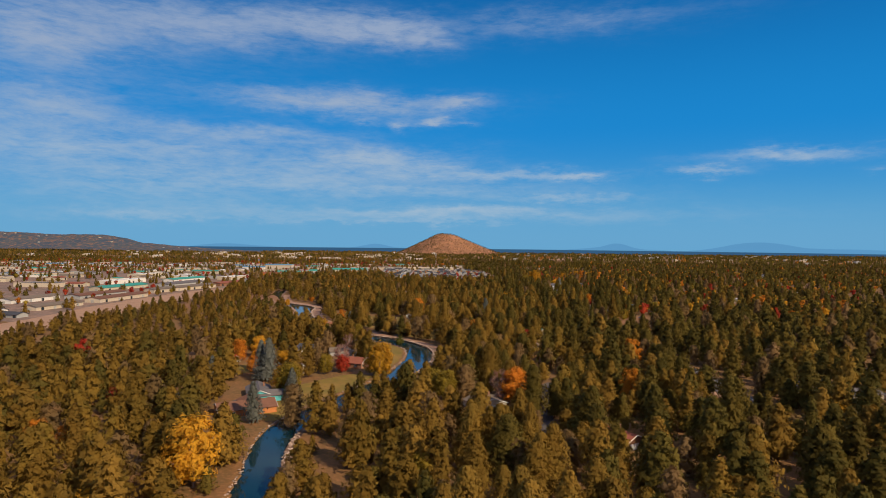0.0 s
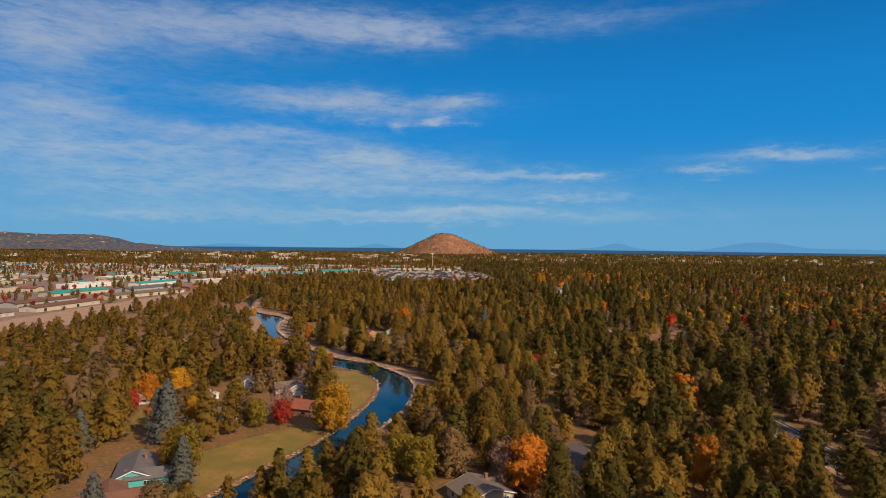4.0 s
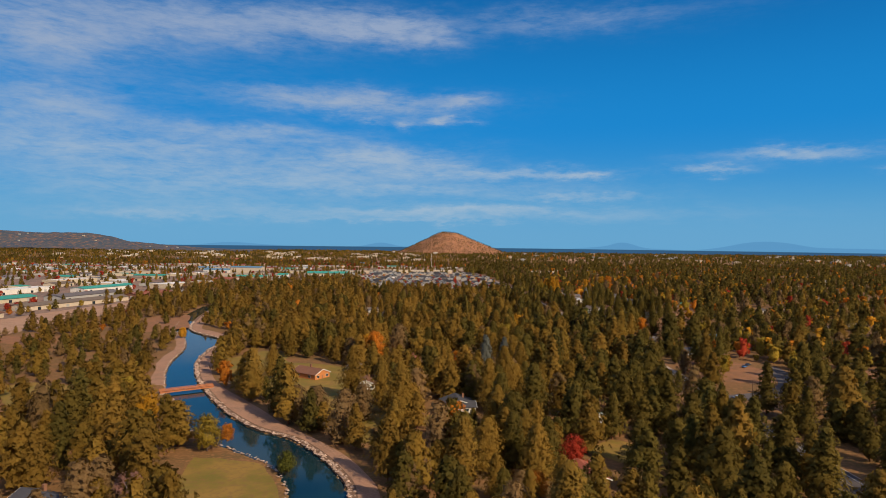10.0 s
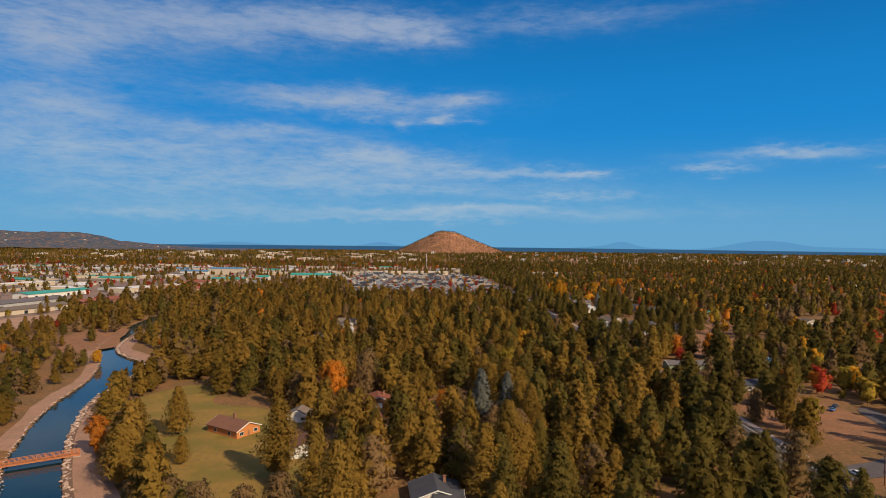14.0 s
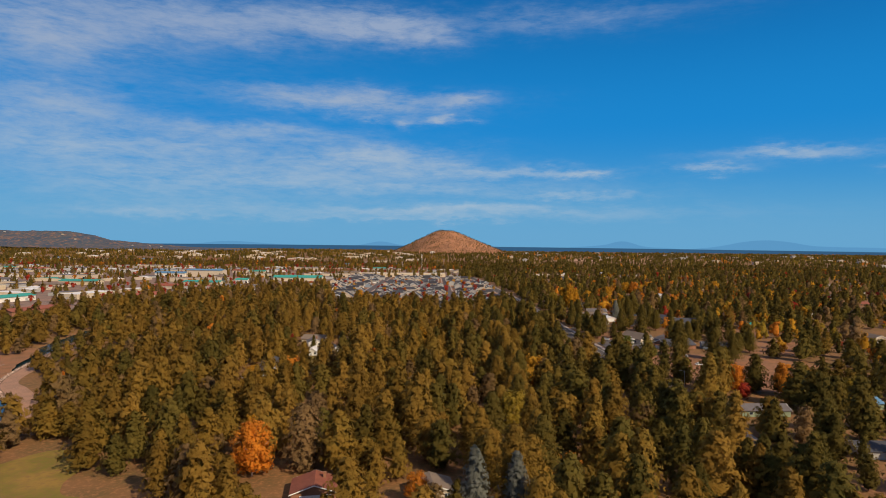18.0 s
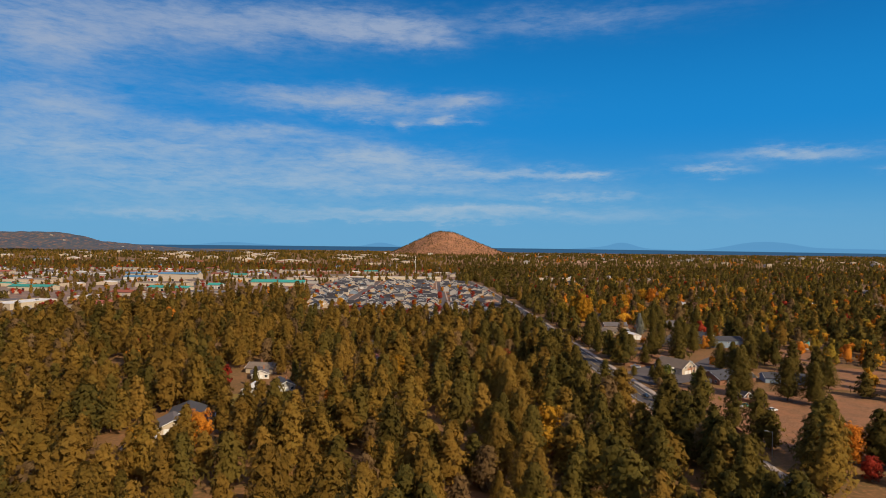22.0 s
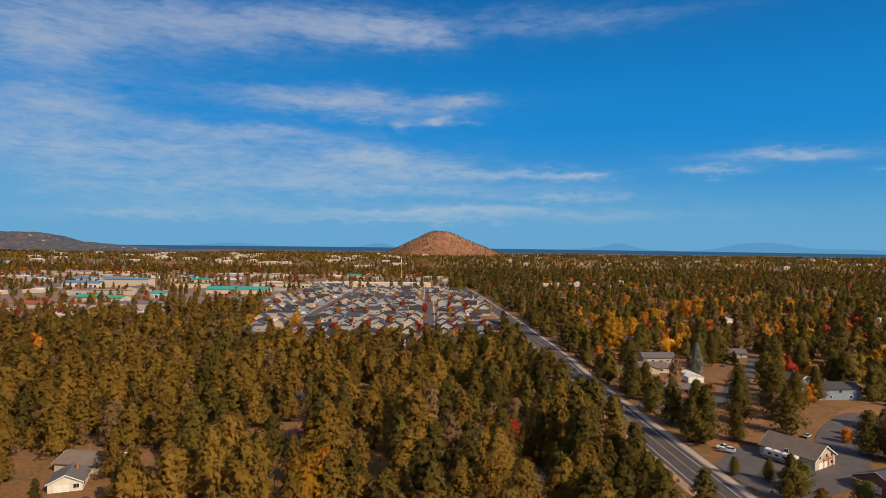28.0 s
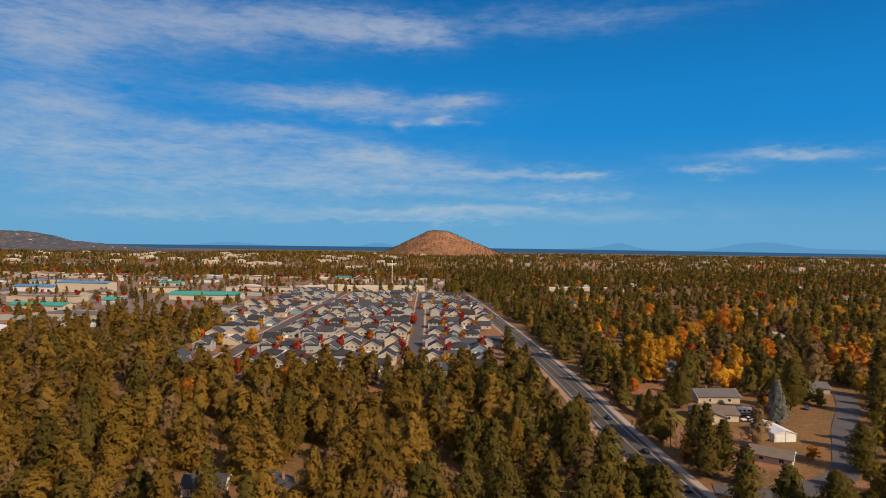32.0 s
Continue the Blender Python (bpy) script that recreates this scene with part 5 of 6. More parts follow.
KIND = {
    "pine": TreeKind("pine_tree", "tall ponderosa pine with olive-brown needles", pine_near, [M["leaf_pine"], BARK], "pine woods"),
    "dark": TreeKind("pine_tree", "dark green ponderosa pine standing free", pine_near[1:4], [M["leaf_dark_pine"], BARK], "yard pines"),
    "juniper": TreeKind("juniper_tree", "dense grey-brown juniper with bushy columnar crown", [conifer(210 + i, 14, 5.0, 2600, 0.6, prof=column_profile, low=0.03, core=(7, 8), core_share=0.66, per=24) for i in range(2)], [M["leaf_juniper"], BARK], "junipers"),
    "spruce": TreeKind("blue_spruce", "conical blue spruce with pale blue-grey needles", [conifer(220 + i, 15, 4.3, 2600, 0.55, prof=cone_profile, low=0.03, core=(8, 8), core_share=0.66, per=16) for i in range(2)], [M["leaf_spruce"], BARK], "blue spruces"),
    "green": TreeKind("shrub", "round dark green shrub on open ground", [broadleaf(230, 12, 5.5, 2000, 0.62)], [M["leaf_green"], BARK]),
    "bare": TreeKind("thinning_tree", "nearly bare tree with pale pink-brown twigs", [broadleaf(240, 13, 4.4, 900, 0.5, core=False, limbs=40)], [M["leaf_bare"], M["pale_bark"]]),
}
for c, word in (("yellow", "golden yellow"), ("olive", "yellow-green"), ("orange", "bright orange"), ("red", "deep red")):
    KIND[c] = TreeKind("autumn_tree", "broadleaf tree in %s autumn leaf" % word, [broadleaf(250 + i + len(word), 14, 5.6, 2400, 0.62, limbs=12) for i in range(2)], [M["leaf_" + c], M["pale_bark"]], "autumn trees")
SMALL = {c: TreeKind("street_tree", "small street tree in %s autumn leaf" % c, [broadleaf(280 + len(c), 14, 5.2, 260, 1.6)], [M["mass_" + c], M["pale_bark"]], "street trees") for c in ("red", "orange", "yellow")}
KIND["poplar"] = TreeKind("poplar", "tall poplar in golden yellow autumn leaf", [broadleaf(270, 20, 5.2, 2600, 0.8, prof=column_profile, limbs=10)], [M["leaf_yellow"], M["pale_bark"]], "autumn trees")
BASE_H = {"pine": 20.5, "dark": 20.5, "juniper": 14, "spruce": 15, "green": 12, "bare": 13, "yellow": 14, "olive": 14, "orange": 14, "red": 14, "poplar": 20}

# trees that stand out, each where it grows: kind, x, y, height
MARKED = """yellow -74.5 182.9 21.8|red -148.1 275.5 8|orange -140.8 212.3 11.5|orange -131.9 214.3 9.2|spruce -91.7 322.7 23.4|olive -73.6 292.7 16.1|yellow -77.7 297.5 13.8|red -56.6 348.1 10.3|bare -58.5 352.1 16.1|yellow -33.8 337.3 19.5|olive -37.7 342.1 16.1|orange -126.1 378.4 13.8|
yellow -117.1 390.2 13.8|red -127.1 366.4 9.2|bare -62.3 406.8 13.8|orange 33.8 280.4 17.2|bare 27.8 283.9 16.1|orange 36.8 285.7 14.9|red 61.9 448.5 11.5|orange 47.1 425.8 8|spruce -96.7 325.7 19.5|spruce -103.3 348.2 18.2|olive -63.7 462 12.6|orange -60.1 471.4 6.9|green -30.7 442.4 6.9|
orange 27 616.7 9.2|orange 151.6 598.2 13.8|orange 181 754.9 13.8|yellow -179.2 706 8|spruce 42.8 604.3 20.8|spruce 53.8 605.2 19.5|spruce -84.1 558 11.7|orange -25.6 635.5 17.2|yellow -61.2 748.2 11.5|olive 61 679.2 17.2|red 42.9 620.5 6.9|red 177.9 738.8 8|juniper -10.6 641.4 20.8|
red 8.6 913.3 10.3|poplar 169 1118.4 28.7|poplar 162.2 1123.4 25.3|poplar 176 1121.2 24.1|olive 154.6 1139.2 17.2|orange -52.6 1059.5 12.6|orange -14.4 1083.3 13.8|red 78.1 916.3 10.3|yellow 73.1 913.3 11.5|orange 157 1100.1 6.9|orange 175.6 1097.7 8|bare 303.3 1188.3 14.9|
orange 269.1 1186.2 14.9|spruce 200.6 1047.2 18.2|orange 298.7 1312.2 19.5|yellow 289.1 1319.2 18.4|yellow 308.4 1306.2 16.1|red -53.7 1147.9 11.5|yellow -76.9 1225.7 11.5|red 32 1342.3 10.3|green 161.8 876.4 9.2|green 173.5 864.7 8|orange -106.2 344.2 10.3|spruce -69.7 283.8 15.6|
juniper -59.5 244.3 16.9|spruce -77.3 250.1 16.9|juniper 11.8 294.6 15.6|olive 1.9 287.4 14.9|olive -4.1 294.6 13.8|spruce 145.5 1057.2 9.1|green 169.4 844.5 6.9|bare -59.5 364.1 11.5|orange -94.5 332.9 10.3|yellow -87.4 338.2 13.8|olive -65.5 344.1 11.5|spruce -117.5 311.9 15.6|
red -434 850 9|red -426 862 8|red -420 868 9|red -431 908 10|red -434 1010 9|red -440 1020 8|yellow 202.3 1176.1 17.2|orange 229.4 1228.9 16.1|yellow 244.3 1247.9 17.2|olive 215.5 1287.3 18.4|yellow 333.3 1361.4 17.2|red 352 1274.2 10.3|orange 197.2 1384.2 16.1|olive 380.8 1225.2 17.2|orange 420.1 1282.2 14.9|yellow 449.9 1396.6 17.2|orange 265.6 1401.6 16.1|orange 207.2 923.7 5.8"""
near_marks = []
for word in MARKED.replace("\n", "").split("|"):
    k, x, y, h = word.split()
    if -16 < float(x) - np.interp(float(y), [q[1] for q in ROAD_R], [q[0] for q in ROAD_R]) < 5:
        continue
    near_marks.append((float(x), float(y), 4.5, 42 if float(y) < 470 else 20))
    KIND[k].put(float(x), float(y), float(h) / BASE_H[k], random.uniform(0, 360))
rng = random.Random(17)
for x, y in rng.sample([q for q in SUB_SPOTS if q[1] < 1560], 105):
    SMALL[rng.choice(("red", "red", "red", "orange", "yellow"))].put(x + rng.choice((-6.8, 6.8)), y - 9, rng.uniform(0.4, 0.7), rng.uniform(0, 360))
# pines and junipers standing free on the lawns, by the track and in the yards
LONE = """pine -79.2 545 18.3|pine -69.8 528.8 19.4|pine -74 577.3 18.3|pine -23.8 535.4 23.7|juniper -55 513.2 8.6|juniper -40.3 496.5 15.1|juniper -31.2 491.4 16.2|juniper -20.2 491.4 15.1|juniper -14.3 500.5 15.1|pine -8.1 515.7 21.6|pine 1.7 493.3 22.7|pine -87 572.5 16.2|pine -59.3 546.8 9.7|
dark 148.2 889.2 6.5|dark 157 884.8 7.6|dark 213.7 899.4 16.2|dark 207.1 839.8 21.6|dark 215 831.6 19.4|dark 155.7 937.9 19.4|dark 162.7 945.1 16.2|dark 178.7 950.1 20.5|dark 199.6 962.3 21.6|dark 213.5 968.3 18.3|dark 165.5 924.3 12.9|dark 242 928.5 19.4|dark 238.1 938.8 17.3|
juniper 151.7 856.9 6.5|dark 149.2 1005.2 18.3|dark 152.9 991.8 16.2|dark 198.4 991.1 17.3|dark 146.4 1055.3 9.7|dark 153.5 1066.9 8.6|dark 168.4 1069.5 17.3|dark 207.7 1061.8 18.3|dark 218.6 1068.4 19.4|
dark 228.6 1084.8 21.6|dark 251.9 1058.9 21.6|dark 254 1034.9 19.4|dark 264.1 1011.9 20.5|dark 212.4 982.6 19.4|dark 218.2 990.7 16.2|dark 241.9 1045.4 10.8|dark 232.2 985.4 17.3|dark 187 847.5 22.7|dark 205.6 909.5 17|dark 211 905 18|dark 192 850 15|dark 233 862 15|dark 243 866 17|dark 224 915 16"""
lone = []
for word in LONE.replace("\n", "").split("|"):
    k, x, y, h = word.split()
    lone.append((float(x), float(y), 3.5, 0))
    KIND[k].put(float(x), float(y), float(h) / BASE_H[k], random.uniform(0, 360))

# woods: keep canal, track, road, yards and buildings free
TAKEN = FOOT + [(-110, 532, 15, 0), (-122, 543, 10, 0)] + near_marks + lone
GRID = {}
for f in TAKEN:
    for gx in range(int((f[0] - 45) // 40), int((f[0] + 45) // 40) + 1):
        for gy in range(int((f[1] - 70) // 40), int((f[1] + 45) // 40) + 1):
            GRID.setdefault((gx, gy), []).append(f)
YARDS = [[(150, 950), (150, 1098), (200, 1100), (236, 1075), (262, 1050), (262, 940), (215, 880), (160, 862)], [(158, 770), (158, 865), (200, 880), (262, 900), (275, 800), (215, 770)]]
JUNCTION = [(142, 514), (150, 556), (176, 588), (202, 604), (198, 562), (166, 522)]
ZONES = [JUNCTION, CANAL, [p for p in CANAL_R if p[1] > TRACK_FROM] + [p for p in TRACK_R if p[1] > TRACK_FROM][::-1]] + LAWNS + DIRT + PAVED + [SUBDIV]
road_y, road_x = [q[1] for q in ROAD_R], [q[0] for q in ROAD_R]
canal_pts = np.array(CANAL_L[::3] + CANAL_R[::3] + [p for p in TRACK_R if p[1] > TRACK_FROM][::3])
west_pts = np.array(WEST_BANK)
south_pts = np.array([p for p in CANAL_L + CANAL_R if p[1] < 390])
shore_pts = np.array([p for p in CANAL_L if 255 < p[1] < 470])


def free(x, y):
    for fx, fy, r, clear in GRID.get((int(x // 40), int(y // 40)), ()):
        ddx, ddy = x - fx, y - fy
        if ddx * ddx + ddy * ddy < r * r:
            return False
        if clear and -0.6 * clear - r < ddy < 0 and abs(ddx - 0.12 * ddy * (1 if fx < 40 else -1)) < r * 0.8:
            return False
    for p in ZONES:
        if box_near(p, x, y, 1) and inside(p, x, y):
            return False
    for p in YARDS:
        if inside(p, x, y) and noise.cell((x * 0.23, y * 0.23, 5)) < 0.3:
            return False
    for p in DRY:
        if box_near(p, x, y, 1) and inside(p, x, y) and noise.cell((x * 0.31, y * 0.31, 3)) < (0.35 if y < 800 else 0.6):
            return False
    rx = np.interp(y, road_y, road_x)
    if (-15.5 if y < 790 else -22.0) < x - rx < 5.0 and y < 1700:
        return False
    if 0 < x - 130 < 160 and 960 < y < 1120 and min((x - a) ** 2 + (y - b) ** 2 for a, b in STREET) < 49:
        return False
    if FX0 < x < FX1 and y < 900 and np.min((canal_pts[:, 0] - x) ** 2 + (canal_pts[:, 1] - y) ** 2) < 9:
        return False
    if -260 < x < -100 and 540 < y < 815 and np.min((west_pts[:, 0] - x) ** 2 + (west_pts[:, 1] - y) ** 2) < 70:
        return False
    if -110 < x < 20 and y < 385 and np.min((south_pts[:, 0] - x) ** 2 + (south_pts[:, 1] - y) ** 2) < 26:
        return False
    if -100 < x < 0 and 240 < y < 480 and np.min((shore_pts[:, 0] - x) ** 2 + (shore_pts[:, 1] - y) ** 2) < 100:
        return False
    return True


def woods(cell, y0, y1, x_of, keep, seed):
    rng = random.Random(seed)
    out = []
    y = y0
    while y < y1:
        half = x_of(y)
        x = -half + rng.uniform(0, cell)
        while x < half:
            px, py = x + rng.uniform(-0.62, 0.62) * cell, y + rng.uniform(-0.62, 0.62) * cell
            x += cell
            if keep(px, py, rng):
                out.append((px, py))
        y += cell
    return out


def reach_of(x, y):
    """Metres from which a tree here is seen best along the flight line."""
    return max(130.0, abs(x - 0.075 * min(y, 790)) / 0.76, y - 790)


def thin(x, y, rng):
    """Share of ground that carries trees."""
    if -30 < x - np.interp(y, road_y, road_x) < -15 and y < 790:
        return True
    if inside(COMMERCE, x, y):
        return rng.random() < (0.16 if y < 1150 else 0.34 if y < 2000 else 0.7)
    if x > 170 + 0.02 * y and y > 560:
        return rng.random() < 0.72 and noise.noise((x * 0.012, y * 0.012, 4)) > -0.28
    if x < -150 and 440 < y < 820:
        return rng.random() < 0.75
    return noise.noise((x * 0.02, y * 0.02, 8)) > -0.5 and rng.random() < 0.95


def near_keep(x, y, rng):
    d = reach_of(x, y)
    return d < 620 and y > max(95, abs(x) / 0.8 - 30) and thin(x, y, rng) and free(x, y)


rng = random.Random(5)
A, B, C = [], [], []
for x, y in woods(10.6, 90, 1400, lambda y: min(520, 60 + y * 0.8), near_keep, 11):
    d = reach_of(x, y)
    s = rng.uniform(0.7, 1.1) if rng.random() < 0.8 else rng.uniform(0.4, 0.7)
    if x < -150 and 400 < y < 860:
        s *= 0.68
    elif inside(COMMERCE, x, y):
        s *= 0.75
    if -70 < x < 30 and y < 385 and np.min((south_pts[:, 0] - x) ** 2 + (south_pts[:, 1] - y) ** 2) < 500:
        s *= 0.82
    (B if d < 215 else C).append((x, y, s))
for y in np.arange(568, 792, 7.5):
    if not 628 < y < 650:
        B.append((float(np.interp(y, road_y, road_x)) - rng.uniform(17.5, 25), float(y) + rng.uniform(-2.5, 2.5), rng.uniform(0.8, 1.12)))
B.sort(key=lambda s: abs(s[0] - 0.075 * s[1] - 8) + 0.02 * s[1])
A, B = B[:170], B[170:]
for x, y, s in A:
    KIND["juniper" if rng.random() < 0.12 else "dark" if rng.random() < 0.22 else "pine"].put(x, y, s * rng.uniform(0.95, 1.1), rng.uniform(0, 360))


def split(spots, seed, deep=0.0):
    """By kind: most are pines; darker pines, junipers and autumn trees between."""
    rng = random.Random(seed)
    out = {"pine": [], "dark_pine": [], "juniper": [], "yellow": [], "orange": [], "red": [], "olive": []}
    for s in spots:
        leafy = 0.014 + (0.27 if s[0] > 165 + 0.02 * s[1] and s[1] > 560 else 0) + (0.25 if inside(COMMERCE, s[0], s[1]) else 0)
        q = rng.random() * (1.0 + (2.0 if deep > 0.3 else 0.0))
        if q < leafy:
            out[rng.choice(("red", "red", "orange", "olive") if inside(COMMERCE, s[0], s[1]) else ("yellow", "yellow", "orange", "orange", "red", "olive", "olive"))].append(s)
        else:
            out["juniper" if rng.random() < 0.10 else "dark_pine" if rng.random() < min(0.85, 0.2 + max(0.0, s[0] - 20) * 0.006) + deep else "pine"].append(s)
    return out


NAMES = {"pine": "olive-brown ponderosa pines", "dark_pine": "dark green pines", "juniper": "grey-brown junipers", "yellow": "yellow autumn trees", "orange": "orange autumn trees", "red": "red autumn trees", "olive": "yellow-green trees"}
for tier, spots, con, jun, leaf in (("near", B, pine_mid, juniper_mid, leaf_mid), ("farther", C, pine_far, pine_far, leaf_far)):
    fine = "leaf_" if tier == "near" else "bough_"
    for k, g in split(spots, len(tier)).items():
        t = jun if k == "juniper" else con if "pine" in k else leaf
        tree_stuff(k + "_woods", "dense stand of %s" % NAMES[k], g, t, [M[fine + k], BARK], len(g))


def far_keep(x, y, rng):
    d = reach_of(x, y)
    return d >= 620 and y < 2300 and y > abs(x) / 0.82 - 60 and thin(x, y, rng) and free(x, y)


far = [(x, y, rng.uniform(0.7, 1.05) * (0.72 if y < 2000 and inside(COMMERCE, x, y) else 1.0)) for x, y in woods(13.5, 480, 2300, lambda y: min(1700, 60 + y * 0.82), far_keep, 12)]
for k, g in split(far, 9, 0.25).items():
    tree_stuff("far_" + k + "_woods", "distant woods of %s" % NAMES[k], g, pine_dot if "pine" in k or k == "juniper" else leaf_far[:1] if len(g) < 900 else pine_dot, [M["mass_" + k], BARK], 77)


def last_keep(x, y, rng):
    return y > abs(x) / 0.85 and rng.random() < (0.65 if x < -80 and y < 2900 else 0.85) and math.hypot(x - BUTTE[0], y - BUTTE[1]) > 350 and not (x < -1300 and y > 4150)


BUTTE = (8.0, 4560.0)
last = [(x, y, rng.uniform(0.7, 1.05)) for x, y in woods(52, 2300, 5000, lambda y: 0.8 * y, last_keep, 13)]
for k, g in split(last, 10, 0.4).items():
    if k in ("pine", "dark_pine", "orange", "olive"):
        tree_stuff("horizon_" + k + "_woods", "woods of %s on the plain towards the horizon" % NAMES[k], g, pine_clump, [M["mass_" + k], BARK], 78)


# ---------------------------------------------------------------- the hill, and the long ridge
def hill_mesh(name, x0, x1, y0, y1, nx, ny, height, mat):
    v = []
    for j in range(ny):
        for i in range(nx):
            x, y = x0 + (x1 - x0) * i / (nx - 1), y0 + (y1 - y0) * j / (ny - 1)
            v.append((x, y, height(x, y)))
    f = [(j * nx + i, j * nx + i + 1, (j + 1) * nx + i + 1, (j + 1) * nx + i) for j in range(ny - 1) for i in range(nx - 1)]
    d = bpy.data.meshes.new(name)
    d.from_pydata(v, [], f)
    d.materials.append(mat)
    return new(name, d)


def butte_height(x, y):
    u, w = (x - BUTTE[0]), (y - BUTTE[1])
    a = math.atan2(w, u)
    r = math.hypot(u * (0.86 if u > 0 else 1.05), w * 0.95) * (1 + 0.07 * noise.noise((2 * math.cos(a), 2 * math.sin(a), 5)))
    cone = 172 * max(0.0, 1 - r / 365) - 3.0 * math.sin(min(1.0, r / 365) * math.pi)
    top = 146 + 2 * noise.noise((x * 0.02, y * 0.02, 1)) - 0.0006 * r * r - u * 0.012
    h = min(cone, top)
    k = max(0.0, 10 - abs(cone - top)) / 10
    return h - 2.5 * k * k + 1.8 * noise.noise((x * 0.015, y * 0.015, 3)) * min(1, max(h, 0) / 30) - 0.3


M["butte"] = material("cinder_slope", [(0.33, 0.14, 0.068), (0.19, 0.085, 0.045), (0.40, 0.20, 0.11)], 0.95, 60, 7, 2.0)
# ridge: distance haze is painted in as blue base colours; brown patches its own
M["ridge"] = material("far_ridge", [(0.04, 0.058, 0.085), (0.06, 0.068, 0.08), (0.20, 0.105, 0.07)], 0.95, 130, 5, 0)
tagged(hill_mesh("butte", BUTTE[0] - 460, BUTTE[0] + 500, BUTTE[1] - 440, BUTTE[1] + 440, 100, 90, butte_height, M["butte"]), "reddish-brown conical cinder butte dotted with junipers", "hill", kind="structure")
rng = random.Random(31)
V, F = [], []
dot = cone_core(np.random.default_rng(3), pine_profile, 5.0, 15, 2, 5)
for k in range(4200):
    a, r = rng.uniform(math.pi, 2 * math.pi), 440 * math.sqrt(rng.random())
    x, y = BUTTE[0] + r * math.cos(a), BUTTE[1] + r * math.sin(a)
    h = butte_height(x, y)
    if h < 2 or rng.random() < 0.45 + 0.4 * noise.noise((x * 0.01, y * 0.01, 6)) - (0.35 if r < 90 or x < BUTTE[0] - 60 else 0):
        continue
    s = rng.uniform(0.28, 0.6)
    F.append(dot[1] + sum(len(q) for q in V))
    V.append(dot[0] * (s * 1.3, s * 1.3, s) + (x, y, h - 0.3))
data = bpy.data.meshes.new("butte_junipers")
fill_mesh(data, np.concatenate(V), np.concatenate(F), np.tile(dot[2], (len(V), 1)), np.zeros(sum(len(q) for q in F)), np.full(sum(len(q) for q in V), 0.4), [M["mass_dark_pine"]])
tagged(new("butte_junipers", data), "small dark junipers scattered on the butte", "trees", kind="stuff")


def ridge_height(x, y):
    crest = np.interp(x, (-3600, -3130, -2800, -2480, -2350, -2230, -2000, -1680, -1300, -1100), (138, 126, 112, 113, 92, 58, 40, 18, 4, 0))
    w = (y - 4480) / 260
    h = crest * math.exp(-w * w) * (1 + 0.05 * noise.noise((x * 0.004, y * 0.004, 2))) + 5 * noise.noise((x * 0.02, y * 0.02, 6)) * min(1, crest / 40)
    return float(max(h - 0.5, -0.5))


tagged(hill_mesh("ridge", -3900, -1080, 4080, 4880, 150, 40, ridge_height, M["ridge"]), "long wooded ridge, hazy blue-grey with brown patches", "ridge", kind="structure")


# ---------------------------------------------------------------- plan of the small things
BRIDGE = (-117.5, 539.5, -97.0, 553.5)
RV = (170.2, 901.8, -58.0)
BOAT = (156.0, 911.0, 150.0)
CAMPER = (191.5, 1058.5, 180.0)
SHED = (189.8, 1030.0, 5.0, 8.8, 15.5)
PERGOLA = (185.5, 879.0, 25.0, 8.0, 6.0)
BALCONY = (183.1, 898.9, 32.0)
MAST = (-19.2, 1705.9)
LAMP = (157.5, 760.0)
POLES = [(143.3, 1012.7, 12), (152.6, 1016.2, 11), (138.5, 1102.0, 12), (164.2, 536.3, 11), (150.0, 822.6, 11)]
FENCES = [([(180.0, 839.8), (189.5, 830.5)], 1.6, "weathered brown board fence beside the dirt yard"),
          ([(141.5, 1100.0), (141.8, 1063.5), (145.5, 1044.0), (150.5, 1033.0)], 1.8, "weathered red-brown board fence beside the pavement"),
          ([(147.5, 1089.1), (159.4, 1083.3), (168.1, 1077.5)], 1.8, "red-brown board fence round a back yard"),
          ([(192.4, 1093.8), (204.0, 1093.0), (217.0, 1092.0), (224.0, 1082.4)], 2.0, "dark red board fence behind a house"),
          ([(151.2, 860.0), (155.0, 843.1), (157.0, 827.1), (158.0, 810.8), (158.5, 790.0), (158.5, 770.0)], 1.7, "dark brown board fence along a dry yard"),
          ([(163.0, 925.0), (167.0, 920.0), (171.0, 917.0)], 1.5, "low slatted fence beside a garage")]
CARS_AT = [(128.6, 1077.0, 94, "black", "black car driving on the road"), (130.4, 1050.0, 94, "navy", "dark blue car driving on the road"), (132.6, 1008.0, 94, "black", "black saloon driving on the road"),
           (134.0, 975.0, 94, "navy", "dark blue saloon driving on the road"), (130.5, 941.5, 274, "black", "black hatchback driving on the road"), (140.0, 843.0, 95, "navy", "dark blue car alone on the road"),
           (156.5, 914.5, 160, "white", "white pickup truck parked on asphalt"), (189.7, 1049.0, 0, "white", "white pickup truck parked beside a shed"), (177.0, 826.5, 110, "silver", "silver car parked on dry grass"),
           (181.0, 827.5, 100, "green", "green car parked on dry grass"), (189.5, 820.0, 10, "white", "white car parked on dry grass"), (196.0, 930.0, 40, "silver", "silver car parked on asphalt"),
           (227.0, 1070.0, 60, "blue", "blue car parked by the street"), (202.0, 622.0, 40, "blue", "blue car parked on a drive"), (207.0, 628.0, 40, "navy", "dark blue car parked on a drive"),
           (-91.0, 279.5, 20, "white", "white car parked beside a turquoise house"), (47.0, 285.0, 80, "navy", "dark blue car on a wooded drive"), (161.0, 545.0, 100, "white", "white car near the junction")]


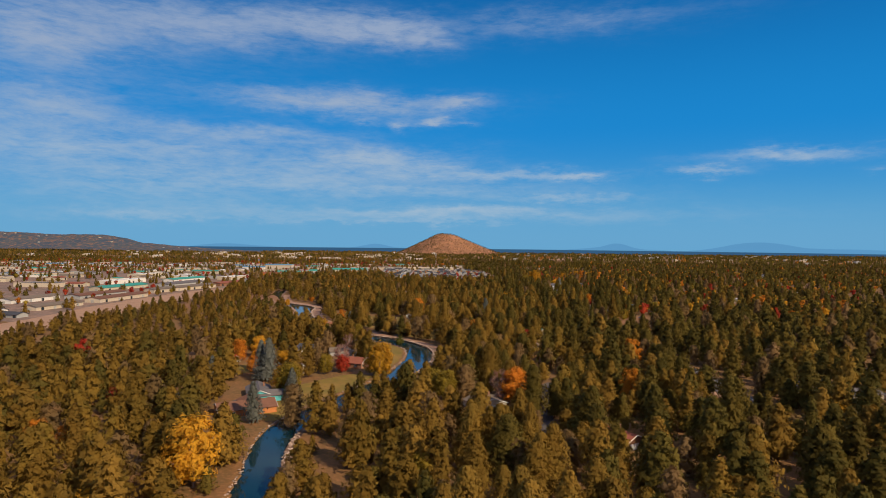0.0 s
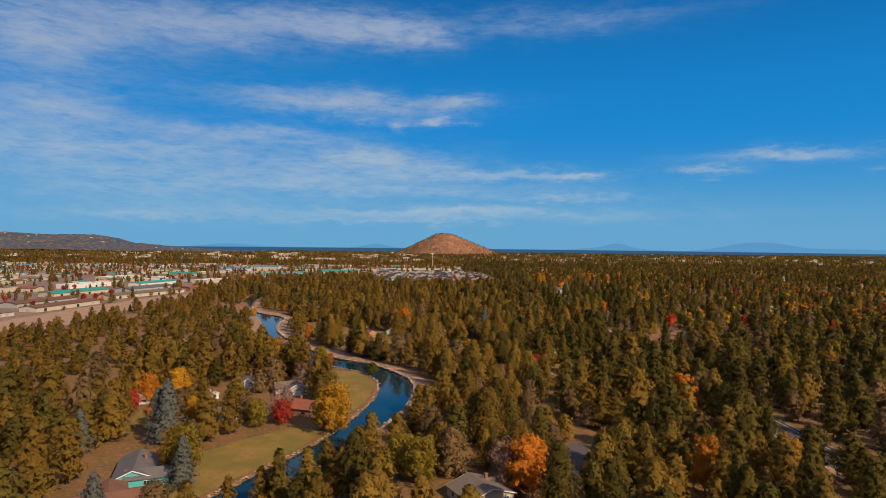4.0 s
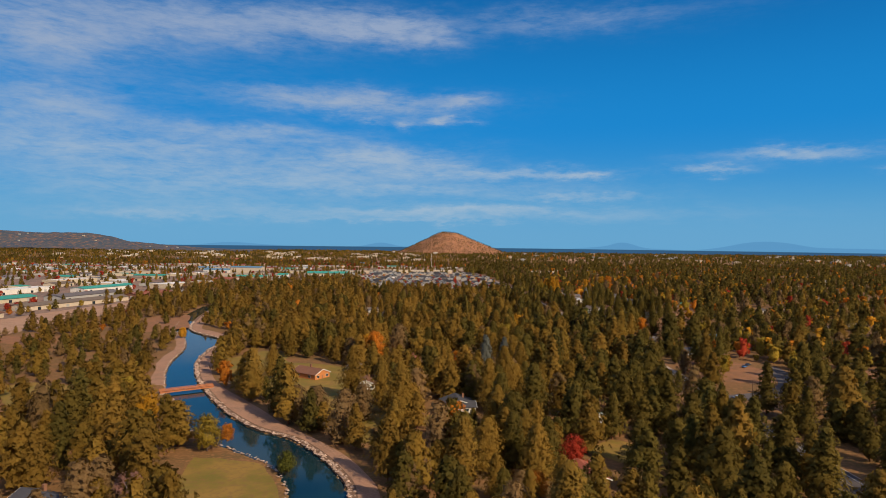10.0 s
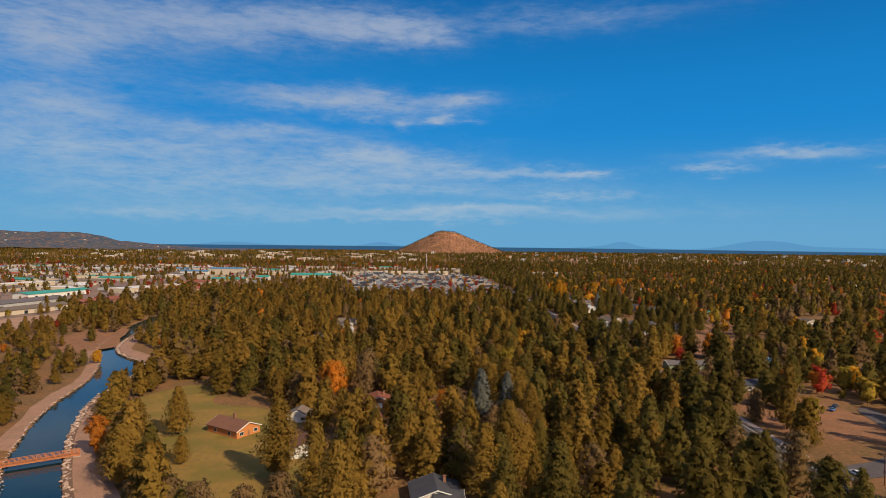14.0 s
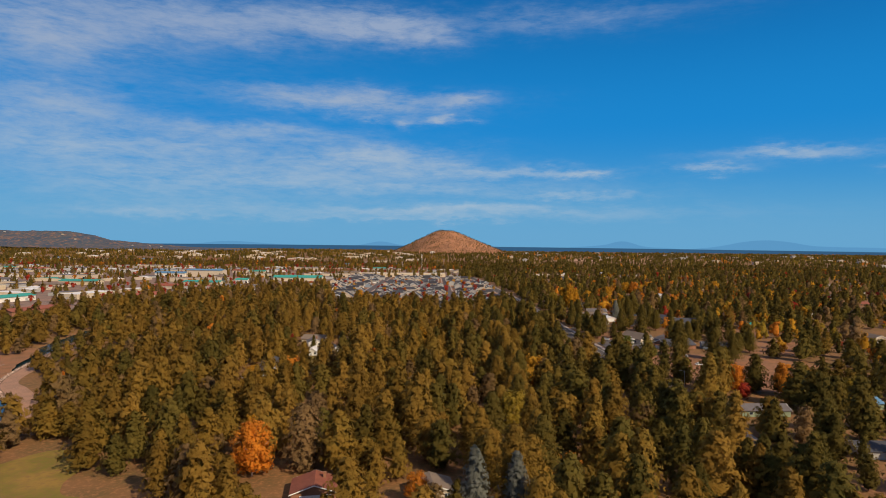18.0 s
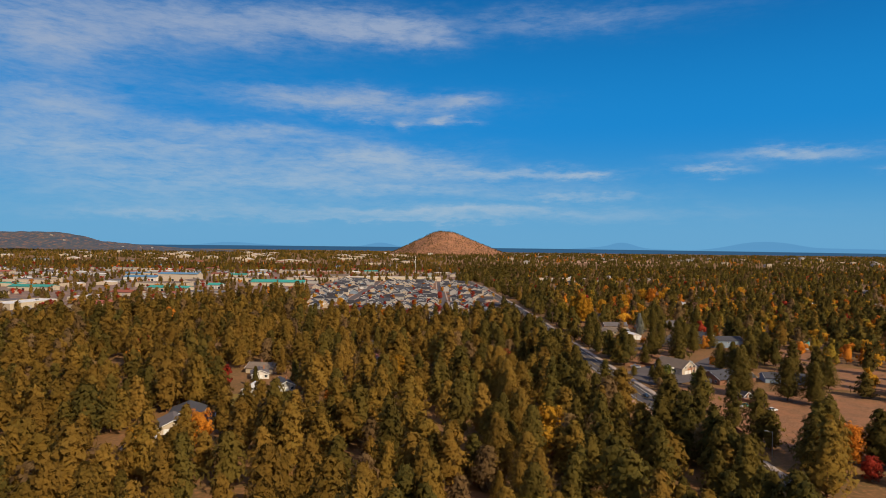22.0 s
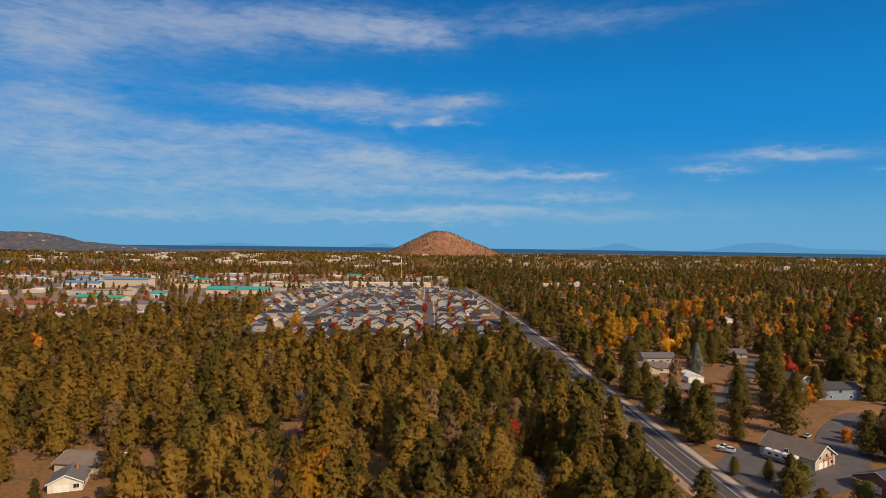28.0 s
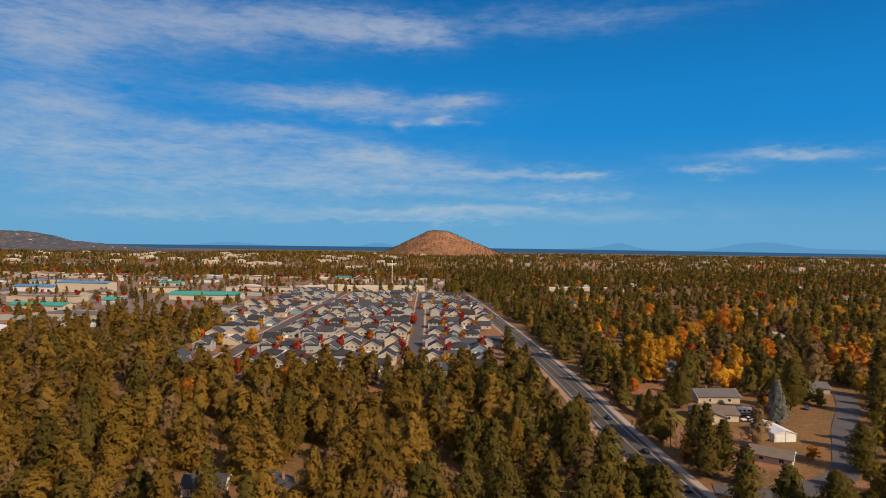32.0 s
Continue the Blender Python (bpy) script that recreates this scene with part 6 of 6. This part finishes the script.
# ---------------------------------------------------------------- bridge over the canal
def foot_bridge(ax, ay, bx, by):
    n = math.hypot(bx - ax, by - ay)
    b = thing("foot_bridge", pose((ax + bx) / 2, (ay + by) / 2, 0, 0, 0, math.degrees(math.atan2(by - ay, bx - ax))), "rust-brown timber footbridge with railings across the canal", "bridge")
    h = n / 2
    for k in range(int(n / 0.6)):
        part("deck_plank", boxes((-h + k * 0.6, -1.3, 0.86, -h + k * 0.6 + 0.56, 1.3, 0.94)), M["wood_rail"], b)
    for s in (-1, 1):
        part("girder", boxes((-h, s * 1.1 - 0.15, 0.3, h, s * 1.1 + 0.15, 0.86)), M["wood_rail"], b)
        for z in (1.3, 1.68, 2.05):
            part("rail", boxes((-h, s * 1.25 - 0.05, z - 0.07, h, s * 1.25 + 0.05, z + 0.07)), M["wood_rail"], b)
        for k in range(11):
            x = -h + 0.1 + k * (n - 0.2) / 10
            part("post", boxes((x - 0.09, s * 1.34 - 0.06, 0.5, x + 0.09, s * 1.34 + 0.06, 2.15)), M["wood_rail"], b)
    for x in (-h + 1.0, h - 1.0):
        part("abutment", boxes((x - 1.2, -1.9, -1.8, x + 1.2, 1.9, 0.3)), M["concrete"], b, "grey concrete abutment")
    return b


foot_bridge(*BRIDGE)


# ---------------------------------------------------------------- vehicles
def wheel_set(parent, xs, half, r):
    for x in xs:
        for s in (-1, 1):
            bm = bmesh.new()
            tube(bm, (x, s * half - 0.12, r), (x, s * half + 0.12, r), r, r, 12)
            w = part("wheel", bm, M["tyre"], parent)
            bm = bmesh.new()
            tube(bm, (x, s * half - 0.14, r), (x, s * half + 0.14, r), r * 0.55, r * 0.55, 8)
            part("rim", bm, M["steel"], w)


def loft(bm, sections):
    """Closed body through cross-sections: x, half width, z low, z high, top half width."""
    rings = []
    for x, hw, z0, z1, tw in sections:
        rings.append([bm.verts.new(c) for c in ((x, -hw, z0), (x, hw, z0), (x, hw, (z0 + z1) / 2), (x, tw, z1), (x, -tw, z1), (x, -hw, (z0 + z1) / 2))])
    for a, b in zip(rings, rings[1:]):
        for k in range(6):
            j = (k + 1) % 6
            bm.faces.new((a[k], a[j], b[j], b[k]))
    bm.faces.new(rings[0][::-1])
    bm.faces.new(rings[-1])
    bmesh.ops.recalc_face_normals(bm, faces=bm.faces)


def car(x, y, turn, paint, label, pickup=False, z=0.14):
    """Heads along local +x."""
    c = thing("pickup_truck" if pickup else "car", pose(x, y, z, 0, 0, turn), label, "car")
    bm = bmesh.new()
    if pickup:
        loft(bm, [(-2.8, 0.92, 0.5, 1.0, 0.9), (-0.7, 0.95, 0.45, 1.05, 0.9), (1.2, 0.95, 0.45, 1.1, 0.88), (2.6, 0.9, 0.5, 1.02, 0.82)])
        part("body", bm, M["car_" + paint], c)
        bm = bmesh.new()
        loft(bm, [(-0.75, 0.86, 1.0, 1.75, 0.7), (0.5, 0.86, 1.0, 1.8, 0.7), (1.3, 0.84, 1.05, 1.1, 0.8)])
    else:
        loft(bm, [(-2.25, 0.82, 0.45, 0.85, 0.75), (-1.9, 0.9, 0.3, 1.0, 0.82), (0.9, 0.92, 0.28, 0.98, 0.84), (1.9, 0.88, 0.32, 0.85, 0.78), (2.25, 0.78, 0.42, 0.68, 0.66)])
        part("body", bm, M["car_" + paint], c)
        bm = bmesh.new()
        loft(bm, [(-1.85, 0.78, 0.95, 1.02, 0.7), (-1.1, 0.8, 0.95, 1.48, 0.6), (0.2, 0.8, 0.95, 1.5, 0.6), (1.0, 0.78, 0.93, 0.99, 0.72)])
    part("cabin_glass", bm, M["glass"], c, "dark tinted windows")
    part("roof", boxes((-0.62, -0.66, 1.78, 0.48, 0.66, 1.84)) if pickup else boxes((-1.05, -0.58, 1.48, 0.2, 0.58, 1.53)), M["car_" + paint], c)
    wheel_set(c, (-1.75, 1.75) if pickup else (-1.4, 1.4), 0.82, 0.38 if pickup else 0.33)
    for s in (-1, 1):
        f = 2.5 if pickup else 2.12
        part("headlight", boxes((f - 0.1, s * 0.62 - 0.14, 0.66, f + 0.1, s * 0.62 + 0.14, 0.8)), M["white_trim"], c)
        part("tail_light", boxes((-f - 0.3 if pickup else -f - 0.12, s * 0.66 - 0.12, 0.68, -f + 0.1, s * 0.66 + 0.12, 0.84)), M["car_red"], c)
    return c


def motorhome(x, y, turn, length, label, name="motorhome", nose=True):
    c = thing(name, pose(x, y, 0.2, 0, 0, turn), label, "camper")
    h = length / 2
    bm = bmesh.new()
    box(bm, -h, -1.25, 0.45, h, 1.25, 3.45)
    bmesh.ops.bevel(bm, geom=bm.edges[:], offset=0.18, segments=2, affect="EDGES")
    part("body", bm, M["wall_white"], c)
    for s in (-1, 1):
        part("stripe", boxes((-h + 0.2, s * 1.26 - 0.02, 0.75, h - 0.2, s * 1.26 + 0.02, 1.25)), M["wall_brown"], c, "brown side stripe")
        part("lower_stripe", boxes((-h + 0.2, s * 1.26 - 0.02, 1.38, h - 0.2, s * 1.26 + 0.02, 1.55)), M["wall_grey"], c, "grey side stripe")
        for k in (-0.6, -0.15, 0.3, 0.68):
            part("window", boxes((k * h - 0.6, s * 1.26 - 0.03, 1.9, k * h + 0.6, s * 1.26 + 0.03, 2.6)), M["glass"], c)
    part("windscreen", boxes((h - 0.03, -1.05, 1.5, h + 0.03, 1.05, 2.7)), M["glass"], c)
    for k in (-0.5, 0.05, 0.5):
        part("roof_vent", boxes((k * h - 0.5, -0.4, 3.44, k * h + 0.5, 0.4, 3.66)), M["steel"], c)
    wheel_set(c, (-h * 0.45, -h * 0.45 + 1.0, h * 0.66) if nose else (-0.5, 0.5), 1.12, 0.45)
    if not nose:
        part("drawbar", boxes((h, -0.08, 0.45, h + 1.3, 0.08, 0.6)), M["steel"], c)
        part("jack", boxes((h + 1.1, -0.06, -0.02, h + 1.22, 0.06, 0.45)), M["steel"], c)
    return c


def boat(x, y, turn, label):
    c = thing("boat_trailer", pose(x, y, 0.2, 0, 0, turn), label, "boat")
    bm = bmesh.new()
    loft(bm, [(-2.6, 0.95, 0.7, 1.5, 1.0), (0.4, 0.95, 0.65, 1.6, 1.0), (1.9, 0.55, 0.8, 1.7, 0.6), (2.9, 0.06, 1.35, 1.75, 0.06)])
    part("hull", bm, M["car_white"], c)
    part("cover", boxes((-2.3, -0.8, 1.5, 0.6, 0.8, 1.72)), M["car_navy"], c)
    part("trailer_frame", boxes((-2.4, -0.7, 0.45, 3.4, -0.55, 0.6), (-2.4, 0.55, 0.45, 3.4, 0.7, 0.6), (-1.2, -0.85, 0.4, -0.9, 0.85, 0.7)), M["steel"], c)
    wheel_set(c, (-1.0,), 0.9, 0.34)
    return c


for x, y, turn, paint, label in CARS_AT:
    car(x, y, turn, paint, label, "pickup" in label, 0.14 if "road" in label else 0.2)
motorhome(*RV, 11.2, "white motorhome with brown side stripes parked beside a garage")
motorhome(*CAMPER, 8.5, "white travel trailer parked behind a house", "travel_trailer", False)
boat(*BOAT, "white boat on a trailer parked on asphalt")


# ---------------------------------------------------------------- yards, poles and fences
def metal_shed(x, y, turn, w, d):
    h = thing("metal_shed", pose(x, y, 0, 0, 0, turn), "bright white metal storage shed with shallow gable roof", "shed")
    part("wall", gable_walls(w, d, 3.3, 1.3), M["wall_white"], h)
    part("roof", gable_roof(w, d, 3.3, 1.3, 0.25, 0.15), M["roof_white"], h)
    for s in (-1, 1):
        part("sliding_door", boxes((s * w * 0.22 - w * 0.2, -d / 2 - 0.06, 0.05, s * w * 0.22 + w * 0.2, -d / 2 + 0.04, 2.9)), M["white_trim"], h)
    part("door_post", boxes((-0.1, -d / 2 - 0.1, 0, 0.1, -d / 2 + 0.06, 3.9)), M["wall_grey"], h)
    return h


metal_shed(*SHED)


def pole(x, y, height, label, lamp=False):
    p = thing("street_lamp" if lamp else "utility_pole", pose(x, y, 0), label, "pole")
    bm = bmesh.new()
    tube(bm, (0, 0, -0.3), (0, 0, height), 0.17, 0.11, 8)
    part("pole", bm, M["steel"] if lamp else M["pole_wood"], p)
    if lamp:
        bm = bmesh.new()
        tube(bm, (0, 0, height - 0.3), (-2.0, 0, height + 0.3), 0.07, 0.05, 6)
        part("arm", bm, M["steel"], p)
        part("lamp_head", boxes((-2.8, -0.18, height + 0.2, -1.9, 0.18, height + 0.38)), M["steel"], p)
    else:
        for k, z in enumerate((height - 0.5, height - 1.5)):
            part("crossarm", boxes((-1.2 + 0.2 * k, -0.24, z - 0.07, 1.2 - 0.2 * k, -0.12, z + 0.07)), M["pole_wood"], p)
            for s in (-1, -0.4, 0.4, 1):
                bm = bmesh.new()
                tube(bm, (s * 1.0, -0.18, z + 0.07), (s * 1.0, -0.18, z + 0.25), 0.06, 0.04, 6)
                part("insulator", bm, M["steel"], p)
    return p


for x, y, h in POLES:
    pole(x, y, h, "brown wooden utility pole with crossarms beside the road")
pole(*LAMP, 9.0, "grey steel street lamp beside the road", True)


def board_panel(x0, x1, height):
    """Twelve overlapping boards with uneven tops, one joined panel."""
    bm = bmesh.new()
    rings = []
    for i in range(12):
        for u in (0.02, 0.98):
            x, d = x0 + (x1 - x0) * (i + u) / 12, 0.022 if i % 2 else -0.022
            z = height + 0.05 * math.sin(i * 2.1)
            rings.append([bm.verts.new(c) for c in ((x, d - 0.02, 0.05), (x, d + 0.02, 0.05), (x, d + 0.02, z), (x, d - 0.02, z))])
    for a, b in zip(rings, rings[1:]):
        for k in range(4):
            bm.faces.new((a[k], b[k], b[(k + 1) % 4], a[(k + 1) % 4]))
    bm.faces.new(rings[0])
    bm.faces.new(rings[-1][::-1])
    bmesh.ops.recalc_face_normals(bm, faces=bm.faces)
    return bm


def fence(points, height, label, mat="fence_wood"):
    f = thing("fence", pose(points[0][0], points[0][1], 0), label, "fence")
    x0, y0 = points[0]
    for (ax, ay), (bx, by) in zip(points, points[1:]):
        n = max(1, int(math.hypot(bx - ax, by - ay) / 2.4))
        a = math.atan2(by - ay, bx - ax)
        for k in range(n):
            px, py = ax + (bx - ax) * k / n - x0, ay + (by - ay) * k / n - y0
            ln = math.hypot(bx - ax, by - ay) / n
            m = pose(px, py, 0, 0, 0, math.degrees(a))
            bm = boxes((-0.07, -0.07, -0.2, 0.07, 0.07, height + 0.1))
            bmesh.ops.transform(bm, matrix=m, verts=bm.verts)
            part("post", bm, M[mat], f)
            bm = board_panel(0.09, ln - 0.09, height)
            bmesh.ops.transform(bm, matrix=m, verts=bm.verts)
            part("panel", bm, M[mat], f)
    return f


for pts, h, label in FENCES:
    fence(pts, h, label)


def pergola(x, y, turn, w, d):
    p = thing("pergola", pose(x, y, 0.2, 0, 0, turn), "dark timber pergola beside parking", "pergola")
    for sx in (-1, 1):
        for k in range(3):
            yy = -d / 2 + d * k / 2
            part("post", boxes((sx * w / 2 - 0.12, yy - 0.12, 0, sx * w / 2 + 0.12, yy + 0.12, 2.7)), M["fence_wood"], p)
        part("beam", boxes((sx * w / 2 - 0.1, -d / 2 - 0.5, 2.7, sx * w / 2 + 0.1, d / 2 + 0.5, 2.95)), M["fence_wood"], p)
    for k in range(9):
        yy = -d / 2 - 0.3 + (d + 0.6) * k / 8
        part("rafter", boxes((-w / 2 - 0.5, yy - 0.06, 2.95, w / 2 + 0.5, yy + 0.06, 3.15)), M["fence_wood"], p)


pergola(*PERGOLA)


def balcony(x, y, turn):
    b = thing("balcony_stair", pose(x, y, 0, 0, 0, turn), "red-brown timber balcony with railing on a gable wall", "balcony")
    part("deck", boxes((-3, -1.6, 2.7, 3, 0, 2.85)), M["wood_rail"], b)
    for px in (-2.9, 0, 2.9):
        part("post", boxes((px - 0.09, -1.6, 0, px + 0.09, -1.42, 3.9)), M["wood_rail"], b)
    for z in (3.3, 3.8):
        part("rail", boxes((-3, -1.56, z - 0.05, 3, -1.46, z + 0.05)), M["wood_rail"], b)


balcony(*BALCONY)

# mast among the trees of the town
mast = thing("radio_mast", pose(*MAST, 0), "slender pale lattice radio mast above the trees", "mast")
bm = bmesh.new()
for k in range(3):
    a, b_ = k * math.tau / 3, (k + 1) * math.tau / 3
    tube(bm, (0.9 * math.cos(a), 0.9 * math.sin(a), 0), (0.35 * math.cos(a), 0.35 * math.sin(a), 46), 0.12, 0.08, 4)
    for z in range(0, 46, 3):
        r0, r1 = 0.9 - 0.55 * z / 46, 0.9 - 0.55 * (z + 3) / 46
        tube(bm, (r0 * math.cos(a), r0 * math.sin(a), z), (r1 * math.cos(b_), r1 * math.sin(b_), z + 3), 0.05, 0.05, 3)
part("lattice", bm, M["white_trim"], mast)
part("antenna", boxes((-0.9, -0.9, 40, 0.9, 0.9, 42.5), (-0.7, -0.7, 44, 0.7, 0.7, 46.5)), M["white_trim"], mast)

# pale buildings at the foot of the butte, on the ridge and on the plain
def far_boxes(name, spots, label, walls):
    vs, fs, ss = [], [], []
    for i, (x, y, z, w, d, h) in enumerate(spots):
        b0 = len(vs)
        vs += [(x + sx * w / 2, y + sy * d / 2, z + sz) for sz in (-1.0, h) for sx, sy in ((-1, -1), (1, -1), (1, 1), (-1, 1))]
        vs += [(x, y - d / 2, z + h * 1.35), (x, y + d / 2, z + h * 1.35)]
        fs += [[b0 + q for q in f] for f in ((0, 1, 5, 8, 4), (2, 3, 7, 9, 6), (1, 2, 6, 5), (3, 0, 4, 7), (5, 6, 9, 8), (7, 4, 8, 9))]
        ss += [i % 2] * 4 + [2] * 2
    d_ = bpy.data.meshes.new(name)
    d_.from_pydata(vs, [], fs)
    for m_ in walls:
        d_.materials.append(m_)
    d_.polygons.foreach_set("material_index", ss)
    tagged(new(name, d_), label, "houses", kind="stuff")


rng = random.Random(8)
far_boxes("ridge_houses", [(x, y, ridge_height(x, y), rng.uniform(8, 16), 10, rng.uniform(3, 6)) for x, y in ((rng.uniform(-3500, -1700), rng.uniform(4230, 4420)) for _ in range(14))],
          "pale houses scattered over the far ridge", [M["wall_beige"], M["wall_grey"], M["roof_tan"]])
far_boxes("plain_houses", [(rng.uniform(300, 2300), rng.uniform(2500, 4700), 0, rng.uniform(14, 34), 20, rng.uniform(7, 10)) for _ in range(40)],
          "pale distant houses between the woods of the plain", [M["wall_beige"], M["wall_grey"], M["roof_tan"]])
far_boxes("plain_halls", [(rng.uniform(-2000, -40), rng.uniform(2550, 3900), 0, rng.uniform(20, 70), 24, rng.uniform(6, 9)) for _ in range(50)],
          "pale distant halls on the plain", [M["wall_beige"], M["wall_cream"], M["roof_white"]])
for word, mats, count in (("pale-roofed", ("wall_beige", "wall_grey", "roof_white"), 44), ("blue-roofed", ("wall_white", "wall_grey", "roof_blue"), 12), ("grey-roofed", ("wall_grey", "wall_beige", "roof_grey"), 40), ("green-roofed", ("wall_cream", "wall_white", "roof_teal"), 6), ("red-roofed", ("wall_brown", "wall_grey", "roof_rust"), 20)):
    spots = []
    while len(spots) < count:
        x, y = rng.uniform(-1450, 60), rng.uniform(1100, 2050)
        if inside(COMMERCE, x, y) and not inside(SUBDIV, x, y) and not (-170 < x < 90 and y < 1730) and all(math.hypot(x - f[0], y - f[1]) > f[2] + 24 for f in FOOT):
            spots.append((x, y, 0, rng.uniform(18, 60), rng.uniform(14, 30), rng.uniform(3, 4.6)))
            FOOT.append((x, y, 16, 0))
    far_boxes("district_halls", spots, "%s halls and shops of the distant commercial district" % word, [M[q] for q in mats])
far_boxes("butte_foot_buildings", [(-62, 4180, butte_height(-62, 4180), 28, 14, 9), (-340, 4300, butte_height(-340, 4300), 30, 14, 9)], "white buildings at the foot of the butte", [M["wall_white"], M["wall_white"], M["roof_white"]])
